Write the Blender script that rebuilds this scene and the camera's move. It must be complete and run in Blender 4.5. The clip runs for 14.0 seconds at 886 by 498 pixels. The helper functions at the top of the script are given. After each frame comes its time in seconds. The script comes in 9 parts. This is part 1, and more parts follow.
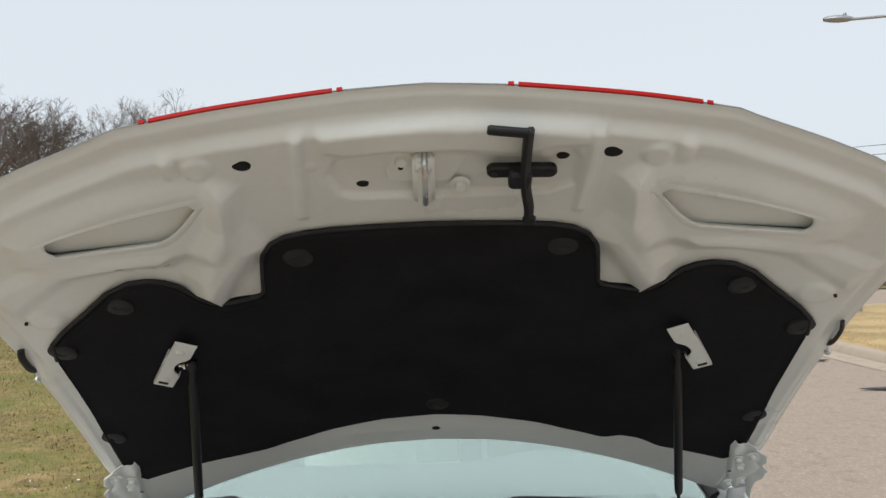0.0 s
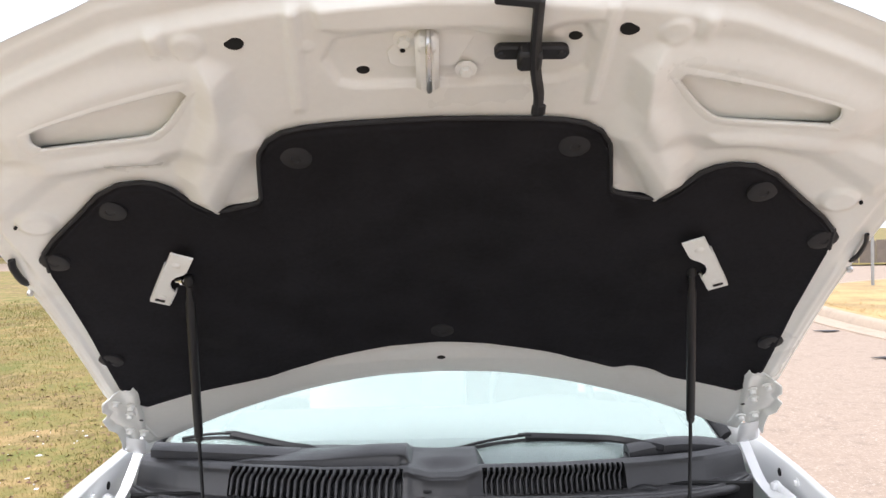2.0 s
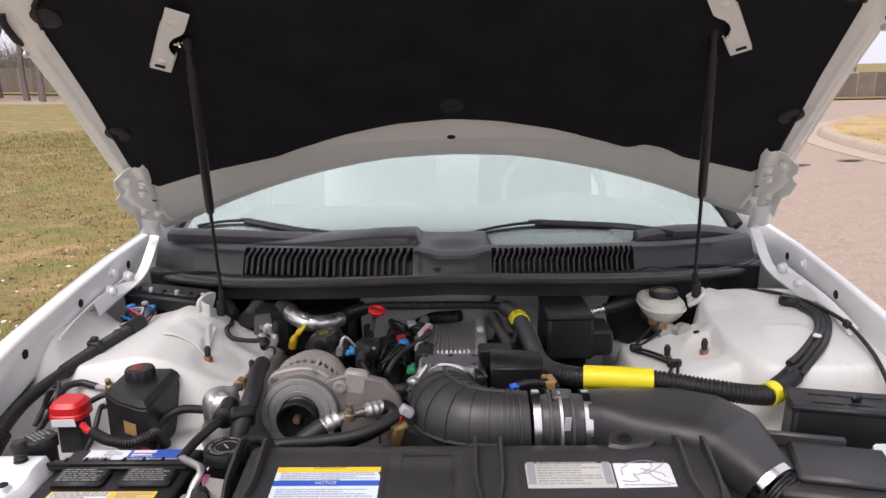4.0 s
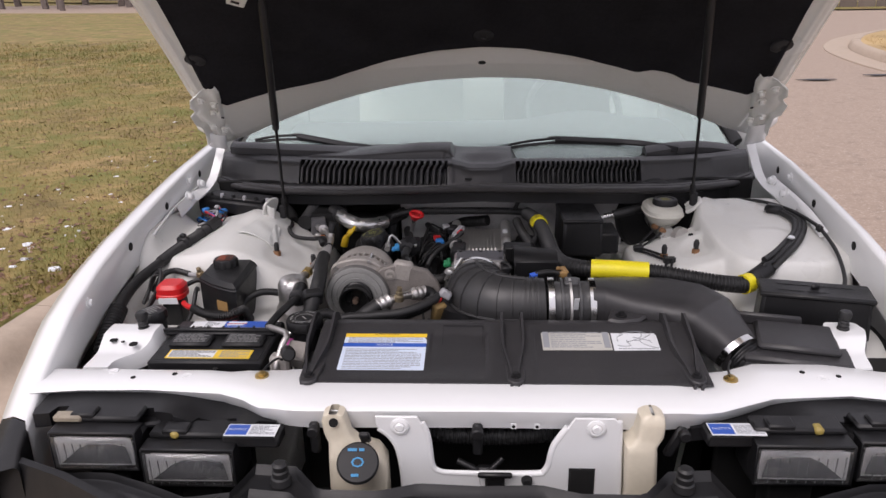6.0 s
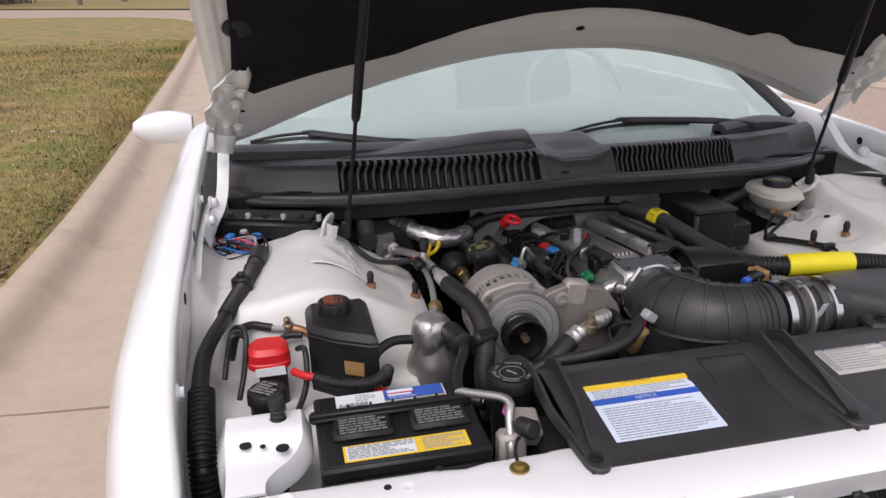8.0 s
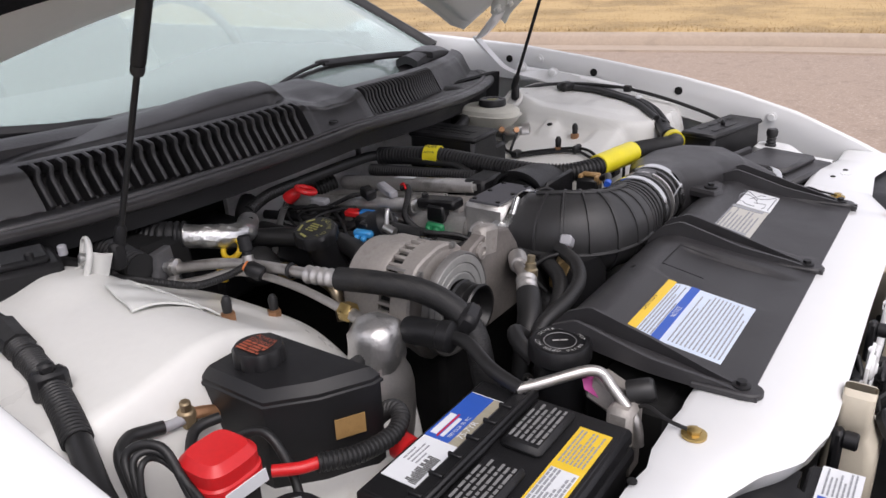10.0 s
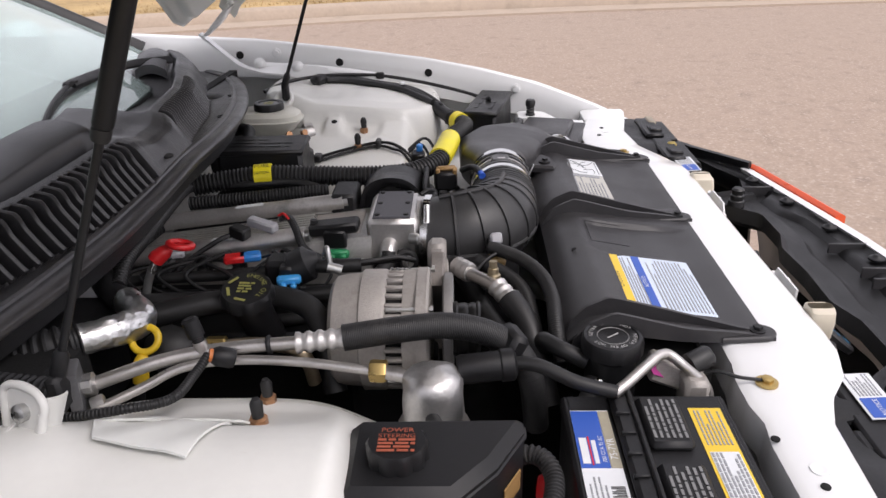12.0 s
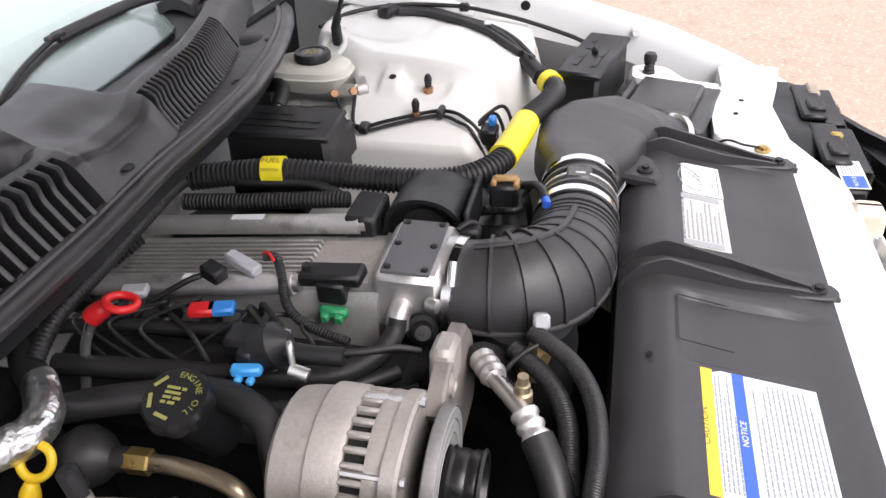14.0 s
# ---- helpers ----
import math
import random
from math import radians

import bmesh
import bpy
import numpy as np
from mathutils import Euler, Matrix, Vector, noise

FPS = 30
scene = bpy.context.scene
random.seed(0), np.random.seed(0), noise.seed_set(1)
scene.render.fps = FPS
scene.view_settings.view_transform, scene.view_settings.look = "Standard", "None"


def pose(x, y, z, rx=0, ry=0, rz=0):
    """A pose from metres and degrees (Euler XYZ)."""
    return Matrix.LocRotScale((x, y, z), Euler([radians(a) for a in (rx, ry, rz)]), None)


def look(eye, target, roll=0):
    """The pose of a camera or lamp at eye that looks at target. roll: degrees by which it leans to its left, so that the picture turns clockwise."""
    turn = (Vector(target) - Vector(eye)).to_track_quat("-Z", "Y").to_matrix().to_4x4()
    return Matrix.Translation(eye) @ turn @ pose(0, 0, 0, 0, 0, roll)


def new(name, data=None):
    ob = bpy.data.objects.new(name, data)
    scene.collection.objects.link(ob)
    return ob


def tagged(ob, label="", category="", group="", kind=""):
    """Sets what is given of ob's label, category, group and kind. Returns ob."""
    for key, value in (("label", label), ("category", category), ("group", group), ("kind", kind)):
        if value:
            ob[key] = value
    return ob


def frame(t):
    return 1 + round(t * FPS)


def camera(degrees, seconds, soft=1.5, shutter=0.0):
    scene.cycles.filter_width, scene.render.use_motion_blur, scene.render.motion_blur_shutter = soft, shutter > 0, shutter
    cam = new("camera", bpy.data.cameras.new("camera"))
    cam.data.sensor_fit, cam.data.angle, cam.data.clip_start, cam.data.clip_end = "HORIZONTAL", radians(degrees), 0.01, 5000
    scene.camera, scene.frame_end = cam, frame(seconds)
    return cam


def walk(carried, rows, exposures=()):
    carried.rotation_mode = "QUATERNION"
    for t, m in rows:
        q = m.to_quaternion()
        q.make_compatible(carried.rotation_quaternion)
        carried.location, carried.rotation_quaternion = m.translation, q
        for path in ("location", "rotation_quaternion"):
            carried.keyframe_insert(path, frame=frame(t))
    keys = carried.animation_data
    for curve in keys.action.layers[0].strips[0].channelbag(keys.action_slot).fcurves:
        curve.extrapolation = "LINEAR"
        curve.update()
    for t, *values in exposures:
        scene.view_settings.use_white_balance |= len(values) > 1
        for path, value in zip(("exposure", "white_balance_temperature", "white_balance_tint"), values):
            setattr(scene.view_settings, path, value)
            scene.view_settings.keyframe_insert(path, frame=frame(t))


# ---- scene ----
cam = camera(61.3, 14.0)
PATH = [
    (0, (0.003, -0.975, 1.641), (0.034, 1.025, 1.665), -1.4),
    (0.5, (-0.03, -0.911, 1.613), (-0.011, 1.089, 1.64), -1.3),
    (1, (-0.019, -0.9, 1.585), (-0.005, 1.099, 1.608), -1.2),
    (1.5, (-0.005, -0.906, 1.554), (0.004, 1.094, 1.553), -1.1),
    (2, (0.008, -0.916, 1.514), (0.014, 1.084, 1.476), -1.1),
    (2.5, (0.029, -0.912, 1.477), (0.022, 1.085, 1.36), -1.0),
    (3, (0.033, -0.892, 1.42), (0.016, 1.096, 1.197), -1.0),
    (3.5, (0.026, -0.886, 1.394), (-0.005, 1.082, 1.042), -1.0),
    (4, (0.026, -0.903, 1.371), (-0.024, 1.042, 0.906), -1.1),
    (4.2, (0.029, -0.907, 1.371), (-0.03, 1.025, 0.856), -1.0),
    (6.3, (-0.009, -1.203, 1.45), (-0.116, 0.671, 0.76), -1.2),
    (6.5, (-0.059, -1.195, 1.455), (-0.159, 0.678, 0.76), -1.2),
    (7, (-0.249, -1.075, 1.425), (-0.264, 0.796, 0.72), -1.2),
    (7.2, (-0.341, -1.003, 1.403), (-0.299, 0.871, 0.705), -1.0),
    (9.3, (-1.054, -0.313, 1.265), (0.126, 1.137, 0.553), -2.2),
    (9.5, (-1.08, -0.253, 1.257), (0.209, 1.095, 0.536), -2.1),
    (10, (-1.076, -0.118, 1.21), (0.432, 0.953, 0.449), -2.2),
    (10.5, (-1.064, 0.032, 1.171), (0.596, 0.811, 0.372), -2.0),
    (11, (-1.116, 0.18, 1.184), (0.599, 0.82, 0.379), -1.9),
    (11.5, (-1.137, 0.295, 1.213), (0.671, 0.552, 0.395), -1.7),
    (12, (-1.153, 0.398, 1.26), (0.654, 0.46, 0.406), -1.4),
    (12.5, (-1.111, 0.452, 1.303), (0.617, 0.522, 0.298), -1.6),
    (13, (-0.976, 0.445, 1.327), (0.671, 0.59, 0.201), -1.9),
    (13.5, (-0.81, 0.405, 1.315), (0.805, 0.639, 0.159), -2.3),
    (14, (-0.732, 0.3, 1.328), (0.856, 0.697, 0.179), -2.5),
]
walk(cam, [(t, look(eye, target, roll)) for t, eye, target, roll in PATH],
     exposures=[(0.0, 0.2, 6300, 4), (0.5, 0.68, 6200, 3), (1.0, 1.0, 6250, 5), (2.0, 1.15, 6300, 12), (3.0, 0.9, 6500, 16), (4.0, 0.55, 6600, 18), (6.4, 0.18, 6600, 20), (9.4, 0.35, 6500, 17), (12.5, 0.52, 6600, 17), (13.2, 0.95, 6600, 17), (14.0, 1.27, 6600, 17)])

# ---- world and light: a bright overcast winter day ----
world = bpy.data.worlds.new("overcast")
scene.world = world
world.use_nodes = True
wn, wl = world.node_tree.nodes, world.node_tree.links
wn.clear()
sky = wn.new("ShaderNodeTexSky")
sky.sky_type, sky.sun_disc = "NISHITA", False
sky.sun_elevation, sky.sun_rotation = radians(57), radians(215)
sky.dust_density, sky.air_density = 4.0, 1.0
grey = wn.new("ShaderNodeHueSaturation")
grey.inputs["Saturation"].default_value = 0.18
cloud = wn.new("ShaderNodeMix")
cloud.data_type = "RGBA"
cloud.inputs[0].default_value = 0.72
cloud.inputs[7].default_value = (8.0, 8.2, 8.9, 1)
back = wn.new("ShaderNodeBackground")
back.inputs[1].default_value = 0.100
wout = wn.new("ShaderNodeOutputWorld")
wl.new(sky.outputs[0], grey.inputs["Color"])
wl.new(grey.outputs[0], cloud.inputs[6])
wl.new(cloud.outputs[2], back.inputs[0])
wl.new(back.outputs[0], wout.inputs[0])
sun_data = bpy.data.lights.new("sun", "SUN")
sun_data.energy, sun_data.angle, sun_data.color = 1.5, radians(40), (1.0, 0.97, 0.93)
sun = new("sun", sun_data)
sun.matrix_world = look((-5, -7, 14), (0, 0.5, 0.8))


# ---- materials ----
def mat(name, col, rough=0.5, metal=0.0, var=0.12, scale=14.0, bump=0.0, bscale=300.0, col2=None, coat=0.0,
        spec=0.5, patch=(0.4, 0.62), rvar=0.1, per_piece=0.0, dirt=None, dirt_at=(0.62, 0.8), dirt_scale=5.0, sheen=0.0):
    """A surface with a broad and a fine variation of its colour, a fine relief and, where given, a second colour in patches."""
    m = bpy.data.materials.new(name)
    m.use_nodes = True
    n, l = m.node_tree.nodes, m.node_tree.links
    p = n["Principled BSDF"]
    co = n.new("ShaderNodeTexCoord")
    big, fine = n.new("ShaderNodeTexNoise"), n.new("ShaderNodeTexNoise")
    big.inputs["Scale"].default_value, big.inputs["Detail"].default_value = scale, 5
    fine.inputs["Scale"].default_value, fine.inputs["Detail"].default_value = scale * 13, 3
    l.new(co.outputs["Object"], big.inputs["Vector"])
    l.new(co.outputs["Object"], fine.inputs["Vector"])
    add = n.new("ShaderNodeMath")
    add.operation, add.inputs[1].default_value = "MULTIPLY_ADD", 0.5
    l.new(fine.outputs["Fac"], add.inputs[0])
    l.new(big.outputs["Fac"], add.inputs[2])
    ramp = n.new("ShaderNodeMapRange")
    ramp.inputs["From Min"].default_value, ramp.inputs["From Max"].default_value = 0.5, 1.0
    ramp.inputs["To Min"].default_value, ramp.inputs["To Max"].default_value = 1 - var, 1 + var
    l.new(add.outputs[0], ramp.inputs["Value"])
    tone = n.new("ShaderNodeMix")
    tone.data_type, tone.blend_type = "RGBA", "MULTIPLY"
    tone.inputs[0].default_value = 1.0
    tone.inputs[6].default_value = (*col, 1)
    l.new(ramp.outputs[0], tone.inputs[7])
    out = tone.outputs[2]

    def blend(second, lo, hi, sc):
        nonlocal out
        noise_n = n.new("ShaderNodeTexNoise")
        noise_n.inputs["Scale"].default_value, noise_n.inputs["Detail"].default_value = sc, 8
        noise_n.inputs["Roughness"].default_value = 0.65
        l.new(co.outputs["Object"], noise_n.inputs["Vector"])
        r = n.new("ShaderNodeMapRange")
        r.inputs["From Min"].default_value, r.inputs["From Max"].default_value = lo, hi
        l.new(noise_n.outputs["Fac"], r.inputs["Value"])
        mx = n.new("ShaderNodeMix")
        mx.data_type = "RGBA"
        mx.inputs[7].default_value = (*second, 1)
        l.new(r.outputs[0], mx.inputs[0])
        l.new(out, mx.inputs[6])
        out = mx.outputs[2]
    if col2:
        blend(col2, *patch, scale)
    if dirt:
        blend(dirt, *dirt_at, dirt_scale)
    if per_piece:
        info = n.new("ShaderNodeObjectInfo")
        r = n.new("ShaderNodeMapRange")
        r.inputs["To Min"].default_value, r.inputs["To Max"].default_value = 1 - per_piece, 1 + per_piece
        l.new(info.outputs["Random"], r.inputs["Value"])
        mx = n.new("ShaderNodeMix")
        mx.data_type, mx.blend_type = "RGBA", "MULTIPLY"
        mx.inputs[0].default_value = 1.0
        l.new(out, mx.inputs[6])
        l.new(r.outputs[0], mx.inputs[7])
        out = mx.outputs[2]
    l.new(out, p.inputs["Base Color"])
    rr = n.new("ShaderNodeMapRange")
    rr.inputs["From Min"].default_value, rr.inputs["From Max"].default_value = 0.3, 0.7
    rr.inputs["To Min"].default_value, rr.inputs["To Max"].default_value = max(0.02, rough - rvar), min(1, rough + rvar)
    l.new(big.outputs["Fac"], rr.inputs["Value"])
    l.new(rr.outputs[0], p.inputs["Roughness"])
    p.inputs["Metallic"].default_value = metal
    p.inputs["Specular IOR Level"].default_value = spec
    p.inputs["Coat Weight"].default_value = coat
    p.inputs["Coat Roughness"].default_value = 0.06
    if sheen:
        p.inputs["Sheen Weight"].default_value = sheen
    if bump:
        bn, bt = n.new("ShaderNodeBump"), n.new("ShaderNodeTexNoise")
        bt.inputs["Scale"].default_value, bt.inputs["Detail"].default_value = bscale, 4
        bn.inputs["Strength"].default_value, bn.inputs["Distance"].default_value = bump, 0.002
        l.new(co.outputs["Object"], bt.inputs["Vector"])
        l.new(bt.outputs["Fac"], bn.inputs["Height"])
        l.new(bn.outputs[0], p.inputs["Normal"])
    return m


WHITE = mat("white_paint", (0.80, 0.81, 0.81), 0.22, var=0.015, scale=3, coat=0.6, rvar=0.04)
INNER = mat("white_inner_paint", (0.74, 0.75, 0.72), 0.36, var=0.03, scale=6, coat=0.15, dirt=(0.60, 0.58, 0.50), dirt_at=(0.6, 0.85), dirt_scale=4)
BAYWHITE = mat("white_bay_paint", (0.71, 0.71, 0.68), 0.36, var=0.03, scale=7, dirt=(0.52, 0.47, 0.38), dirt_at=(0.62, 0.85), dirt_scale=9, bump=0.05, bscale=60)
FIREWALL = mat("dull_grey_firewall", (0.52, 0.52, 0.51), 0.6, var=0.1, scale=5, dirt=(0.10, 0.095, 0.09), dirt_at=(0.55, 0.8), dirt_scale=7)
RED = mat("red_stripe_paint", (0.40, 0.010, 0.008), 0.55, var=0.05, spec=0.2)
ORANGE = mat("orange_red_edge", (0.75, 0.10, 0.03), 0.35, var=0.05)
LINER = mat("black_felt_liner", (0.0145, 0.0145, 0.017), 0.95, var=0.35, scale=9, bump=0.5, bscale=700, spec=0.12, dirt=(0.02, 0.02, 0.021), dirt_at=(0.6, 0.8), dirt_scale=6)
CLIP = mat("dark_grey_clip_plastic", (0.013, 0.013, 0.015), 0.75, var=0.1)
PLASTIC = mat("black_plastic", (0.010, 0.010, 0.011), 0.46, var=0.2, scale=12, bump=0.15, bscale=900, spec=0.38, dirt=(0.03, 0.028, 0.025), dirt_at=(0.62, 0.85), dirt_scale=11)
SEALMAT = mat("greying_rubber_seal", (0.0374, 0.0357, 0.0374), 0.36, var=0.2, scale=14, bump=0.2, bscale=500, spec=0.6, dirt=(0.06, 0.056, 0.052), dirt_at=(0.58, 0.85), dirt_scale=10)
COWLMAT = mat("weathered_black_cowl_plastic", (0.025, 0.0242, 0.026), 0.42, var=0.2, scale=10, bump=0.25, bscale=800, spec=0.7, dirt=(0.022, 0.023, 0.022), dirt_at=(0.58, 0.8), dirt_scale=8)
SHROUD = mat("satin_black_shroud_plastic", (0.033, 0.032, 0.034), 0.44, var=0.15, scale=10, bump=0.2, bscale=1000, dirt=(0.045, 0.042, 0.038), dirt_at=(0.64, 0.85), dirt_scale=9)
# Stands in for deep shade in gaps and holes; also colours black trim.
DARK = mat("near_black_shade_and_trim", (0.004, 0.004, 0.004), 0.9, var=0.3, scale=20, bump=0.2, bscale=200)
RUBBER = mat("black_rubber", (0.014, 0.014, 0.0145), 0.5, var=0.15, scale=20, bump=0.1, bscale=400, dirt=(0.04, 0.037, 0.034), dirt_at=(0.6, 0.85), dirt_scale=14)
ELBOW = mat("grey_black_rubber_duct", (0.034, 0.034, 0.035), 0.46, var=0.15, scale=12, bump=0.1, bscale=300, dirt=(0.06, 0.057, 0.052), dirt_at=(0.6, 0.85), dirt_scale=10)
ALLOY = mat("cast_aluminium", (0.62, 0.605, 0.59), 0.40, metal=0.8, var=0.14, scale=18, bump=0.2, bscale=500, dirt=(0.16, 0.14, 0.12), dirt_at=(0.58, 0.8), dirt_scale=15)
RIBBED = mat("dull_ribbed_aluminium", (0.52, 0.51, 0.49), 0.42, metal=0.7, var=0.18, scale=20, bump=0.3, bscale=500, dirt=(0.22, 0.20, 0.18), dirt_at=(0.58, 0.82), dirt_scale=18)
ALTMAT = mat("greyish_cast_alternator_case", (0.37, 0.345, 0.32), 0.55, metal=0.35, var=0.16, scale=16, bump=0.3, bscale=450, dirt=(0.2, 0.17, 0.14), dirt_at=(0.55, 0.8), dirt_scale=16)
DOME = mat("dented_bright_aluminium", (0.62, 0.61, 0.60), 0.46, metal=1.0, var=0.12, scale=20, bump=0.9, bscale=70)
LENSSHADE = mat("dark_grey_lens_shade", (0.11, 0.11, 0.115), 0.25, var=0.3, scale=30)
STEEL = mat("zinc_steel", (0.55, 0.55, 0.54), 0.32, metal=0.9, var=0.1, scale=30)
CHROME = mat("bright_clamp_steel", (0.72, 0.72, 0.71), 0.18, metal=1.0, var=0.06, scale=30)
PIPE = mat("satin_aluminium_pipe", (0.52, 0.50, 0.48), 0.36, metal=0.85, var=0.12, scale=25, dirt=(0.25, 0.22, 0.2), dirt_at=(0.6, 0.85), dirt_scale=20)
FOIL = mat("crumpled_foil", (0.80, 0.80, 0.79), 0.36, metal=1.0, var=0.10, scale=30, bump=1.0, bscale=110)
GOLD = mat("gold_zinc_bolt", (0.50, 0.36, 0.14), 0.35, metal=0.9, var=0.15, scale=40)
COPPER = mat("tarnished_copper_fitting", (0.40, 0.22, 0.12), 0.45, metal=0.8, var=0.2, scale=40)
REDPL = mat("red_plastic", (0.62, 0.018, 0.02), 0.38, var=0.08, dirt=(0.4, 0.04, 0.035), dirt_at=(0.6, 0.85), dirt_scale=12)
YELPL = mat("yellow_plastic", (0.75, 0.50, 0.02), 0.4, var=0.1, dirt=(0.4, 0.28, 0.05), dirt_at=(0.62, 0.85), dirt_scale=16)
YTAPE = mat("yellow_tape", (0.82, 0.70, 0.02), 0.4, var=0.08, scale=20)
BLUEPL = mat("blue_plastic", (0.03, 0.22, 0.62), 0.4, var=0.1)
GREENPL = mat("green_plastic", (0.02, 0.25, 0.10), 0.45, var=0.1)
ORPL = mat("orange_plastic", (0.65, 0.20, 0.05), 0.45, var=0.1)
GREYPL = mat("light_grey_plastic", (0.36, 0.36, 0.38), 0.45, var=0.1)
FLUIDTANK = mat("cloudy_white_plastic", (0.62, 0.61, 0.54), 0.4, var=0.05, scale=10, dirt=(0.5, 0.45, 0.33), dirt_at=(0.6, 0.9), dirt_scale=8)
TANK = mat("yellowed_translucent_plastic", (0.66, 0.60, 0.48), 0.38, var=0.06, scale=8, dirt=(0.45, 0.33, 0.17), dirt_at=(0.6, 0.9), dirt_scale=5)
PAPER = mat("white_label_paper", (0.72, 0.74, 0.76), 0.5, var=0.03)
LBLUE = mat("pale_blue_label", (0.62, 0.70, 0.82), 0.45, var=0.03)
LYEL = mat("yellow_label_print", (0.80, 0.54, 0.04), 0.45, var=0.03)
LNAVY = mat("blue_label_print", (0.03, 0.10, 0.45), 0.45, var=0.03)
LGREY = mat("grey_print", (0.30, 0.31, 0.33), 0.5, var=0.03)
LBLACK = mat("black_print", (0.03, 0.03, 0.03), 0.5, var=0.03)
EMBOSS = mat("grey_embossed_print", (0.21, 0.21, 0.21), 0.5, var=0.05)
ORTXT = mat("orange_print", (0.34, 0.085, 0.045), 0.5, var=0.05)
YGREEN = mat("olive_print", (0.28, 0.27, 0.08), 0.5, var=0.05)
CYAN = mat("blue_print", (0.02, 0.22, 0.45), 0.5, var=0.05)
DARKPL = mat("smoky_grey_plastic", (0.06, 0.06, 0.062), 0.35, var=0.12, scale=20)
MANILA = mat("worn_tan_label", (0.32, 0.19, 0.07), 0.55, var=0.2, scale=60)
MAGENTA = mat("magenta_tag", (0.45, 0.05, 0.25), 0.45, var=0.05)
FELT = mat("beige_seat_cloth", (0.55, 0.53, 0.48), 0.9, var=0.08, bump=0.3, bscale=500)
GREYCLOTH = mat("dark_grey_trim", (0.09, 0.09, 0.10), 0.75, var=0.12, bump=0.2, bscale=400)
SIGNRED = mat("red_sign_face", (0.55, 0.02, 0.03), 0.35, var=0.03)
SIGNWHITE = mat("white_sign_print", (0.8, 0.8, 0.8), 0.35, var=0.02)
GALV = mat("galvanised_steel", (0.33, 0.34, 0.35), 0.5, metal=0.6, var=0.12)
BARK = mat("grey_brown_bark", (0.17, 0.14, 0.125), 0.9, var=0.25, scale=6)
FENCE = mat("weathered_wood_fence", (0.16, 0.13, 0.11), 0.85, var=0.25, scale=2, per_piece=0.2)
HOUSEMAT = mat("tan_house_siding", (0.45, 0.36, 0.24), 0.8, var=0.06, scale=2)
ROOFMAT = mat("brown_shingles", (0.12, 0.09, 0.08), 0.9, var=0.2, scale=4)
EVERGREEN = mat("dark_evergreen", (0.03, 0.045, 0.03), 0.9, var=0.3, scale=3)
CONCRETE = mat("tan_concrete", (0.45, 0.36, 0.28), 0.85, var=0.1, scale=2.5, bump=0.5, bscale=120, col2=(0.33, 0.27, 0.21), patch=(0.5, 0.75), dirt=(0.22, 0.18, 0.14), dirt_at=(0.64, 0.85), dirt_scale=1.3)
ASPHALT = mat("pinkish_worn_asphalt", (0.38, 0.290, 0.225), 0.9, var=0.28, scale=5.0, bump=1.0, bscale=60, col2=(0.27, 0.21, 0.17), patch=(0.45, 0.7), dirt=(0.48, 0.39, 0.32), dirt_at=(0.54, 0.66), dirt_scale=45)
SOIL = mat("dormant_lawn_soil", (0.25, 0.185, 0.062), 0.95, var=0.45, scale=1.3, bump=1.0, bscale=40, col2=(0.150, 0.155, 0.036), patch=(0.46, 0.60), dirt=(0.36, 0.245, 0.105), dirt_at=(0.50, 0.66), dirt_scale=3.2)
BLADE = mat("dormant_grass", (0.27, 0.205, 0.065), 0.8, var=0.5, scale=1.3, col2=(0.42, 0.295, 0.13), patch=(0.48, 0.62), dirt=(0.15, 0.165, 0.04), dirt_at=(0.44, 0.60), dirt_scale=0.7)
VERGE = mat("golden_dry_grass", (0.42, 0.29, 0.13), 0.85, var=0.3, scale=0.9, col2=(0.52, 0.37, 0.18), patch=(0.45, 0.65), dirt=(0.30, 0.21, 0.09), dirt_at=(0.54, 0.7), dirt_scale=0.5)
SNOW = mat("old_snow", (0.78, 0.80, 0.84), 0.7, var=0.06, scale=20, bump=0.6, bscale=80)
TYRE = mat("tyre_rubber", (0.02, 0.02, 0.02), 0.8, var=0.1)


def glass(name, tint, rough=0.02, clear=1.0):
    m = bpy.data.materials.new(name)
    m.use_nodes = True
    p = m.node_tree.nodes["Principled BSDF"]
    p.inputs["Base Color"].default_value = (*tint, 1)
    p.inputs["Transmission Weight"].default_value = clear
    p.inputs["Roughness"].default_value = rough
    p.inputs["IOR"].default_value = 1.5
    return m


GLASS = glass("green_tinted_glass", (0.74, 0.87, 0.85))
# Milky share of 0.26 stands in for sky glare and cabin brightness.
SCREEN = glass("green_windscreen_with_painted_glare", (0.70, 0.83, 0.80), 0.03, 0.74)
LENS = glass("clear_lamp_lens", (0.93, 0.94, 0.95), 0.05, 0.96)


# ---- geometry helpers ----
def catmull(points, per=8):
    p = [Vector(q) for q in points]
    if len(p) < 3:
        return [p[0].lerp(p[1], i / per) for i in range(per + 1)]
    out = []
    for i in range(len(p) - 1):
        a, b, c, d = p[max(i - 1, 0)], p[i], p[i + 1], p[min(i + 2, len(p) - 1)]
        for k in range(per):
            t = k / per
            out.append(0.5 * ((2 * b) + (c - a) * t + (2 * a - 5 * b + 4 * c - d) * t * t + (3 * b - a - 3 * c + d) * t ** 3))
    return out + [p[-1]]


def frame_of(axis):
    z = Vector(axis).normalized()
    x = z.orthogonal().normalized() if abs(z.z) < 0.9 else z.cross(Vector((0, 1, 0))).normalized()
    return x, z.cross(x), z


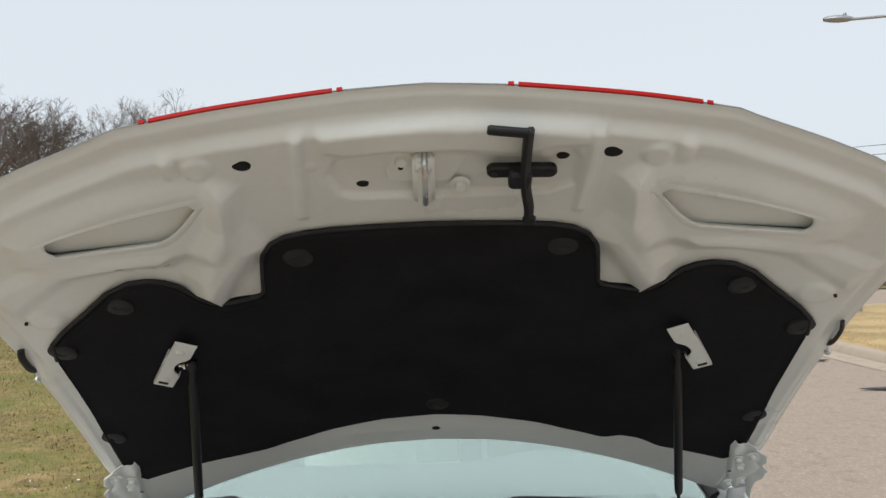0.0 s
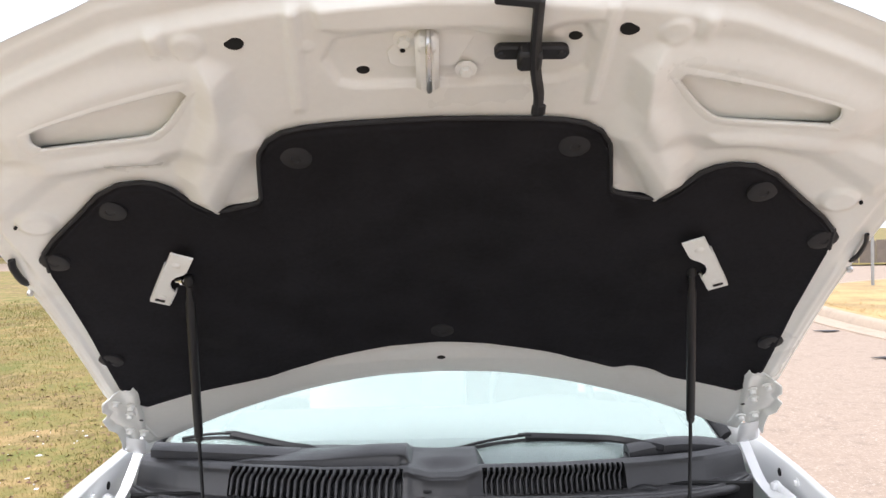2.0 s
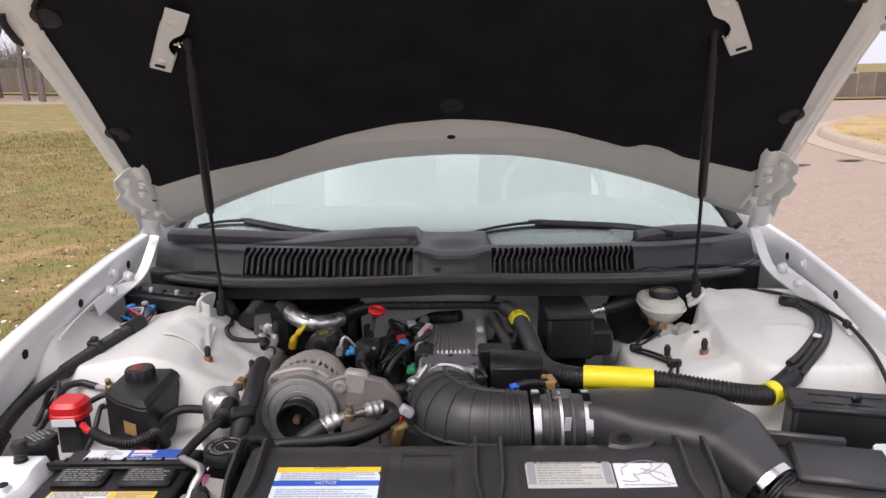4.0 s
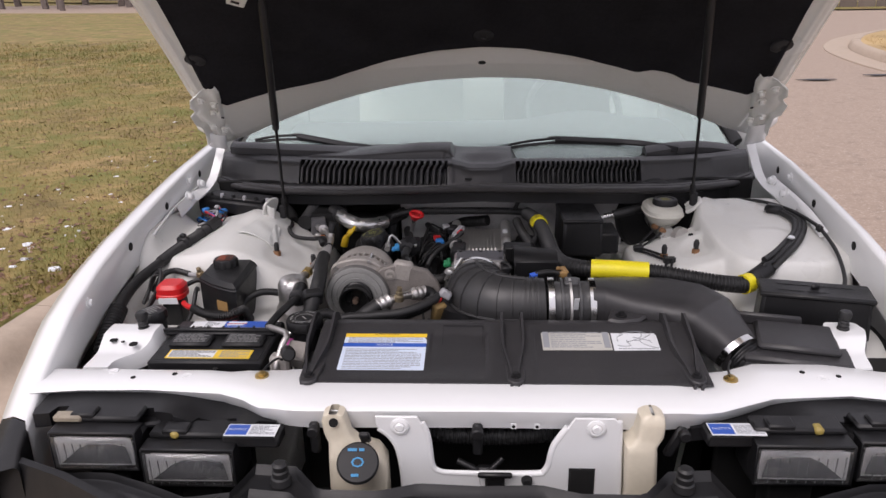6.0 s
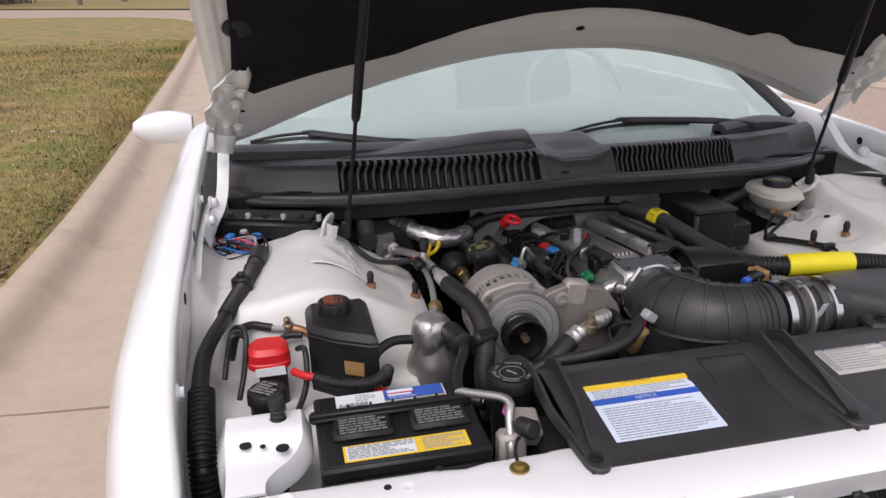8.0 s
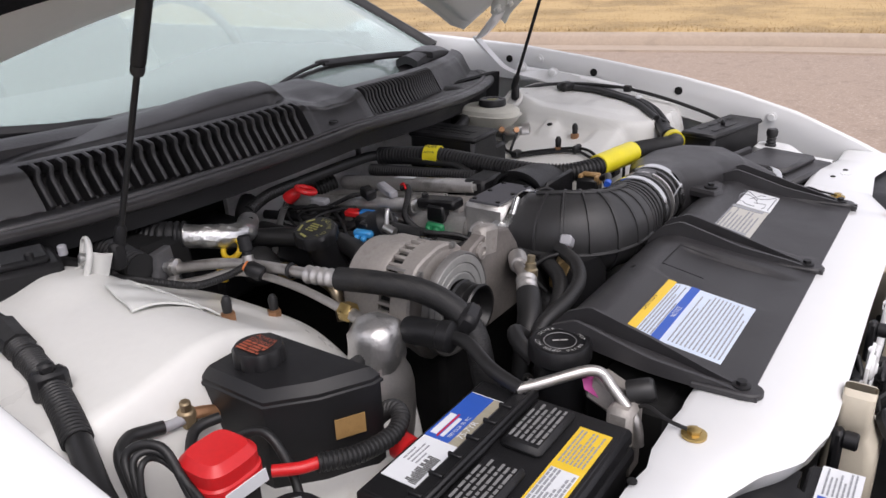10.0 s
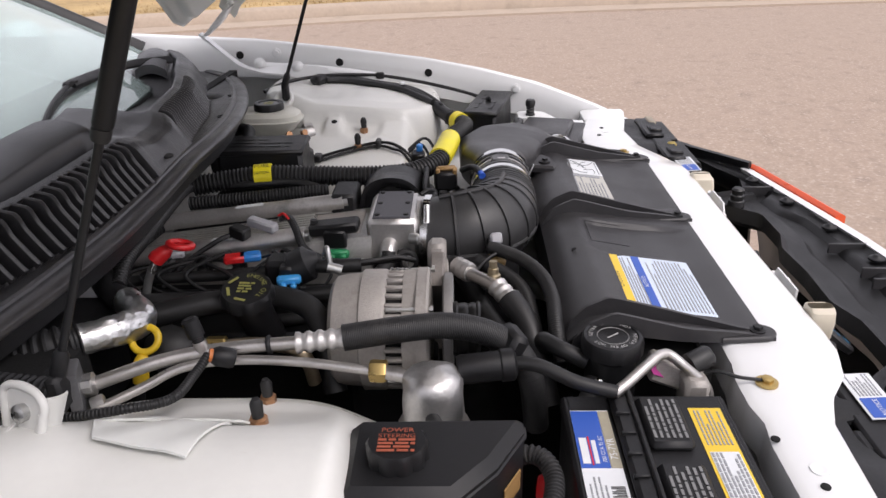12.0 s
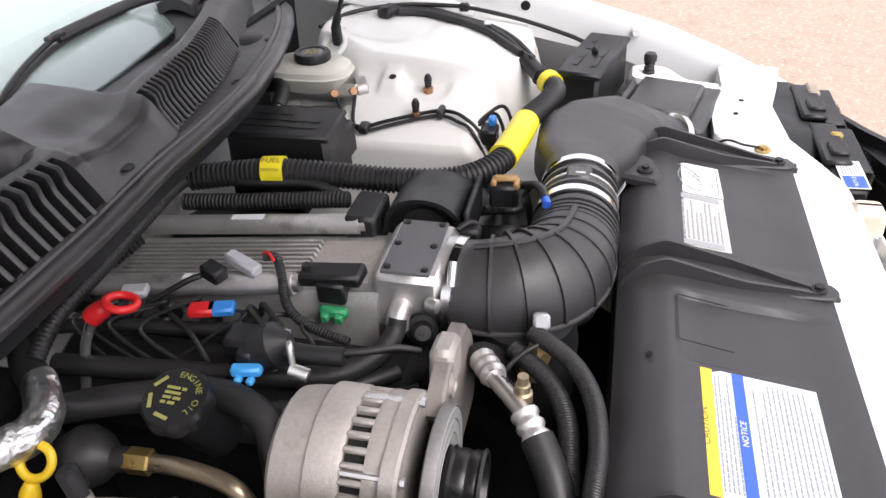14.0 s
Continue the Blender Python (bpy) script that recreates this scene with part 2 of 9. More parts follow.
class Shape:
    """Collects vertices and faces of one mesh, in world metres."""

    def __init__(self):
        self.v, self.f = [], []

    def raw(self, verts, faces):
        o = len(self.v)
        self.v += [tuple(q) for q in verts]
        self.f += [tuple(o + i for i in f) for f in faces]
        return self

    def box(self, c, s, bev=0.003, rot=(0, 0, 0), taper=1.0):
        """A box with chamfered edges; taper narrows its top."""
        m = pose(*c, *rot)
        h = [q / 2 for q in s]
        b = min(bev, *[q * 0.9 for q in h])
        verts, idx = [], {}
        for sx in (-1, 1):
            for sy in (-1, 1):
                for sz in (-1, 1):
                    for k in range(3):
                        q = [sx * (h[0] - b * (k != 0)), sy * (h[1] - b * (k != 1)), sz * (h[2] - b * (k != 2))]
                        if sz > 0:
                            q[0], q[1] = q[0] * taper, q[1] * taper
                        idx[sx, sy, sz, k] = len(verts)
                        verts.append(m @ Vector(q))
        faces = []
        for k in range(3):
            a, b2 = [j for j in range(3) if j != k]
            for s0 in (-1, 1):
                loop = []
                for p, q in ((-1, -1), (1, -1), (1, 1), (-1, 1)):
                    g = [0, 0, 0]
                    g[k], g[a], g[b2] = s0, p, q
                    loop.append(idx[(*g, k)])
                faces.append(loop)
            for p in (-1, 1):
                for q in (-1, 1):
                    g0, g1 = [0, 0, 0], [0, 0, 0]
                    g0[k], g0[a], g0[b2] = -1, p, q
                    g1[k], g1[a], g1[b2] = 1, p, q
                    faces.append([idx[(*g0, a)], idx[(*g1, a)], idx[(*g1, b2)], idx[(*g0, b2)]])
        for sx in (-1, 1):
            for sy in (-1, 1):
                for sz in (-1, 1):
                    faces.append([idx[sx, sy, sz, k] for k in range(3)])
        return self.raw(verts, faces)

    def tube(self, pts, r, n=12, per=8, wave=None, ends=True, flat=1.0, radii=None):
        """A round bar along a smooth line. wave=(pitch, depth) makes a corrugated hose; radii gives a radius for each point."""
        path = catmull(pts, per)
        if wave:
            fine, run = [], 0.0
            length = sum((b - a).length for a, b in zip(path, path[1:]))
            count = max(8, int(length / wave[0] * 4))
            steps = [0.0]
            for a, b in zip(path, path[1:]):
                steps.append(steps[-1] + (b - a).length)
            for i in range(count + 1):
                d = length * i / count
                j = max(k for k in range(len(steps)) if steps[k] <= d + 1e-9)
                j = min(j, len(path) - 2)
                fine.append(path[j].lerp(path[j + 1], (d - steps[j]) / max(1e-9, steps[j + 1] - steps[j])))
            path = fine
        x, y, _ = frame_of(path[1] - path[0])
        verts, faces = [], []
        for i, q in enumerate(path):
            z = (path[min(i + 1, len(path) - 1)] - path[max(i - 1, 0)]).normalized()
            x = (x - z * x.dot(z)).normalized()
            y = z.cross(x)
            rr = r
            if wave:
                rr = r - wave[1] * (1 if i % 4 in (2, 3) else 0)
            if radii:
                k = i / (len(path) - 1) * (len(radii) - 1)
                j = min(int(k), len(radii) - 2)
                rr = radii[j] + (radii[j + 1] - radii[j]) * (k - j)
            for a in range(n):
                w = 2 * math.pi * a / n
                verts.append(q + x * rr * math.cos(w) + y * rr * flat * math.sin(w))
        for i in range(len(path) - 1):
            for a in range(n):
                faces.append((i * n + a, i * n + (a + 1) % n, (i + 1) * n + (a + 1) % n, (i + 1) * n + a))
        if ends:
            faces += [tuple(range(n))[::-1], tuple((len(path) - 1) * n + a for a in range(n))]
        return self.raw(verts, faces)

    def lathe(self, profile, base, axis=(0, 0, 1), n=24, flute=None):
        """A turned piece: rows of radius and height along the axis. flute=(count, depth) scallops rows 1 and 2."""
        x, y, z = frame_of(axis)
        b = Vector(base)
        verts, faces = [], []
        for k, (r, h) in enumerate(profile):
            for a in range(n):
                w = 2 * math.pi * a / n
                rr = r
                if flute and flute[2] <= k <= flute[3]:
                    rr = r - flute[1] * (0.5 + 0.5 * math.cos(w * flute[0])) ** 3
                verts.append(b + z * h + x * rr * math.cos(w) + y * rr * math.sin(w))
        m = len(profile)
        for k in range(m - 1):
            for a in range(n):
                faces.append((k * n + a, k * n + (a + 1) % n, (k + 1) * n + (a + 1) % n, (k + 1) * n + a))
        faces += [tuple(range(n))[::-1], tuple((m - 1) * n + a for a in range(n))]
        return self.raw(verts, faces)

    def ring(self, c, axis, R, r, n=28, k=10):
        x, y, z = frame_of(axis)
        c = Vector(c)
        verts, faces = [], []
        for i in range(n):
            a = 2 * math.pi * i / n
            d = x * math.cos(a) + y * math.sin(a)
            for j in range(k):
                b = 2 * math.pi * j / k
                verts.append(c + d * (R + r * math.cos(b)) + z * r * math.sin(b))
        for i in range(n):
            for j in range(k):
                faces.append((i * k + j, (i + 1) % n * k + j, (i + 1) % n * k + (j + 1) % k, i * k + (j + 1) % k))
        return self.raw(verts, faces)

    def grid(self, fn, nu, nv, shift=None):
        """A sheet from fn(s, t), s and t from 0 to 1; shift(s, t), a vector, adds a far side and closes the rim."""
        pts = [[Vector(fn(i / nu, j / nv)) for j in range(nv + 1)] for i in range(nu + 1)]
        flatv = [q for row in pts for q in row]
        w = nv + 1
        faces = [(i * w + j, (i + 1) * w + j, (i + 1) * w + j + 1, i * w + j + 1) for i in range(nu) for j in range(nv)]
        if shift:
            o = len(flatv)
            flatv += [pts[i][j] + Vector(shift(i / nu, j / nv)) for i in range(nu + 1) for j in range(nv + 1)]
            faces += [tuple(o + q for q in f[::-1]) for f in faces[:]]
            rim = [i * w for i in range(nu)] + [nu * w + j for j in range(nv)] + [i * w + nv for i in range(nu, 0, -1)] + [j for j in range(nv, 0, -1)]
            for a, b in zip(rim, rim[1:] + rim[:1]):
                faces.append((a, o + a, o + b, b))
        return self.raw(flatv, faces)

    def prism(self, outline, h, m=None, bev=0.0):
        """An outline in x, y raised from 0 to h, moved by m, its upper edge chamfered by bev."""
        m = m or Matrix()
        k = len(outline)
        p = [Vector((*q, 0)) for q in outline]
        area = sum(p[i].x * p[(i + 1) % k].y - p[(i + 1) % k].x * p[i].y for i in range(k))
        if area < 0:
            p.reverse()
        inner = []
        for i in range(k):
            a, b, c = p[i - 1], p[i], p[(i + 1) % k]
            n1, n2 = (b - a).normalized(), (c - b).normalized()
            d = Vector((-(n1.y + n2.y), n1.x + n2.x, 0))
            inner.append(b + d.normalized() * bev if d.length > 1e-6 else b)
        z = Vector((0, 0, h))
        rows = [p, [q + z * max(0, 1 - bev / max(abs(h), 1e-6)) for q in p]] + ([[q + z for q in inner]] if bev else [])
        if not bev:
            rows[1] = [q + z for q in p]
        verts = [m @ q for row in rows for q in row]
        faces = [tuple(range(k))[::-1]]
        for r in range(len(rows) - 1):
            faces += [(r * k + i, r * k + (i + 1) % k, (r + 1) * k + (i + 1) % k, (r + 1) * k + i) for i in range(k)]
        faces.append(tuple((len(rows) - 1) * k + i for i in range(k)))
        return self.raw(verts, faces)


ORIGIN = {}


def thing(name, at, label, category, group="", kind=""):
    ob = new(name)
    ob.empty_display_size = 0.02
    ob.location = at
    ORIGIN[ob.name] = Vector(at)
    return tagged(ob, label, category, group, kind)


def part(name, shape, material, parent=None, label="", sharp=38):
    """Links a shape as one mesh under a thing or a part."""
    o = ORIGIN[parent.name] if parent else Vector((0, 0, 0))
    me = bpy.data.meshes.new(name)
    me.from_pydata([(q[0] - o.x, q[1] - o.y, q[2] - o.z) for q in shape.v], [], shape.f)
    bm = bmesh.new()
    bm.from_mesh(me)
    bmesh.ops.recalc_face_normals(bm, faces=bm.faces)
    bm.to_mesh(me)
    bm.free()
    me.polygons.foreach_set("use_smooth", [True] * len(me.polygons))
    me.set_sharp_from_angle(angle=radians(sharp))
    me.materials.append(material)
    ob = new(name, me)
    ob.parent = parent
    ORIGIN[ob.name] = o
    return tagged(ob, label)


def solid(name, shape, material, label, category, group="", kind="", sharp=38):
    """A thing that is one plain mesh."""
    return tagged(part(name, shape, material, None, label, sharp), label, category, group, kind)


def lettering(text, size, m, material, parent, name="lettering", spacing=1.0, thick=0.0):
    """Words in the built-in font, flat on the plane of m, centred."""
    c = bpy.data.curves.new(name, "FONT")
    c.body, c.size, c.align_x, c.align_y, c.extrude, c.space_character = text, size, "CENTER", "CENTER", thick, spacing
    c.resolution_u = 3
    t = bpy.data.objects.new(name, c)
    me = bpy.data.meshes.new_from_object(t)
    bpy.data.objects.remove(t)
    o = ORIGIN[parent.name]
    me.transform(Matrix.Translation(-o) @ m)
    me.materials.append(material)
    ob = new(name, me)
    ob.parent = parent
    ORIGIN[ob.name] = o
    return ob


def on_axes(at, x, z):
    """A placing whose x axis runs along x and whose z axis is z."""
    z = Vector(z).normalized()
    x = (Vector(x) - z * Vector(x).dot(z)).normalized()
    y = z.cross(x)
    return Matrix(((x.x, y.x, z.x, at[0]), (x.y, y.y, z.y, at[1]), (x.z, y.z, z.z, at[2]), (0, 0, 0, 1)))


def bars(shape, m, rows, width, pitch, tall, seed=1, lift=0.0006, words=True):
    """Lines of unreadable print as thin raised bars, centred on m."""
    rnd = random.Random(seed)
    for i in range(rows):
        y = (rows - 1) / 2 * pitch - i * pitch
        x = -width / 2
        end = width / 2 if rnd.random() > 0.3 else width * rnd.uniform(0.1, 0.45)
        while x < end - tall:
            w = min(rnd.uniform(1.5, 6) * tall if words else end - x, end - x)
            shape.box(tuple(m @ Vector((x + w / 2, y, lift))), (w, tall, 0.0006), 0.0001, tuple(math.degrees(a) for a in m.to_euler()))
            x += w + tall * 0.7
    return shape


def smooth(a, b, x):
    t = min(1.0, max(0.0, (x - a) / (b - a)))
    return t * t * (3 - 2 * t)


def table(x, rows):
    """A value between rows of (x, value)."""
    if x <= rows[0][0]:
        return rows[0][1]
    for (a, p), (b, q) in zip(rows, rows[1:]):
        if x <= b:
            return p + (q - p) * (x - a) / (b - a)
    return rows[-1][1]


def inside(px, py, poly):
    """Signed distance from a point to a closed outline: negative inside."""
    best, sign = 1e9, 1
    for i in range(len(poly)):
        ax, ay = poly[i]
        bx, by = poly[(i + 1) % len(poly)]
        ex, ey, wx, wy = bx - ax, by - ay, px - ax, py - ay
        t = min(1, max(0, (wx * ex + wy * ey) / (ex * ex + ey * ey)))
        best = min(best, math.hypot(wx - ex * t, wy - ey * t))
        if (ay > py) != (by > py) and px < (bx - ax) * (py - ay) / (by - ay) + ax:
            sign = -sign
    return best * sign


# ---- ground, road, kerbs, lawns ----
KERB_R = [(9.6, -40), (9.1, -12), (8.55, -3), (8.1, 0.8), (7.72, 2.5), (7.08, 4.7), (6.55, 7.2), (6.32, 9.6), (6.5, 12), (7.1, 14.2), (8.4, 16.3), (10.5, 18.2), (14, 19.6), (22, 19.4), (60, 8)]
KERB_L = [(-2.02, -40), (-1.99, -6), (-1.885, 0), (-1.755, 1.4), (-1.732, 1.652), (-1.68, 2.5), (-1.66, 4), (-1.74, 7), (-2.0, 14), (-2.6, 24), (-4.6, 29), (-9, 31.6), (-20, 35.6), (-60, 50)]


def ribbon(points, across, per=6):
    """Sections set along a line on the ground, each a list of (sideways, height)."""
    line = catmull([(x, y, 0) for x, y in points], per)
    s = Shape()

    def at(i, k):
        a, b = line[max(i - 1, 0)], line[min(i + 1, len(line) - 1)]
        d = (b - a).normalized()
        return line[i] + Vector((d.y, -d.x, 0)) * across[k][0] + Vector((0, 0, across[k][1]))
    n, m = len(line), len(across)
    verts = [at(i, k) for i in range(n) for k in range(m)]
    faces = [(i * m + k, (i + 1) * m + k, (i + 1) * m + (k + 1) % m, i * m + (k + 1) % m) for i in range(n - 1) for k in range(m)]
    faces += [tuple(range(m)), tuple((n - 1) * m + k for k in range(m))]
    return s.raw(verts, faces)


def lumpy(x, y):
    return 0.02 * noise.noise((x * 0.35, y * 0.35, 0)) + 0.012 * noise.noise((x * 1.4, y * 1.4, 3))


s = Shape().grid(lambda a, b: ((a - 0.5) * 1600, (b - 0.5) * 1600, -0.06), 16, 16)
tagged(part("ground", s, SOIL), "dormant brown lawn reaching to the horizon", "ground", kind="structure")
s = Shape().grid(lambda a, b: (-70 + 140 * a, -45 + 100 * b, -0.004 + 0.012 * noise.noise((a * 20, b * 14, 1))), 70, 50)
tagged(part("road", s, ASPHALT), "pinkish worn asphalt street with fine gravel", "road", kind="structure")
profile = [(0.0, -0.03), (0.02, 0.02), (0.045, 0.105), (0.075, 0.13), (0.11, 0.138), (0.20, 0.138), (0.22, 0.12), (0.22, -0.05)]
# the near kerb and its gutter are poured as one rolled section, with a joint across it
rolled = [(-0.80, -0.03), (-0.80, 0.012), (-0.20, 0.010), (-0.05, 0.013), (-0.01, 0.022), (0.022, 0.045), (0.05, 0.085), (0.074, 0.116), (0.10, 0.133), (0.13, 0.139), (0.19, 0.140), (0.207, 0.128), (0.21, -0.05)]
cut_at = next(i for i, q in enumerate(KERB_L) if q[1] > 1.6)
jx, jy = KERB_L[cut_at]
for name, line in (("kerb_1", KERB_L[:cut_at] + [(jx, jy - 0.004)]), ("kerb_3", [(jx, jy + 0.004)] + KERB_L[cut_at + 1:])):
    tagged(part(name, ribbon(line, [(-a, h) for a, h in rolled], 8), CONCRETE), "tan rolled concrete kerb and gutter beside the lawn", "kerb", kind="structure")
tagged(part("kerb_2", ribbon(KERB_R, profile), CONCRETE), "pale concrete kerb across the street", "kerb", kind="structure")
tagged(part("gutter_2", ribbon(KERB_R, [(0.0, -0.02), (0.0, 0.012), (-0.42, 0.016), (-0.425, -0.02)]), CONCRETE), "pale concrete gutter of the street corner", "gutter", kind="structure")


def lawn(name, points, side, far, label, material):
    """A lawn from behind a kerb out to a far line."""
    line = catmull([(x, y, 0) for x, y in points], 6)
    n = len(line)

    def fn(a, b):
        q = line[min(int(a * (n - 1) + 0.5), n - 1)]
        i = min(int(a * (n - 1) + 0.5), n - 1)
        d = (line[min(i + 1, n - 1)] - line[max(i - 1, 0)]).normalized()
        p = q + Vector((d.y, -d.x, 0)) * 0.21 * side
        e = Vector(far(q))
        w = p.lerp(e, b ** 2.2)
        return (w.x, w.y, 0.125 + lumpy(w.x, w.y) * min(1, b * 8) + 0.02 * min(1, b * 8))
    s = Shape().grid(fn, n - 1, 36)
    return tagged(part(name, s, material), label, "lawn", kind="structure")


lawn("lawn_1", KERB_L, -1, lambda q: (-75, min(q.y, 38) - 2, 0), "patchy brown and green winter lawn with bits of snow", SOIL)
lawn("lawn_2", KERB_R, 1, lambda q: (80, min(q.y, 5), 0), "dry golden winter grass behind the far kerb", VERGE)
s = Shape().grid(lambda a, b: (-90 + 180 * a, max(66 - 0.75 * (-50 + 180 * a), 28) + b * 60, 0.05 + 0.02 * lumpy(a * 60, b * 20)), 40, 12)
tagged(part("lawn_3", s, SOIL), "dull verge beyond the cross street", "lawn", kind="structure")


def blades(name, count, place, seed, label, tall, material):
    """Short dry grass as one mesh of many thin bent blades."""
    rnd = random.Random(seed)
    v, f = [], []
    for _ in range(count):
        got = place(rnd)
        if not got:
            continue
        x, y, k = got
        z = 0.135 + lumpy(x, y)
        a, h, w = rnd.uniform(0, 6.28), tall * rnd.uniform(0.4, 1.2) * k, rnd.uniform(0.002, 0.005) * k
        dx, dy, lean = math.cos(a), math.sin(a), rnd.uniform(0.2, 1.1)
        o = len(v)
        v += [(x - dy * w, y + dx * w, z - 0.01), (x + dy * w, y - dx * w, z - 0.01), (x + dx * h * lean, y + dy * h * lean, z + h * 0.8)]
        f.append((o, o + 1, o + 2))
    me = bpy.data.meshes.new(name)
    me.from_pydata(v, [], f)
    me.materials.append(material)
    return tagged(new(name, me), label, "grass", kind="stuff")


LAWN_EDGE = [(0, -2.11), (1.4, -1.985), (2.5, -1.91), (4, -1.89), (7, -1.97), (14, -2.23), (24, -2.83)]


def spot_left(rnd):
    d = rnd.random() ** 1.6
    y = rnd.uniform(0.2, 3) + d * 14
    x = table(y, LAWN_EDGE) - rnd.random() ** 1.3 * (3 + d * 12)
    return x, y, 0.75 + d * 1.6


def spot_right(rnd):
    y = rnd.uniform(-6, 15)
    base = table(y, [(-12, 9.1), (-3, 8.55), (0.8, 8.1), (2.5, 7.72), (4.7, 7.08), (7.2, 6.55), (9.6, 6.32), (12, 6.5), (14.2, 7.1), (16.3, 8.4)])
    return base + 0.3 + rnd.random() ** 1.5 * 12, y, 1.3


blades("grass_tufts", 150000, spot_left, 4, "short dry brown and green grass blades", 0.036, BLADE)
blades("grass_verge", 60000, spot_right, 5, "dry golden grass blades behind the kerb", 0.03, VERGE)
rnd = random.Random(11)
for cx, cy, spread in ((-2.7, 4.45, 0.22), (-2.62, 3.2, 0.25), (-2.5, 2.55, 0.25), (-3.2, 2.6, 0.2), (-2.35, 2.2, 0.15), (-2.9, 6.2, 0.25)):
    s = Shape()
    for _ in range(17):
        x, y = cx + rnd.gauss(0, spread), cy + rnd.gauss(0, spread)
        r = 0.006 + 0.040 * rnd.random() ** 3
        z = 0.140 + lumpy(x, y)
        ring = [(x + r * math.cos(a) * rnd.uniform(0.5, 1.2), y + r * math.sin(a) * rnd.uniform(0.5, 1.2)) for a in [i * 0.785 for i in range(8)]]
        s.raw([(px, py, z - 0.02) for px, py in ring] + [(x + (px - x) * 0.7, y + (py - y) * 0.7, z + 0.005) for px, py in ring] + [(x, y, z + 0.008)],
              [(i, (i + 1) % 8, 8 + (i + 1) % 8, 8 + i) for i in range(8)] + [(8 + i, 8 + (i + 1) % 8, 16) for i in range(8)])
    tagged(part("snow_patch", s, SNOW), "scattered crumbs of old snow on grass", "snow", "snow on the lawn", "stuff")
LITTER = mat("dead_brown_leaves", (0.15, 0.075, 0.045), 0.85, var=0.4, scale=30, col2=(0.27, 0.17, 0.10), patch=(0.45, 0.6))
rnd = random.Random(77)
s = Shape()
for _ in range(2600):
    y = 0.4 + rnd.random() ** 1.4 * 6.5
    x = table(y, LAWN_EDGE) + 0.03 - rnd.random() ** 1.8 * (0.9 + 0.45 * y)
    z = 0.142 + lumpy(x, y)
    a, r = rnd.uniform(0, 6.28), rnd.uniform(0.008, 0.024)
    c, d = math.cos(a) * r, math.sin(a) * r
    s.raw([(x + c, y + d, z + rnd.uniform(0, 0.014)), (x - d * 0.6, y + c * 0.6, z + rnd.uniform(0.002, 0.018)), (x - c, y - d, z + rnd.uniform(0, 0.01)), (x + d * 0.6, y - c * 0.6, z + 0.004)], [(0, 1, 2, 3)])
tagged(part("leaf_litter", s, LITTER), "dead brown leaves lying in the grass by the kerb", "leaves", kind="stuff")
s = Shape()
for x, y, w, l in ((4.6, 9.5, 0.5, 0.05), (5.6, 9.9, 0.35, 0.05), (5.2, 7.6, 0.5, 0.05), (6.3, 7.4, 0.45, 0.06)):
    s.prism([(x + w * 0.5 * math.cos(a) * (1 + 0.3 * math.sin(3 * a)), y + l * math.sin(a) * 1.4) for a in [i * 0.52 for i in range(12)]], 0.004, Matrix.Translation((0, 0, 0.012)))
tagged(part("road_patch", s, PLASTIC), "dark tar patches on the asphalt", "road patch", kind="stuff")


# ---- distance: stop sign, street lamp, poles, wires, fence, trees, house ----
sign = thing("stop_sign", (10.05, 16.4, 0), "red octagonal stop sign on a grey steel post", "road sign")
part("post", Shape().box((10.05, 16.44, 1.3), (0.06, 0.045, 2.6), 0.004), GALV, sign)
to_cam = Vector((-10.05, -17.3, 0)).normalized()
face = on_axes((10.05, 16.4, 2.05), (-to_cam.y, to_cam.x, 0), to_cam)
octo = lambda r: [(r * math.cos(math.radians(22.5 + 45 * i)), r * math.sin(math.radians(22.5 + 45 * i))) for i in range(8)]
part("border", Shape().prism(octo(0.405), 0.004, face), SIGNWHITE, sign, "white sign border")
part("face", Shape().prism(octo(0.378), 0.004, face @ Matrix.Translation((0, 0, 0.004))), SIGNRED, sign)
lettering("STOP", 0.31, face @ Matrix.Translation((0, -0.005, 0.0095)), SIGNWHITE, sign)

lamp = thing("street_lamp", (13.2, 11.6, 0), "grey cobra-head street lamp on a long arm", "street lamp")
head, foot = Vector((7.9, 13.5, 6.12)), Vector((13.2, 11.6, 0))
arm_dir = (Vector((13.2, 11.6, 5.6)) - head).normalized()
part("pole", Shape().tube([foot, foot + Vector((0, 0, 5.6))], 0.09, radii=[0.11, 0.075]), GALV, lamp)
part("arm", Shape().tube([head + arm_dir * 0.4, head.lerp(Vector((13.2, 11.6, 5.6)), 0.5) + Vector((0, 0, 0.12)), (13.2, 11.6, 5.55)], 0.028), GALV, lamp)
side = arm_dir.cross(Vector((0, 0, 1))).normalized()
part("lamp_head", Shape().grid(lambda a, b: head + arm_dir * (a * 0.62 - 0.1) + side * 0.13 * math.sin(math.pi * min(1, a * 1.1 + 0.08)) ** 0.6 * math.cos(b * 6.283)
     + Vector((0, 0, (0.085 if math.sin(b * 6.283) > 0 else 0.05) * math.sin(math.pi * min(1, a * 0.9 + 0.12)) ** 0.7 * math.sin(b * 6.283))), 14, 16), GALV, lamp)
part("photocell", Shape().lathe([(0.03, 0), (0.035, 0.03), (0.02, 0.06)], head + arm_dir * 0.28 + Vector((0, 0, 0.07))), GALV, lamp)

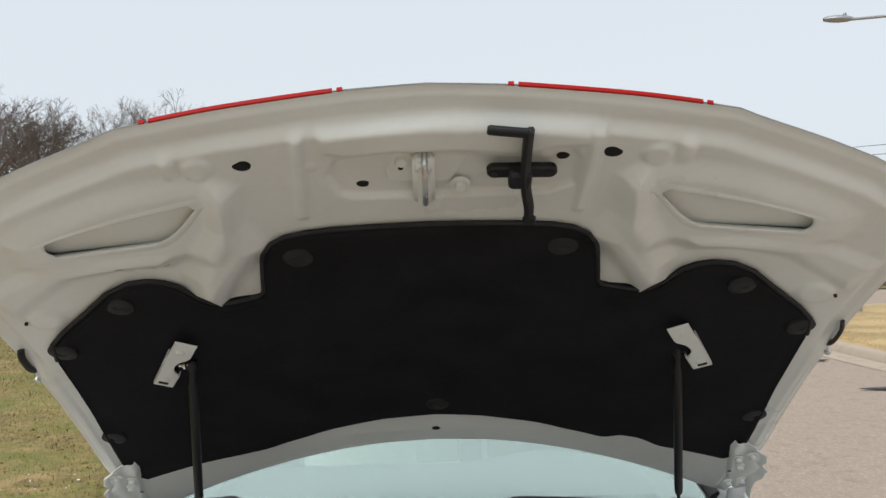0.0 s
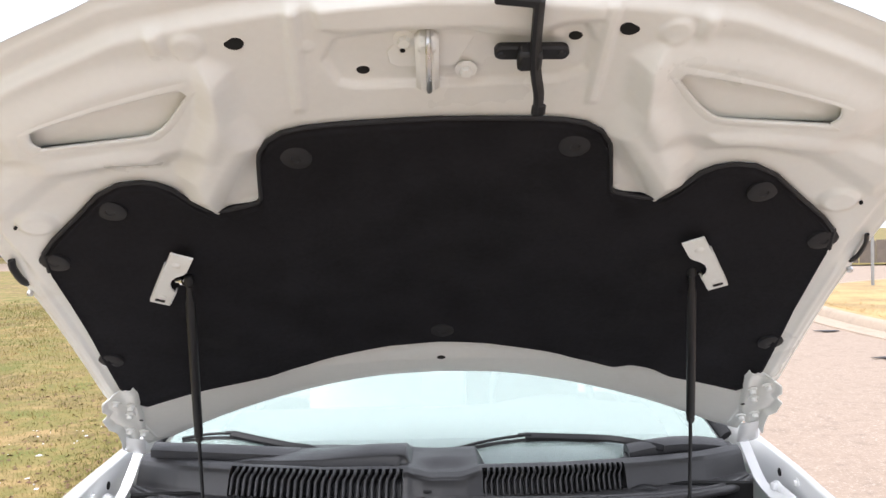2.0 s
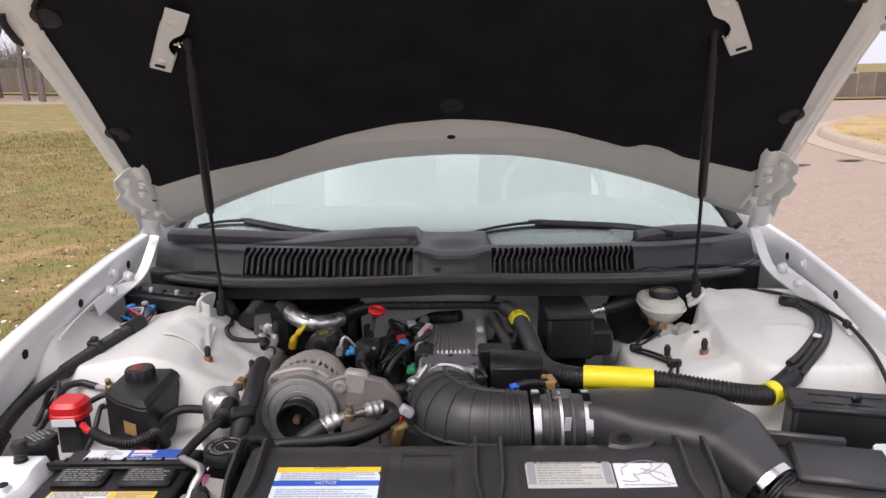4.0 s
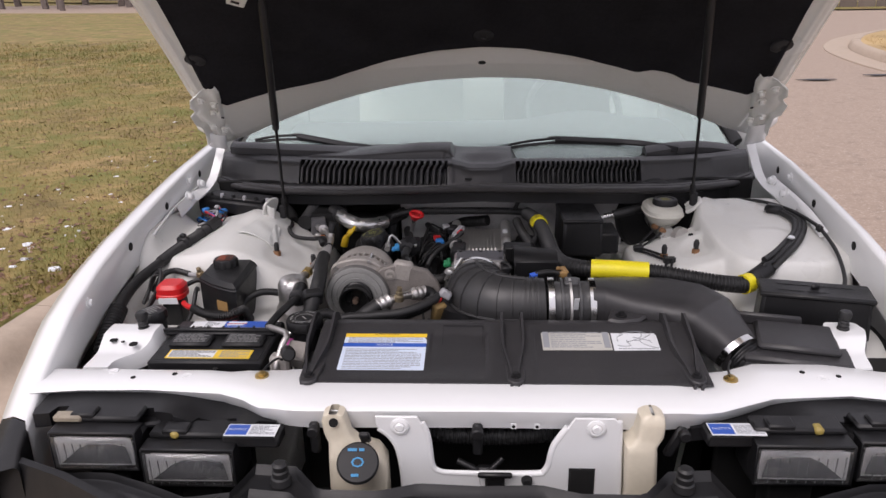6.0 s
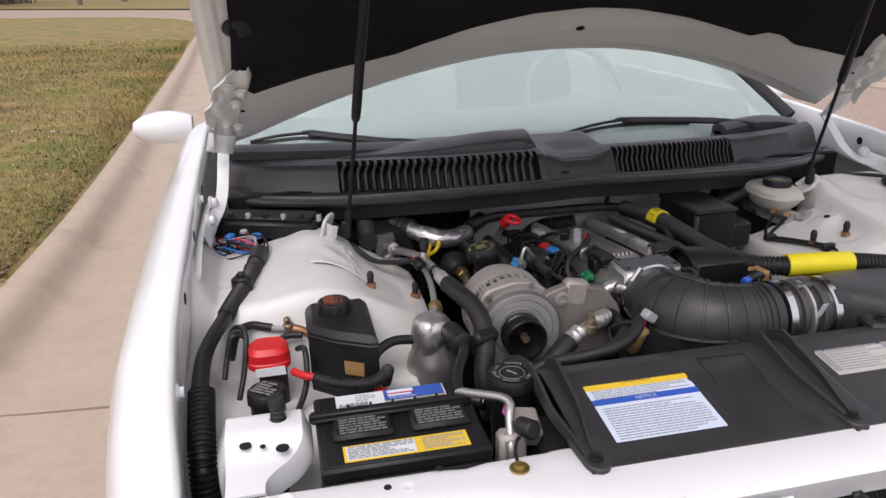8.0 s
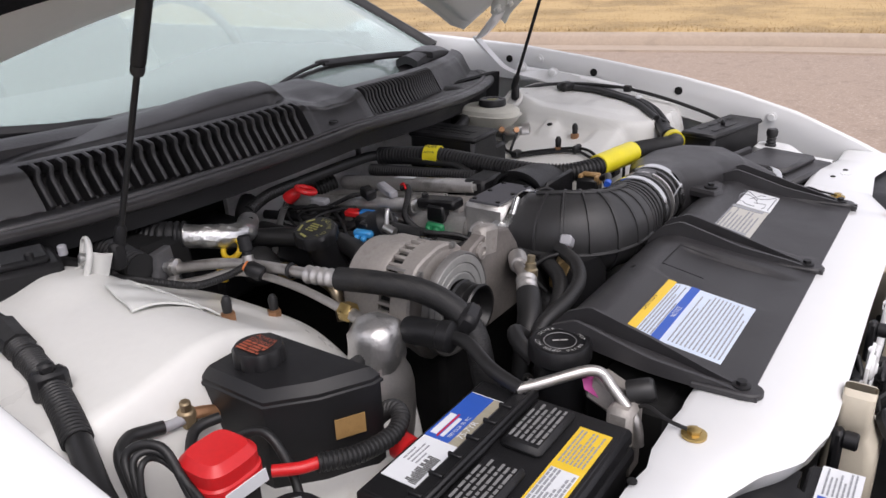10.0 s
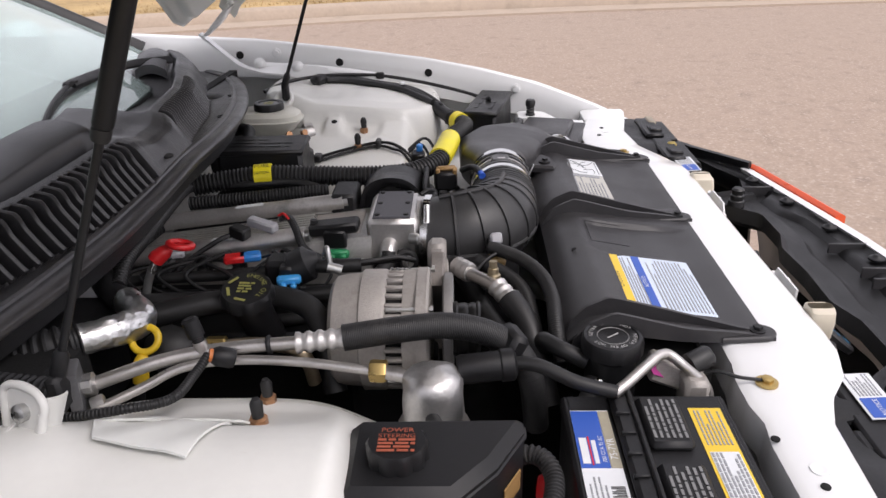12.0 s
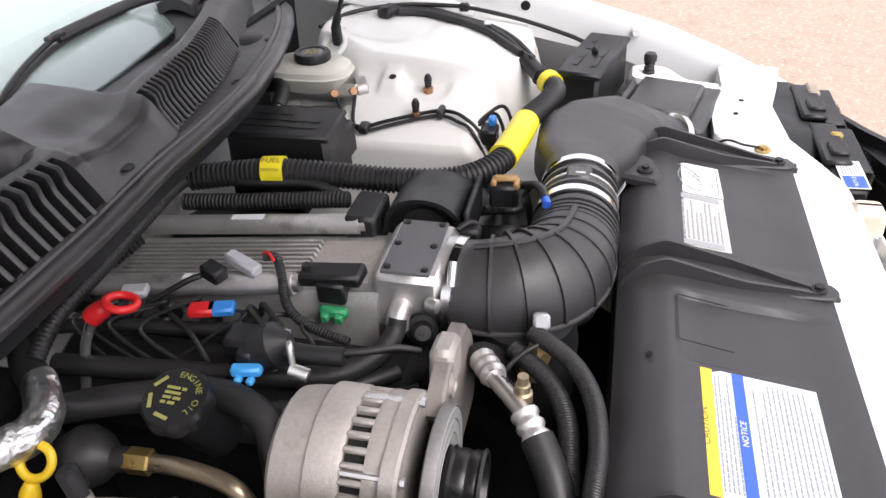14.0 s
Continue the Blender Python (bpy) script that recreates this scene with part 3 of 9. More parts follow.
for px, py, tall in ((-24.5, 43.5, 7.5), (-12, 52, 8.0), (34, 46, 8.5)):
    p = thing("utility_pole", (px, py, 0), "tall grey-brown wooden utility pole beside the street", "utility pole", "poles along the cross street")
    part("shaft", Shape().tube([(px, py, 0), (px, py, tall)], 0.14, radii=[0.16, 0.1]), BARK, p)
    part("crossarm", Shape().box((px, py, tall - 0.5), (1.9, 0.09, 0.11), 0.01, (0, 0, -20)), BARK, p)
for k in range(2):
    z = 8.4 - 0.6 * k
    solid("power_line", Shape().tube([(-12, 52, 7.4 - k * 0.5), (11, 49, z - 1.4), (34, 46, z), (60, 42, z - 1.2), (90, 38, z)], 0.018, n=5), DARK,
          "thin dark overhead power line", "cable", "power lines")

fence = thing("wood_fence", (16, 29.5, 0), "weathered brown low wooden board fence along the far street", "fence")
board = Shape().box((16, 29.5, 0.5), (0.62, 0.03, 1.0), 0.004)
first = part("board", board, FENCE, fence)
along = Vector((math.cos(math.radians(-7)), math.sin(math.radians(-7)), 0))
rnd = random.Random(3)
for i in range(-11, 70):
    if i == 0:
        continue
    b = first.copy()
    scene.collection.objects.link(b)
    b.parent = fence
    b.location = along * 0.66 * i + Vector((0, rnd.uniform(-0.03, 0.03), rnd.uniform(-0.06, 0.03)))
    b.rotation_euler = (0, 0, radians(-7))
first.rotation_euler = (0, 0, radians(-7))
fence2 = thing("panel_fence", (-40, 71, 0), "dark brown fence of boards before bare woods", "fence")
plank = part("board", Shape().box((-40, 71, 1.2), (1.1, 0.04, 2.4), 0.005), FENCE, fence2)
for i in range(-24, 20):
    if i:
        b = plank.copy()
        scene.collection.objects.link(b)
        b.parent = fence2
        b.location = Vector((math.cos(-0.62), math.sin(-0.62), 0)) * 1.15 * i + Vector((0, 0, rnd.uniform(-0.1, 0.1)))
        b.rotation_euler = (0, 0, -0.62)


def bare_tree(at, tall, seed, spread=0.55):
    """A leafless tree: a tapered trunk that forks again and again into fine twigs."""
    rnd = random.Random(seed)
    t = thing("bare_tree", at, "leafless grey-brown tree with fine bare twigs", "tree", "bare trees in the distance")
    trunk, twigs = Shape(), Shape()

    def limb(shape, a, d, length, r, depth):
        mid = a + d * length * 0.5 + Vector((rnd.gauss(0, 1), rnd.gauss(0, 1), rnd.gauss(0, 0.5))) * length * 0.06
        b = a + d * length
        if depth < 4:
            shape.tube([a, mid, b], r, n=5, per=3, radii=[r, r * 0.62], ends=False)
        else:
            shape.tube([a, b], r, n=3, per=1, radii=[max(r, 0.009), max(r * 0.62, 0.007)], ends=False)
        if depth >= 7:
            return
        for _ in range(3):
            nd = (d + Vector((rnd.gauss(0, spread), rnd.gauss(0, spread), rnd.gauss(0.12, spread * 0.6)))).normalized()
            limb(twigs if depth >= 1 else trunk, a.lerp(b, rnd.uniform(0.55, 1.0)), nd, length * rnd.uniform(0.58, 0.80), r * 0.60, depth + 1)
    limb(trunk, Vector(at), Vector((rnd.gauss(0, 0.04), 0, 1)).normalized(), tall * 0.28, tall * 0.013, 0)
    part("trunk", trunk, BARK, t)
    part("crown", twigs, BARK, t)
    return t


for i, (x, y, h) in enumerate(((-27.5, 47, 16.6), (-24, 50, 17.4), (-20.5, 52, 16), (-31, 48, 16.8), (-10.3, 58, 15.2), (23.5, 41, 9), (28, 44, 10), (19, 47, 8.5), (-36, 50, 16.5), (-29, 55, 18.8), (-23, 57, 18.2), (-33.5, 54, 18.2), (-26, 46, 15.4), (-22.3, 47.5, 15), (-34, 47, 15.8), (-18.5, 54, 15))):
    bare_tree((x, y, 0), h * (1.09 if x < 0 else 1.0), 20 + i)
rnd = random.Random(31)
s = Shape()
for _ in range(5200):
    k = rnd.uniform(-24, 26)
    base = Vector((-41 + k * math.cos(-0.62) + rnd.uniform(-0.5, 3), 73 + k * math.sin(-0.62) + rnd.uniform(0, 4), 0))
    h = rnd.uniform(2.0, 6.6) * (0.8 + 0.2 * math.sin(k * 0.9))
    tip = base + Vector((rnd.gauss(0, 0.8), rnd.gauss(0, 0.8), h))
    w = rnd.uniform(0.02, 0.06)
    s.raw([base + Vector((-w, 0, 0)), base + Vector((w, 0, 0)), tip], [(0, 1, 2)])
    for _ in range(3):
        a = base.lerp(tip, rnd.uniform(0.3, 0.9))
        e = a + Vector((rnd.gauss(0, 0.7), rnd.gauss(0, 0.7), rnd.uniform(0.2, 1.1)))
        s.raw([a + Vector((-w * 0.6, 0, 0)), a + Vector((w * 0.6, 0, 0)), e], [(0, 1, 2)])
tagged(part("thicket", s, BARK), "dense brown leafless thicket along the far street", "thicket", kind="stuff")
rnd = random.Random(8)
for x, y, h, w in ((15.5, 31.5, 2.2, 1.5), (23.5, 32.0, 2.4, 1.6)):
    t = thing("evergreen_shrub", (x, y, 0), "dark rounded evergreen shrub by the fence", "shrub", "shrubs by the fence")
    s = Shape()
    for _ in range(900):
        u = Vector((rnd.gauss(0, 1), rnd.gauss(0, 1), rnd.gauss(0, 1))).normalized() * rnd.uniform(0.6, 1.05)
        c = Vector((x + u.x * w * 0.6, y + u.y * w * 0.6, h * 0.5 + u.z * h * 0.5))
        d1, d2 = Vector((rnd.gauss(0, 1), rnd.gauss(0, 1), rnd.gauss(0, 1))) * 0.09, Vector((rnd.gauss(0, 1), rnd.gauss(0, 1), rnd.gauss(0, 1))) * 0.09
        s.raw([c, c + d1, c + d2], [(0, 1, 2)])
    part("foliage", s, EVERGREEN, t)
house = thing("house", (24, 62, 0), "tan-yellow house with a brown gabled roof beyond the fence", "house")
part("wall", Shape().box((24, 62, 1.6), (13, 8, 3.2), 0.02, (0, 0, -13)), HOUSEMAT, house)
hm = pose(24, 62, 3.2, 0, 0, -13)
part("roof", Shape().raw([hm @ Vector(q) for q in ((-7, -4.6, -0.1), (7, -4.6, -0.1), (7, 4.6, -0.1), (-7, 4.6, -0.1), (-7, 0, 2.4), (7, 0, 2.4))],
     [(0, 1, 5, 4), (2, 3, 4, 5), (1, 2, 5), (3, 0, 4), (3, 2, 1, 0)]), ROOFMAT, house)
for dx in (-4, 0, 4):
    part("window", Shape().box(tuple(hm @ Vector((dx, -4.02, -1.4))), (1.3, 0.08, 1.2), 0.01, (0, 0, -13)), DARK, house)


# ---- the car: a white coupe with its hood up ----
car = thing("car", (0.0, 1.2, 0.0), "white two-door coupe parked with its hood open", "car")
HO, HV, HN = Vector((0, 0.924, 1.226)), Vector((0, -0.8064, 0.5914)), Vector((0, -0.5914, -0.8064))


def hood_point(u, v, w=0.0):
    """A place by the hood: u across, v from its rear edge to its nose, w out of its underside."""
    return HO + Vector((u, 0, 0)) + HV * (v + 0.018 * u) + HN * w


def hood_bow(u, v):
    return -0.04 * math.sin(math.pi * min(max(v, 0), 1.05)) + 0.14 * u * u


def hood_front(a):
    return table(a, [(0, 1.106), (0.12, 1.10), (0.30, 1.083), (0.43, 1.066), (0.47, 1.05), (0.56, 1.018), (0.66, 0.978), (0.76, 0.915), (0.81, 0.85)])


def hood_rear(a):
    return table(a, [(0, -0.109), (0.14, -0.115), (0.22, -0.127), (0.29, -0.143), (0.37, -0.164), (0.45, -0.190), (0.53, -0.218), (0.6, -0.246), (0.67, -0.277), (0.74, -0.308), (0.81, -0.322)])


SCOOP = [(0.360, 0.900), (0.364, 0.909), (0.375, 0.912), (0.45, 0.898), (0.50, 0.888), (0.588, 0.866), (0.602, 0.854), (0.606, 0.838), (0.600, 0.826), (0.588, 0.822), (0.46, 0.819), (0.43, 0.826), (0.405, 0.846), (0.382, 0.872)]
RIM = [(0.665, 0.80), (0.656, 0.864), (0.607, 0.893), (0.472, 0.942), (0.39, 0.955), (0.343, 0.957), (0.317, 0.938), (0.309, 0.904), (0.324, 0.822), (0.364, 0.765), (0.437, 0.755), (0.62, 0.765)]
PLATE = [(-0.135, 0.975), (-0.155, 0.935), (-0.138, 0.888), (-0.115, 0.878), (0.06, 0.875), (0.19, 0.882), (0.225, 0.905), (0.23, 0.96), (0.215, 0.992), (0.185, 0.99), (0.146, 0.968), (0.083, 0.975), (0.05, 0.985), (-0.05, 0.985), (-0.08, 0.982)]
NOSEBAND = [(-0.155, 1.04), (-0.15, 1.0), (-0.12, 0.99), (-0.05, 0.994), (0.06, 0.994), (0.14, 0.982), (0.185, 1.0), (0.235, 1.005), (0.235, 1.045), (0.04, 1.06)]
VEE = [(0.397, 0.585), (0.284, 0.765), (0.305, 0.835), (0.298, 0.93), (0.325, 0.95), (0.345, 0.85), (0.385, 0.775), (0.425, 0.70), (0.432, 0.635)]
NOTCH = [(0.300, 0.755), (0.293, 0.62), (0.39, 0.585), (0.37, 0.63)]
LOBE = [(0.45, 0.735), (0.52, 0.75), (0.62, 0.735), (0.74, 0.655), (0.76, 0.735), (0.66, 0.775), (0.50, 0.785), (0.44, 0.775)]


def hood_under(u, v, edge):
    a = abs(u)
    w = hood_bow(u, v)
    w += 0.016 * smooth(0.030, 0.050, edge) + 0.003 * smooth(0.006, 0.012, edge)
    w += 0.018 * smooth(0.762, 0.776, a) * (1 - smooth(0.786, 0.806, a)) * (1 - smooth(0.40, 0.52, v)) * smooth(-0.05, 0.05, v)
    if v > 0.45:
        if 0.28 < a < 0.72 and 0.7 < v < 1.0:
            w += 0.014 * (1 - smooth(-0.026, 0.026, inside(a, v, RIM)))
        if -0.2 < u < 0.3 and v > 0.82:
            w -= 0.010 * (1 - smooth(-0.005, 0.005, inside(u, v, PLATE)))
            w += 0.009 * (1 - smooth(-0.010, 0.008, inside(u, v, NOSEBAND)))
        if 0.25 < a < 0.5 and v < 1.0:
            w += 0.028 * (1 - smooth(-0.036, 0.022, inside(a, v, VEE)))
            w -= 0.006 * (1 - smooth(-0.006, 0.006, inside(a, v, NOTCH)))
        if 0.4 < a < 0.8 and v < 0.83:
            w += 0.010 * (1 - smooth(-0.02, 0.015, inside(a, v, LOBE)))
        rib = min(abs(u + 0.197 + 0.11 * (0.92 - v)), abs(u - 0.245))
        w += 0.007 * (1 - smooth(0.005, 0.013, rib)) * smooth(0.822, 0.845, v) * (1 - smooth(1.03, 1.05, v))
        w += 0.008 * (1 - smooth(0.022, 0.036, math.hypot(a - 0.700, v - 0.625)))
        w += 0.005 * (1 - smooth(0.016, 0.026, math.hypot(a - 0.335, v - 0.985)))
        w += 0.003 * (1 - smooth(0.006, 0.012, math.hypot(a - 0.175, v - 0.967)))
        w += 0.006 * smooth(0.96, 0.99, v) * (1 - smooth(1.0, 1.03, v)) * (1 - smooth(0.004, 0.016, abs(a - 0.375)))
    return w


hood_sheet = Shape().grid(lambda s, t: (lambda u: (lambda v: hood_point(u, v, hood_under(u, v, min((1 - abs(2 * s - 1)) * 0.81, (1 - t) * 1.15 * 0.8, t * 1.15))))(
    hood_rear(abs(u)) + (hood_front(abs(u)) - hood_rear(abs(u))) * t))(-0.81 + 1.62 * s), 400, 300)


def on_scoop(q):
    p = Vector(q) - HO
    v = p.dot(HV) - 0.018 * p.x
    return 0.33 < abs(p.x) < 0.64 and 0.78 < v < 0.95 and inside(abs(p.x), v, SCOOP) < 0.006


near_scoop = [on_scoop(q) for q in hood_sheet.v]
hood_sheet.f = [f for f in hood_sheet.f if not all(near_scoop[i] for i in f)]
hood = part("hood", hood_sheet, INNER, car, "white hood underside with stamped ribs and recesses", sharp=60)
loop = [(q.x, q.y) for q in catmull([(u, v, 0) for u, v in SCOOP + SCOOP[:1]], 4)][:-1]
cu, cv = sum(q[0] for q in loop) / len(loop), sum(q[1] for q in loop) / len(loop)
for sgn in (-1, 1):
    rings = [(1.20, 1.42, -0.001), (1.14, 1.28, 0.0006), (1.08, 1.15, 0.0014), (1.03, 1.06, 0.0018), (1.008, 1.016, 0.0012), (1.0, 1.0, -0.0005), (1.004, 1.01, -0.003), (1.05, 1.10, -0.007), (1.14, 1.28, -0.016)]

    def scoop_rim(s, t):
        i = int(s * len(loop) + 0.5) % len(loop)
        ku, kv, dw = rings[int(t * (len(rings) - 1) + 0.5)]
        u, v = cu + (loop[i][0] - cu) * ku, cv + (loop[i][1] - cv) * kv
        return hood_point(sgn * u, v, hood_under(u, v, 0.2) + dw)
    part("scoop_rim", Shape().grid(scoop_rim, len(loop), len(rings) - 1), INNER, hood, "rolled white rim of the hood recess", sharp=60)
    fan = [hood_point(sgn * cu, cv, hood_under(cu, cv, 0.2) - 0.015)] + [hood_point(sgn * (cu + (q[0] - cu) * 1.14), cv + (q[1] - cv) * 1.28, hood_under(q[0], q[1], 0.2) - 0.018) for q in loop]
    part("recess_panel", Shape().raw(fan, [(0, 1 + i, 1 + (i + 1) % len(loop)) for i in range(len(loop))]), INNER, hood, sharp=60)
part("outer_skin", Shape().grid(lambda s, t: (lambda u: hood_point(u, hood_rear(abs(u)) + (hood_front(abs(u)) - hood_rear(abs(u))) * t, hood_bow(u, hood_rear(abs(u)) + (hood_front(abs(u)) - hood_rear(abs(u))) * t) - 0.004
    - 0.022 * math.sin(math.pi * s) ** 0.35 * math.sin(math.pi * t) ** 0.35))(-0.81 + 1.62 * s), 60, 40), WHITE, hood, "glossy white outer hood skin")
# hem along the nose, with its red stripes
for sgn in (-1, 1):
    for a, b in ((0.112, 0.120), (0.126, 0.379), (0.385, 0.393)):
        part("red_stripe", Shape().grid(lambda s, t: hood_point(sgn * (a + (b - a) * s), hood_front(a + (b - a) * s) + 0.001 - 0.002 * t, hood_bow(a + (b - a) * s, 1.05) - 0.0045 + 0.0045 * t), 8, 2,
             lambda s, t: HV * 0.003), RED, hood, "red painted stripe on the hood's nose")


def disc_on_hood(name, u, v, r, h, material, parent, lift=0.0, label="", n=20, long=1.0):
    a, v2 = abs(u), v
    w = hood_under(u, v2, 0.2)
    base = hood_point(u, v2, w + lift)
    s = Shape().lathe([(r, -0.004), (r, h * 0.5), (r * 0.86, h)], base, HN, n)
    if long != 1.0:
        s.v = [tuple(Vector(q) + Vector((1, 0, 0)) * (q[0] - base.x) * (long - 1)) for q in s.v]
    return part(name, s, material, parent, label)


# Each hole is a near-black disc laid on the sheet, its shade painted.
for u, v, r in ((-0.272, 0.984, 0.0115), (0.272, 0.988, 0.0115), (-0.102, 0.905, 0.008), (0.203, 0.965, 0.008), (0.004, 0.005, 0.0085)):
    disc_on_hood("opening", u, v, r, 0.0012, DARK, hood, 0, "near-black disc coloured as the shade of a hole in the sheet metal", long=1.25)
for u in (-0.722, 0.722):
    disc_on_hood("opening", u + math.copysign(0.01, u), 0.63, 0.003, 0.0012, DARK, hood, 0.006)

# insulation liner with its press-in clips
LINER_TOP = [(0, 0.803), (0.17, 0.800), (0.21, 0.797), (0.245, 0.789), (0.272, 0.770), (0.291, 0.738), (0.299, 0.70), (0.306, 0.66), (0.313, 0.618), (0.322, 0.606), (0.34, 0.600), (0.36, 0.596), (0.38, 0.593), (0.398, 0.594), (0.414, 0.602), (0.43, 0.622), (0.455, 0.670), (0.475, 0.690), (0.50, 0.701),
             (0.535, 0.702), (0.575, 0.682), (0.625, 0.636), (0.69, 0.580), (0.722, 0.545), (0.735, 0.49), (0.742, 0.30), (0.75, 0.12), (0.758, 0.03)]
LINER_LOW = [(0, 0.070), (0.12, 0.062), (0.25, 0.036), (0.36, 0.003), (0.42, -0.018), (0.48, -0.030), (0.60, -0.045), (0.72, -0.066), (0.742, -0.03), (0.758, 0.02)]
cols = sorted({round(i * 0.02, 4) for i in range(38)} | {q for q, _ in LINER_TOP} | {0.30, 0.3075, 0.3135, 0.7, 0.728, 0.7385, 0.746, 0.754, 0.757})
cols = [c for c in cols if c <= 0.758]
cols = [-c for c in cols[:0:-1]] + cols


def liner_point(i, t):
    u = cols[i]
    lo, hi = table(abs(u), LINER_LOW), table(abs(u), LINER_TOP)
    lo += 0.026 * smooth(0.41, 0.47, u) * (1 - smooth(0.50, 0.565, u))
    v = lo + (hi - lo) * t
    edge = min(t * (hi - lo), (1 - t) * (hi - lo), 0.76 - abs(u))
    lift = 0.018 + 0.012 * smooth(0, 0.014, edge) - 0.004 * smooth(0.014, 0.03, edge) + 0.002 * noise.noise((u * 6, v * 6, 2))
    return hood_point(u, v, hood_bow(u, v) + lift)


nc = len(cols) - 1
part("hood_liner", Shape().grid(lambda s, t: liner_point(int(s * nc + 0.5), (3 * t * t - 2 * t ** 3) * 0.6 + t * 0.4), nc, 44, lambda s, t: HN * -0.016), LINER, hood, "black felt hood insulation pad", sharp=60)
part("liner_piping", Shape().tube([hood_point(u, table(abs(u), LINER_TOP), hood_bow(u, table(abs(u), LINER_TOP)) + 0.026) for u in cols if abs(u) < 0.737], 0.0042, n=6, per=2), CLIP, hood, "rounded bound edge of the liner")
for u, v in ((-0.57, 0.635), (0.57, 0.635), (-0.715, 0.515), (0.715, 0.515), (-0.735, 0.16), (0.735, 0.16)):
    w = hood_bow(u, v) + 0.027
    part("clip", Shape().lathe([(0.026, -0.006), (0.027, 0.001), (0.024, 0.003), (0.009, 0.004), (0.007, 0.002), (0.003, 0.002)], hood_point(u, v, w), HN, 24), CLIP, hood, "round black push-in liner clip")

for u, v in ((-0.232, 0.722), (0.234, 0.732), (0.008, 0.125)):
    part("clip", Shape().lathe([(0.026, -0.006), (0.027, 0.001), (0.024, 0.003), (0.009, 0.004), (0.007, 0.002), (0.003, 0.002)], hood_point(u, v, hood_bow(u, v) + 0.026), HN, 24), CLIP, hood, "round black push-in liner clip")
for sgn in (-1, 1):
    part("side_bumper", Shape().tube([hood_point(sgn * u, v, hood_bow(u, v) + w) for u, v, w in ((0.792, 0.525, 0.008), (0.796, 0.505, 0.014), (0.798, 0.465, 0.014), (0.797, 0.445, 0.008))], 0.007, n=8, flat=0.6), RUBBER, hood, "black rubber bumper on the hood's side edge")
    part("bumper_stud", Shape().lathe([(0.006, 0), (0.006, 0.008), (0.003, 0.010)], hood_point(sgn * 0.800, 0.425, hood_bow(0.8, 0.425) + 0.012), HN, 10), STEEL, hood)

# latch striker, bolts, safety hook
sw = hood_under(0.0, 0.93, 0.2)
plate = [(-0.062, 0.030), (-0.064, 0.008), (-0.045, -0.012), (-0.032, -0.014), (-0.030, -0.055), (0.012, -0.056), (0.016, -0.030), (0.036, -0.040), (0.064, -0.040), (0.068, -0.028), (0.036, 0.034), (0.028, 0.038), (-0.05, 0.038)]
hm = on_axes(hood_point(0.0, 0.95, sw + 0.001), (1, 0, 0), HN)
latch = part("striker_plate", Shape().prism([(x, -y) for x, y in plate], 0.004, hm, 0.0015), INNER, hood, "white painted latch striker plate")
part("striker_bar", Shape().tube([hood_point(-0.004, 0.985, sw), hood_point(-0.004, 0.978, sw + 0.036), hood_point(-0.004, 0.93, sw + 0.050), hood_point(-0.004, 0.888, sw + 0.030), hood_point(-0.004, 0.884, sw)], 0.0045), STEEL, latch, "steel striker loop")
part("striker_block", Shape().box(hood_point(-0.006, 0.93, sw + 0.014), (0.034, 0.10, 0.028), 0.007, (-36.3, 0, 0)).box(hood_point(-0.006, 0.965, sw + 0.024), (0.026, 0.022, 0.016), 0.005, (-36.3, 0, 0)), INNER, latch)
for u, v in ((-0.038, 0.964), (0.05, 0.905)):
    part("bolt", Shape().lathe([(0.016, 0), (0.016, 0.002), (0.011, 0.0035)], hood_point(u, v, sw + 0.005), HN).lathe([(0.0095, 0.002), (0.0095, 0.010), (0.008, 0.012)], hood_point(u, v, sw + 0.005), HN, 6), INNER, hood, "white painted hex bolt")
part("bolt_hole", Shape().lathe([(0.004, 0), (0.004, 0.001)], hood_point(-0.041, 0.944, sw + 0.0055), HN, 10), DARK, latch)
hookw = hood_bow(0.14, 0.97) + 0.034
hook = part("safety_hook", Shape().prism([(0.012 * math.sin(a) * 1.0 + (0.041 if math.sin(a) > 0 else -0.041), 0.012 * math.cos(a)) for a in [0.05 + i * 0.3927 for i in range(16)]], 0.012, on_axes(hood_point(0.141, 0.952, hookw - 0.012), (1, 0.03, 0), HN), 0.003)
            .box(hood_point(0.137, 0.952, hookw + 0.008), (0.034, 0.034, 0.024), 0.005, (-36.3, 0, 0)), PLASTIC, hood, "black safety catch lever")
for du in (-0.043, 0.041):
    part("rivet", Shape().lathe([(0.006, 0), (0.005, 0.0025), (0.002, 0.003)], hood_point(0.141 + du, 0.952, hookw + 0.0), HN, 12), CLIP, hook)
hw = hood_bow(0.14, 0.95) + 0.05
part("lever_arm", Shape().tube([hood_point(0.157, 0.856, hw), hood_point(0.155, 0.89, hw), hood_point(0.149, 0.92, hw), hood_point(0.144, 0.955, hw), hood_point(0.142, 1.00, hw), hood_point(0.141, 1.052, hw)], 0.0105, n=8, flat=0.6)
     .box(hood_point(0.113, 1.052, hw), (0.060, 0.014, 0.012), 0.003, (-36.3, 6, 0)), PLASTIC, hook)
part("lever_pad", Shape().box(hood_point(0.157, 0.862, hw + 0.004), (0.021, 0.022, 0.008), 0.003, (-36.3, 0, 0)), PLASTIC, hook)

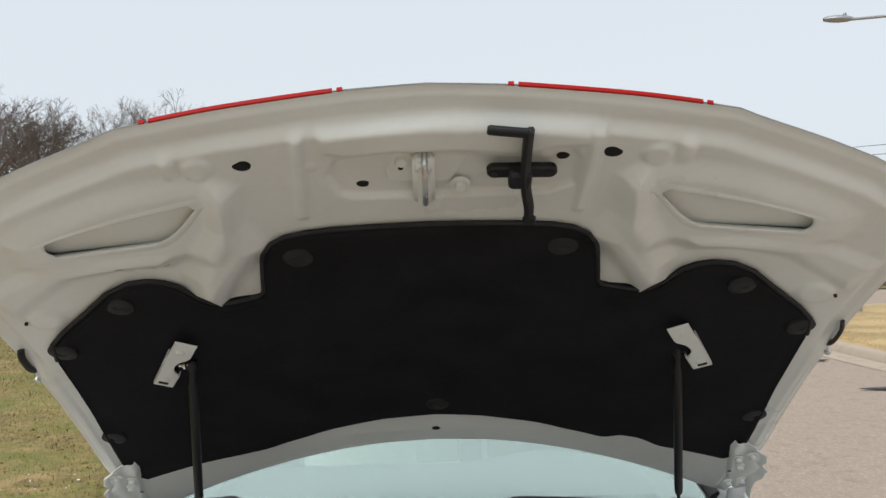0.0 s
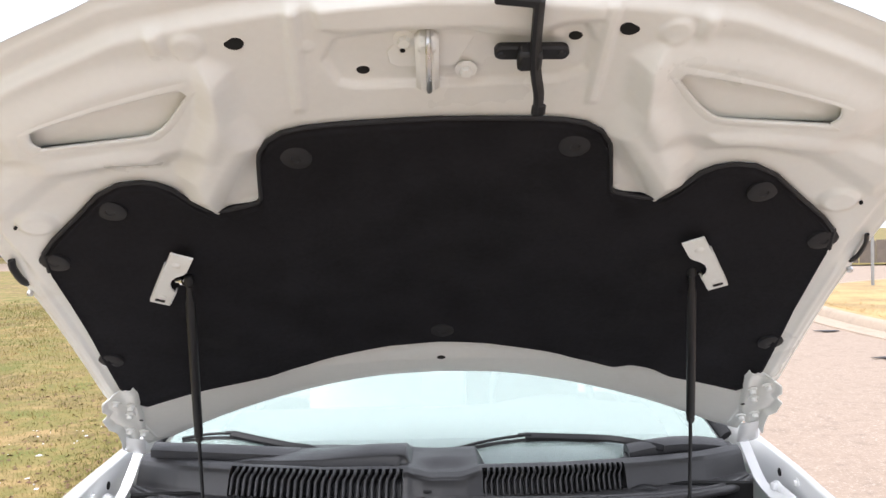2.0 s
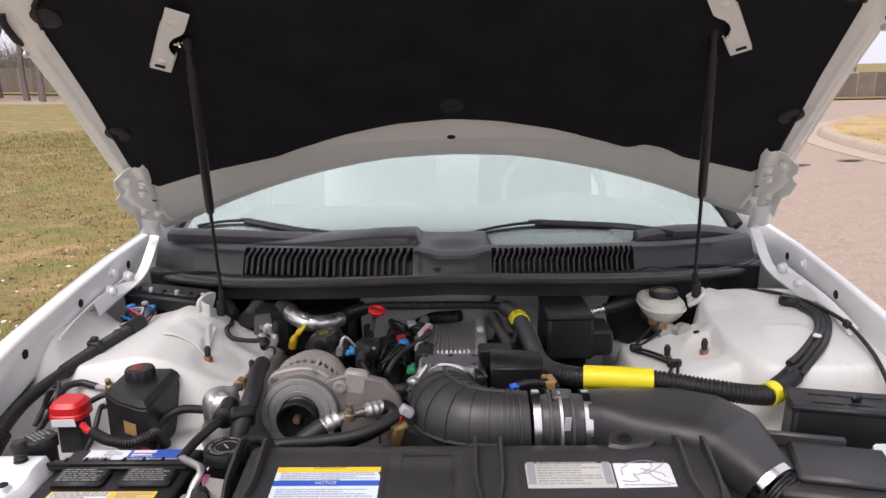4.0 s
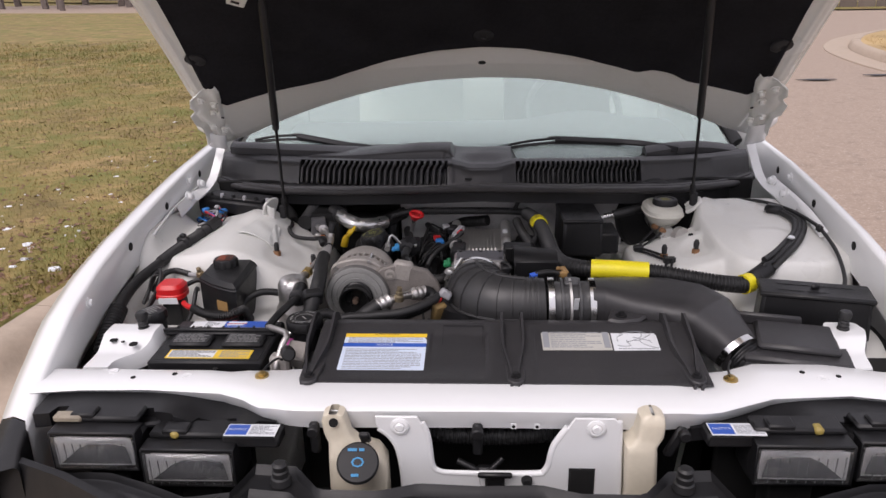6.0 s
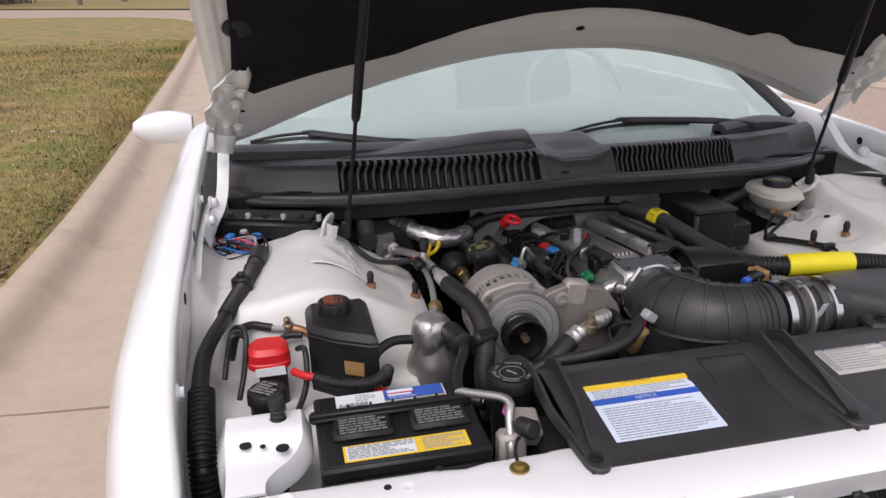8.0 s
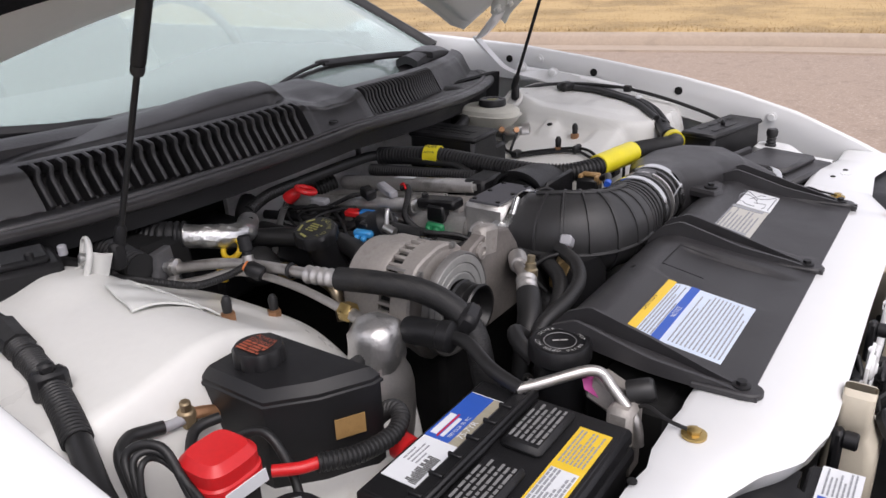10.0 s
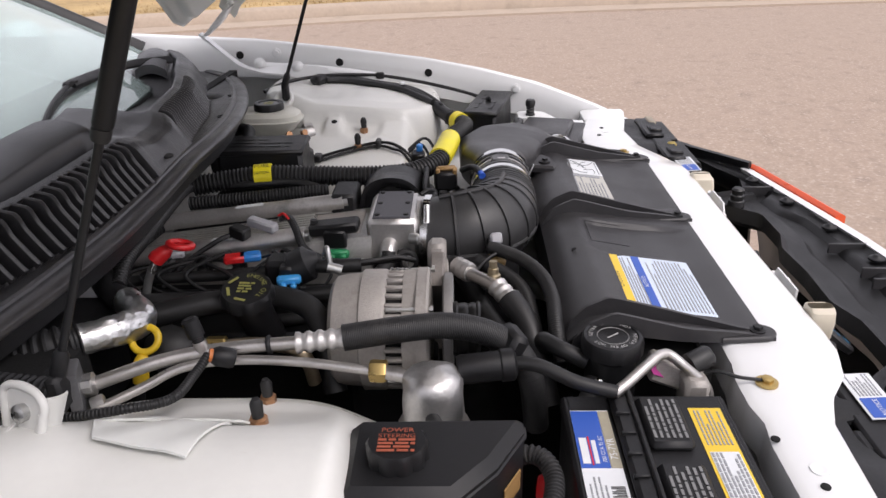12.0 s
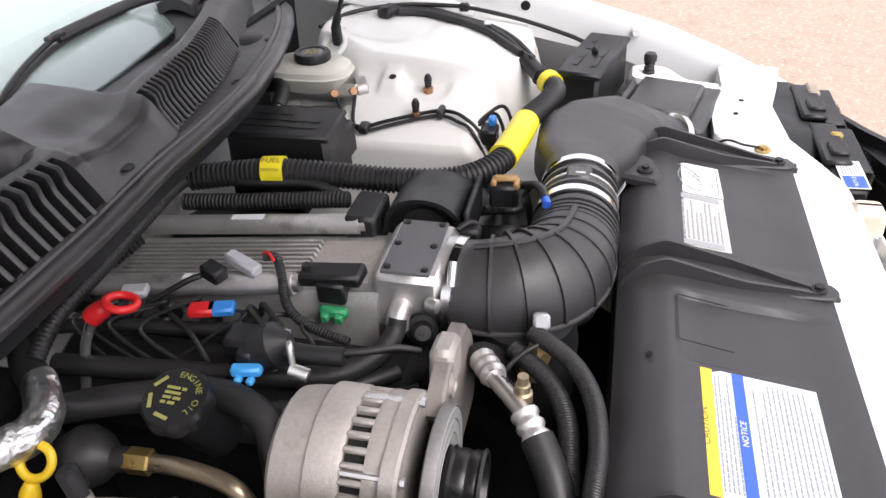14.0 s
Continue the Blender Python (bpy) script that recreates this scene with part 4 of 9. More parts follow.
# strut brackets and hinges
for sgn in (-1, 1):
    low_end = hood_point(sgn * 0.579, 0.332, hood_bow(0.579, 0.332) + 0.036)
    high_end = hood_point(sgn * 0.493, 0.486, hood_bow(0.493, 0.486) + 0.036)
    c, d = low_end.lerp(high_end, 0.5), (low_end - high_end).normalized()
    bm_ = on_axes(c, d, HN)
    turn = tuple(math.degrees(q) for q in bm_.to_euler())
    inn = 1 if bm_.col[1].x * -sgn > 0 else -1
    bracket = part("strut_bracket", Shape().prism([(x, y * inn) for x, y in ((-0.106, -0.020), (0.088, -0.020), (0.088, 0.021), (0.030, 0.019), (0.022, 0.010), (0.008, 0.004), (-0.010, 0.003), (-0.026, 0.008), (-0.040, 0.018), (-0.052, 0.023), (-0.106, 0.023))], 0.004, bm_, 0.001)
                   .box(tuple(bm_ @ Vector((0.060, 0.021 * inn, -0.008))), (0.054, 0.003, 0.018), 0.001, turn)
                   .box(tuple(bm_ @ Vector((0.020, -0.020 * inn, -0.008))), (0.134, 0.003, 0.018), 0.001, turn), INNER, hood, "white sheet-metal strut bracket")
    part("slot", Shape().box(tuple(bm_ @ Vector((0.074, -0.002 * inn, 0.0042))), (0.009, 0.020, 0.001), 0.0003, turn), DARK, bracket)
    for bx in (0.058, -0.070):
        part("dimple", Shape().lathe([(0.010, 0), (0.007, 0.002), (0.002, 0.0022)], bm_ @ Vector((bx, -0.001 * inn, 0.0038)), HN, 14), INNER, bracket)

    def hp_(u, v, w=0.0):
        return hood_point(sgn * u, v, hood_bow(u, v) + 0.034 + w)

    def hinge_sheet(s, t):
        left = table(t, [(0, 0.722), (0.1, 0.719), (0.4, 0.735), (0.8, 0.760), (0.9, 0.768), (1, 0.785)])
        right = table(t, [(0, 0.776), (0.07, 0.796), (0.2, 0.806), (0.26, 0.802), (0.32, 0.806), (0.40, 0.824), (0.60, 0.826), (0.68, 0.814), (0.9, 0.820), (1, 0.822)])
        v = 0.045 - 0.25 * t
        u = left + (right - left) * s
        w = 0.012 * smooth(0.82, 0.97, s) - 0.010 * smooth(0.9, 1.0, 1 - s) + 0.010 * smooth(0.85, 1.0, t) + 0.004 * math.sin(9 * s + 5 * t)
        return hp_(u, v, w)
    hinge = part("hood_hinge", Shape().grid(hinge_sheet, 24, 30, lambda s, t: HN * -0.004), INNER, car, "white painted hood hinge plate with bolts", sharp=60)
    for bu, bv in ((0.770, 0.012), (0.745, -0.018), (0.760, -0.058), (0.788, -0.14), (0.764, -0.168)):
        part("bolt", Shape().lathe([(0.012, 0.0), (0.012, 0.004), (0.0075, 0.005), (0.0075, 0.012), (0.006, 0.014)], hp_(bu, bv, 0.002), HN, 12), INNER, hinge)
    part("slot", Shape().lathe([(0.005, 0), (0.005, 0.001)], hp_(0.748, -0.10, 0.004), HN, 10), DARK, hinge)
    cup0 = hp_(0.80, -0.19, 0.0)
    part("pivot_cup", Shape().grid(lambda s, t: cup0.lerp(Vector((sgn * 0.815, 1.06, 0.955)), t) + Vector((sgn * 0.030 * math.cos(math.pi * s), -0.022 * math.sin(math.pi * s) * (0.6 + 0.4 * math.sin(math.pi * t)), 0.006 * math.cos(math.pi * s))), 14, 12,
         lambda s, t: (0, 0.004, 0)), WHITE, hinge, sharp=60)
    arm_line = catmull([(sgn * 0.808, 1.075, 0.955), (sgn * 0.811, 1.03, 0.912), (sgn * 0.816, 0.985, 0.872), (sgn * 0.822, 0.94, 0.856), (sgn * 0.829, 0.87, 0.853), (sgn * 0.834, 0.80, 0.845), (sgn * 0.837, 0.76, 0.838)], 5)
    na = len(arm_line) - 1
    part("hinge_arm", Shape().grid(lambda s, t: arm_line[int(s * na + 0.5)] + Vector((sgn * (t - 0.5) * 0.026 * (1 - 0.6 * smooth(0.5, 0.8, s)), 0, (t - 0.5) * 0.030 * smooth(0.4, 0.8, s))), na, 4, lambda s, t: (0, 0.004, -0.004)), WHITE, hinge, "bent white hinge arm")
    for y in (0.94, 0.84):
        part("arm_bolt", Shape().lathe([(0.016, 0), (0.016, 0.004), (0.010, 0.006), (0.010, 0.014), (0.007, 0.016)], (sgn * 0.838, y, 0.868 - 0.1 * (0.94 - y)), (-sgn, -0.2, 0.2), 12), WHITE, hinge)

# fenders
ZT = [(-0.16, 0.66), (-0.12, 0.675), (-0.05, 0.70), (0.05, 0.745), (0.2, 0.80), (0.35, 0.838), (0.5, 0.868), (0.73, 0.90), (0.95, 0.925), (1.3, 0.945), (1.6, 0.955)]
XI = [(-0.16, 0.785), (-0.12, 0.80), (0.0, 0.825), (0.2, 0.848), (0.35, 0.856), (0.9, 0.858), (1.6, 0.87)]
XO = [(-0.16, 0.882), (-0.12, 0.898), (0.0, 0.923), (0.2, 0.955), (0.35, 0.968), (0.6, 0.965), (1.6, 0.955)]


def fender_row(sgn, y, k):
    zt, xi, xo = table(y, ZT), table(y, XI) + (0.012 if sgn > 0 else 0), table(y, XO) - (0.022 if sgn > 0 else 0)
    rows = [(xi, zt - 0.10), (xi, zt - 0.05), (xi, zt - 0.006), (xi + 0.003, zt - 0.001), (xi + 0.010, zt + 0.001), (xi + (xo - xi) * 0.4, zt - 0.008), (xi + (xo - xi) * 0.75, zt - 0.035), (xo - 0.008, zt - 0.085), (xo, zt - 0.15), (xo, 0.5), (xo - 0.01, 0.36)]
    x, z = rows[k]
    return (sgn * x, y, z)


for sgn in (-1, 1):
    def fender_point(s, t):
        k = int(t * 10 + 0.5)
        y0 = -0.08 + 0.07 * min(max(k - 3, 0), 4) / 4
        return fender_row(sgn, y0 + (1.50 - y0) * s, k)

    def corner_point(s, t):
        k = int(t * 10 + 0.5)
        y1 = -0.083 + 0.07 * min(max(k - 3, 0), 4) / 4
        return fender_row(sgn, -0.155 + (y1 + 0.155) * s, k)
    fen = part("fender", Shape().grid(fender_point, 46, 10), WHITE, car, "glossy white front fender", sharp=70)
    part("nose_corner", Shape().grid(corner_point, 8, 10), PLASTIC, car, "black plastic corner of the nose", sharp=70)
    # Flange holes are discs too, with the dark of a hole as colour.
    for y, z in ((0.733, 0.862), (0.495, 0.830), (1.0, 0.885)):
        part("opening", Shape().lathe([(0.0105, 0), (0.0105, 0.0015), (0.009, 0.002)], (sgn * (table(y, XI) + (0.0125 if sgn > 0 else 0.0005)), y, z), (-sgn, 0, 0), 16), DARK, fen, "near-black disc coloured as the shade of a hole in the fender flange")
    for y in (0.26, 0.9):
        part("flange_bolt", Shape().lathe([(0.013, 0), (0.013, 0.003), (0.008, 0.004), (0.008, 0.010)], (sgn * (table(y, XI) + (0.012 if sgn > 0 else 0)), y, table(y, ZT) - 0.03), (-sgn, 0, 0), 8), WHITE, fen)
    part("mounting_rail", Shape().tube([(sgn * 0.845, 0.95, 0.862), (sgn * 0.85, 0.75, 0.845), (sgn * 0.846, 0.60, 0.822)], 0.012, n=6, flat=0.4), WHITE, fen)


# inner aprons and strut towers: one pressed sheet a side
def dome(x, y, cx, cy, rx, ry, soft, power=3.2):
    d = (abs((x - cx) / rx) ** power + abs((y - cy) / ry) ** power) ** (1 / power)
    return 1 - smooth(1 - soft, 1 + soft, d)


TOWER_L = [(-0.87, 0.10), (-0.75, 0.115), (-0.66, 0.135), (-0.605, 0.140), (-0.56, 0.115), (-0.515, 0.086), (-0.44, 0.050), (-0.40, 0.034)]


def apron_left(x, y):
    z = 0.60 + 0.075 * smooth(0.2, 0.36, y)
    z += sum(table(x + q, TOWER_L) for q in (-0.045, -0.03, -0.015, 0, 0.015, 0.03, 0.045)) / 7 * dome(x, y, -0.64, 0.69, 0.26, 0.20, 0.19)
    z += 0.012 * dome(x, y, -0.62, 0.815, 0.05, 0.06, 0.6, 2.0)
    z += 0.060 * (1 - smooth(-0.86, -0.81, x)) * smooth(0.2, 0.4, y)
    z -= 0.006 * dome(x, y, -0.505, 0.64, 0.05, 0.08, 0.3, 2.6)
    z -= 0.16 * smooth(-0.424, -0.394, x)
    z -= 0.16 * smooth(-0.545, -0.515, x) * (1 - smooth(0.37, 0.41, y))
    return z


def apron_right(x, y):
    base = 0.60 + 0.065 * smooth(0.2, 0.36, y)
    top = base + (0.150 + 0.09 * (y - 0.68)) * dome(x, y, 0.742, 0.680, 0.172, 0.230, 0.11, 3.4)
    ledge = 0.726 + 0.30 * (x - 0.40)
    ledge += 0.014 * smooth(0.515, 0.545, x) * smooth(0.682, 0.694, y) * (1 - smooth(0.722, 0.734, y))
    ledge -= 0.008 * dome(x, y, 0.565, 0.635, 0.05, 0.038, 0.3, 3.0)
    near = smooth(0.47, 0.545, y) * (1 - smooth(0.775, 0.845, y)) * (1 - smooth(0.60, 0.64, x))
    ledge = base + (ledge - base) * near
    k = 0.018
    h = max(k - abs(top - ledge), 0) / k
    z = max(top, ledge) + h * h * k * 0.25
    z += 0.016 * dome(x, y, 0.60, 0.835, 0.045, 0.06, 0.6, 2.0)
    z += 0.005 * dome(x, y, 0.72, 0.60, 0.06, 0.07, 0.25) - 0.004 * dome(x, y, 0.70, 0.76, 0.05, 0.05, 0.4)
    z -= 0.20 * (1 - smooth(0.372, 0.402, x))
    return z


for sgn, fn in ((-1, apron_left), (1, apron_right)):
    x0, x1 = sorted((-0.390, -0.868) if sgn < 0 else (0.366, 0.880))
    part("strut_tower", Shape().grid(lambda s, t: (x0 + (x1 - x0) * s, 0.06 + 0.92 * t, fn(x0 + (x1 - x0) * s, 0.06 + 0.92 * t)), 100, 140), BAYWHITE, car, "white painted strut tower and inner apron", sharp=80)

# radiator support panel
YF = [(0, -0.068), (0.30, -0.072), (0.34, -0.070), (0.393, -0.056), (0.433, -0.026), (0.48, -0.007), (0.62, 0.004), (0.75, 0.0), (0.84, -0.012)]
YFR = [(0, -0.068), (0.32, -0.068), (0.375, -0.066), (0.42, -0.052), (0.47, -0.030), (0.52, -0.008), (0.66, 0.004), (0.75, -0.015), (0.84, -0.03)]
YR = [(0, 0.07), (0.40, 0.075), (0.46, 0.09), (0.52, 0.118), (0.66, 0.118), (0.75, 0.09), (0.84, 0.09)]


def support(s, t):
    x = -0.84 + 1.68 * s
    a = abs(x)
    yf, yr = table(a, YF if x < 0 else YFR), table(a, YR)
    if x < -0.36:
        yr = table(a, [(0.36, 0.072), (0.40, 0.078), (0.45, 0.078), (0.48, 0.072), (0.52, 0.078), (0.84, 0.08)])
    drop = table(a, [(0, 0.046), (0.33, 0.047), (0.43, 0.050), (0.50, 0.046), (0.62, 0.036), (0.84, 0.026)])
    slope = -0.015 * smooth(0.3, 0.42, a)
    top = 0.736 - 0.006 * smooth(0.34, 0.42, a)
    k = t * 8
    prof = [(yf + 0.010 - slope, -drop), (yf + 0.007 - 0.6 * slope, -drop * 0.72), (yf + 0.002 - 0.2 * slope, -drop * 0.40), (yf, -0.007), (yf + 0.009, 0), (yf + (yr - yf) * 0.4, 0.001), (yr - 0.012, 0), (yr - 0.002, -0.005), (yr, -0.05)]
    y, z = prof[int(k + 0.5)]
    return (x, y, top + z)


sup = part("radiator_support", Shape().grid(support, 168, 8), WHITE, car, "glossy white radiator support panel", sharp=60)
for x, y in ((-0.514, 0.072), (0.60, 0.075), (-0.66, 0.035), (0.66, 0.06), (-0.585, 0.05)):
    part("opening", Shape().lathe([(0.005, 0), (0.005, 0.0015), (0.004, 0.002)], (x, y, 0.7305), (0, 0, 1), 12), DARK, sup)
for x, y in ((-0.56, 0.045), (0.63, 0.055), (-0.71, 0.06)):
    part("flush_bolt", Shape().lathe([(0.010, 0), (0.010, 0.0012), (0.007, 0.0016), (0.005, 0.0006)], (x, y, 0.7305), (0, 0, 1), 16), WHITE, sup)
for x in (-0.414, 0.46):
    b = part("ground_bolt", Shape().lathe([(0.013, 0), (0.013, 0.003), (0.009, 0.004)], (x, 0.045, 0.731)).lathe([(0.0075, 0.003), (0.0075, 0.008), (0.005, 0.009)], (x, 0.045, 0.731), n=6), GOLD, sup, "gold-coloured hex bolt with ground lead")
    part("ground_lead", Shape().tube([(x, 0.05, 0.736), (x + 0.004, 0.075, 0.737), (x + 0.018, 0.105, 0.736), (x + 0.034, 0.13, 0.70)], 0.0022, n=8), RUBBER, b)
# corner brackets with rubber bump stops
def left_stop_sheet(s, t):
    return (-0.715 + (s - 0.5) * (0.062 + 0.068 * smooth(0.1, 0.6, t)) - (0.045 - 0.025 * smooth(0.1, 0.6, t)), 0.085 + 0.16 * t, 0.725 + 0.024 * smooth(0.35, 0.7, t) - 0.03 * smooth(0.8, 1.0, abs(2 * s - 1)) - 0.02 * smooth(0.92, 1, t))


def right_stop_sheet(s, t):
    """A lobe round the stop, drawn out to a narrow arm at its front, its edges folded down."""
    half = table(t, [(0, 0.018), (0.3, 0.026), (0.55, 0.040), (0.75, 0.046), (0.9, 0.036), (1, 0.012)])
    mid = table(t, [(0, 0.722), (0.4, 0.728), (0.75, 0.742), (1, 0.745)])
    k = 2 * s - 1
    fold = smooth(0.80, 0.97, abs(k)) + smooth(0.95, 1.0, t)
    return (mid + half * math.copysign(min(abs(k), 0.9) / 0.9, k), 0.095 + 0.178 * t, 0.729 + 0.016 * smooth(0.3, 0.6, t) - 0.026 * min(fold, 1))


for sheet_, x, y, sgn in ((left_stop_sheet, -0.715, 0.215, -1), (right_stop_sheet, 0.740, 0.230, 1)):
    br = part("bump_stop_bracket", Shape().grid(sheet_, 30, 30, lambda s, t: (0, 0, -0.004)), WHITE, car, "white bracket carrying a hood bump stop")
    part("bump_stop", Shape().lathe([(0.012, 0), (0.012, 0.004), (0.009, 0.006), (0.011, 0.010), (0.009, 0.014), (0.011, 0.018), (0.009, 0.021), (0.012, 0.024), (0.013, 0.034), (0.010, 0.040), (0.006, 0.040)], (x, y, 0.745)), RUBBER, br, "black ribbed rubber bump stop")
    if sgn < 0:
        for dx, dy, r in ((0.004, -0.062, 0.009), (-0.022, -0.052, 0.004), (-0.045, -0.045, 0.008)):
            part("opening", Shape().lathe([(r, 0), (r, 0.0015)], (x + dx, y + dy, 0.7405), (0, 0, 1), 14), DARK, br)

NOSE = [(0, -0.385), (0.15, -0.365), (0.3, -0.335), (0.54, -0.285), (0.70, -0.19), (0.80, -0.145), (0.89, -0.11)]


def nose(x):
    return table(abs(x), NOSE)


# firewall, floor of the bay and radiator, coloured near-black in place of deep shade
part("firewall", Shape().grid(lambda s, t: (-0.80 + 1.60 * s, 1.01 + 0.03 * math.cos(3.0 * (s - 0.5)) - 0.02 * t, 0.40 + 0.46 * t), 24, 12, lambda s, t: (0, 0.02, 0)), DARK, car, "firewall coloured near-black for the shade on it")
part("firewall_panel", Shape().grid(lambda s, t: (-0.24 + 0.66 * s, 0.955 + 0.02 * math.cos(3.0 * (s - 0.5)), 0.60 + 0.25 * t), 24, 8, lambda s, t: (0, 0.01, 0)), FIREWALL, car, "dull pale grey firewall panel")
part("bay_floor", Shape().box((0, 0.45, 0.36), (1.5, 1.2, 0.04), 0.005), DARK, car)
# Added sheet: its near-black hides the road below the nose.
part("undertray", Shape().grid(lambda s, t: (-0.80 + 1.60 * s, 0.02 + (nose(-0.80 + 1.60 * s) + 0.05 - 0.02) * t, 0.50 - 0.02 * math.sin(9 * s) ** 2), 24, 6, lambda s, t: (0, 0, -0.03)), DARK, car, "near-black sheet added to fill the gap below the nose")
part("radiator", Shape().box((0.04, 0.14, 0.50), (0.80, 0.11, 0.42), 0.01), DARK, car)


# ---- cowl, windscreen, cabin, rest of the body ----
SEAL = [(0, 0.846), (0.15, 0.846), (0.29, 0.854), (0.42, 0.878), (0.53, 0.907), (0.64, 0.942), (0.73, 0.982), (0.80, 1.035), (0.83, 1.075)]
SEALZ = [(0, 0.873), (0.3, 0.863), (0.55, 0.848), (0.83, 0.842)]


def seal_y(x):
    return table(abs(x), SEAL)


VENTLINE = [(0, 0.846), (0.09, 0.846), (0.3, 0.872), (0.43, 0.922), (0.55, 0.968), (0.7, 1.02), (0.83, 1.09)]
VENTLINE_RIGHT = [(0, 0.846), (0.06, 0.850), (0.10, 0.862), (0.3, 0.890), (0.43, 0.930), (0.55, 0.972), (0.7, 1.02), (0.83, 1.09)]
REAR = [(0, 1.055), (0.14, 1.09), (0.37, 1.14), (0.6, 1.175), (0.83, 1.235)]


def vent_y(x):
    return table(x, VENTLINE_RIGHT) if x > 0 else table(-x, VENTLINE)


RISE = [(0.012, 0.0), (0.020, 0.012), (0.040, 0.044), (0.050, 0.052), (0.072, 0.058), (0.2, 0.067)]


def rise(x, d):
    """How far the cowl stands over its front flange, d behind the foot of the vents."""
    return table(d - 0.008 * smooth(0.06, 0.14, x), RISE)


def cowl_top(x, y):
    d = y - vent_y(x)
    z = table(abs(x), SEALZ) + 0.010 + rise(x, d)
    z += 0.0045 * (1 - smooth(-0.078, -0.074, x)) * smooth(0.012, 0.018, d)
    saddle = smooth(-0.074, -0.02, x) * (1 - smooth(0.03, 0.10, x))
    z -= 0.012 * saddle * smooth(0.024, 0.05, d) * (1 - smooth(0.09, 0.15, d))
    if x < 0:
        z -= 0.024 * (1 - smooth(0.005, 0.013, abs(d - 0.096))) * (1 - smooth(-0.12, -0.10, x)) * smooth(-0.56, -0.46, x)
        arch = min(1.0, max(0.0, (d - 0.098) / 0.11))
        z += 0.026 * smooth(-0.47, -0.14, x) * (1 - smooth(-0.088, -0.078, x)) * math.sin(math.pi * arch) ** 0.45
    z -= 0.050 * smooth(0.085, 0.12, x) * (1 - smooth(0.44, 0.55, x)) * smooth(0.084, 0.098, d)
    z -= 0.014 * smooth(0.5, 0.6, x) * smooth(0.085, 0.10, d)
    z -= 0.010 * (1 - smooth(-0.62, -0.5, x)) * smooth(0.09, 0.11, d)
    return z


VENTS = ((-0.548, -0.100), (0.10, 0.465))


def in_vent(x, d):
    return any(a < x < b for a, b in VENTS) and 0.014 + (0.008 if x > 0 else 0) < d < (0.065 if x > 0 else 0.066)


def cowl_point(s, t):
    x = -0.83 + 1.66 * s
    y0, y1 = seal_y(x) + 0.008, table(abs(x), REAR)
    y = y0 + (y1 - y0) * t
    d = y - vent_y(x)
    z = cowl_top(x, y)
    if in_vent(x, d):
        y, z = y + 0.022, z - 0.022
    return (x, y, z)


cowl = part("cowl_panel", Shape().grid(cowl_point, 332, 110, lambda s, t: (0, 0, -0.02)), COWLMAT, car, "weathered black plastic cowl panel", sharp=40)
def seal_point(s, t):
    x, a = -0.83 + 1.66 * s, 2 * math.pi * t
    return (x, seal_y(x) + 0.003 + 0.018 * math.cos(a) - 0.003 * math.sin(a), table(abs(x), SEALZ) + 0.003 + 0.0105 * math.copysign(abs(math.sin(a)) ** 0.8, math.sin(a)))


seal = part("cowl_seal", Shape().grid(seal_point, 90, 16), SEALMAT, car, "greying black rubber cowl seal")
part("seal_bead", Shape().tube([(x, seal_y(x) + 0.017, table(abs(x), SEALZ) + 0.009) for x in [-0.82 + 1.64 * i / 24 for i in range(25)]], 0.007, n=8, per=3), SEALMAT, seal)
part("cowl_hole", Shape().ring((0.29, seal_y(0.29) + 0.027, cowl_top(0.29, seal_y(0.29) + 0.027) + 0.0005), (0, 0, 1), 0.0075, 0.0016, 20, 6), PLASTIC, cowl)
part("cowl_lip", Shape().grid(lambda s, t: (-0.81 + 1.62 * s, seal_y(-0.81 + 1.62 * s) + 0.012, table(abs(-0.81 + 1.62 * s), SEALZ) - 0.004 - 0.035 * t), 40, 4, lambda s, t: (0, 0.01, 0)), PLASTIC, cowl)
# louvre slats of the two air inlets
def slat_shape(x, wide):
    def pt(s, t):
        d = 0.008 + (0.062 if x < 0 else 0.053) * s + 0.008 * smooth(0.06, 0.14, x)
        jog = 0.009 * smooth(0.42, 0.66, s)
        flare = wide * (1.0 + 0.5 * smooth(0.86, 1.0, s))
        k = 1 - abs(2 * t - 1) ** 3
        return (x + jog + flare * (t - 0.5), vent_y(x) + d - 0.0015 * k, table(abs(x), SEALZ) + 0.010 + rise(x, d) + (0.0045 if x < 0 else 0) + 0.0012 * k)
    return Shape().grid(pt, 18, 4, lambda s, t: (0, 0.016, -0.016))


for (a, b), pitch in zip(VENTS, (0.0178, 0.0143)):
    n = int((b - a) / pitch)
    for i in range(n):
        part("louvre", slat_shape(a + 0.002 + (i + 0.3) * (b - a - 0.006) / n, pitch * 0.40), COWLMAT, cowl)
for x in (-0.62, -0.035, 0.52):
    part("cowl_clip", Shape().lathe([(0.010, 0), (0.010, 0.003), (0.005, 0.004)], (x, seal_y(x) + 0.022, cowl_top(x, seal_y(x) + 0.022))), PLASTIC, cowl)
# rear deck of the cowl with its humps over the wiper linkage
part("rear_flap", Shape().grid(lambda s, t: (0.50 + 0.30 * s, 1.06 + 0.10 * s + 0.07 * t, 0.925 + 0.012 * math.sin(math.pi * t) - 0.018 * s * s + 0.010 * math.sin(math.pi * s)), 22, 8, lambda s, t: (0, 0, -0.02)), COWLMAT, cowl, "upturned end flap of the cowl")
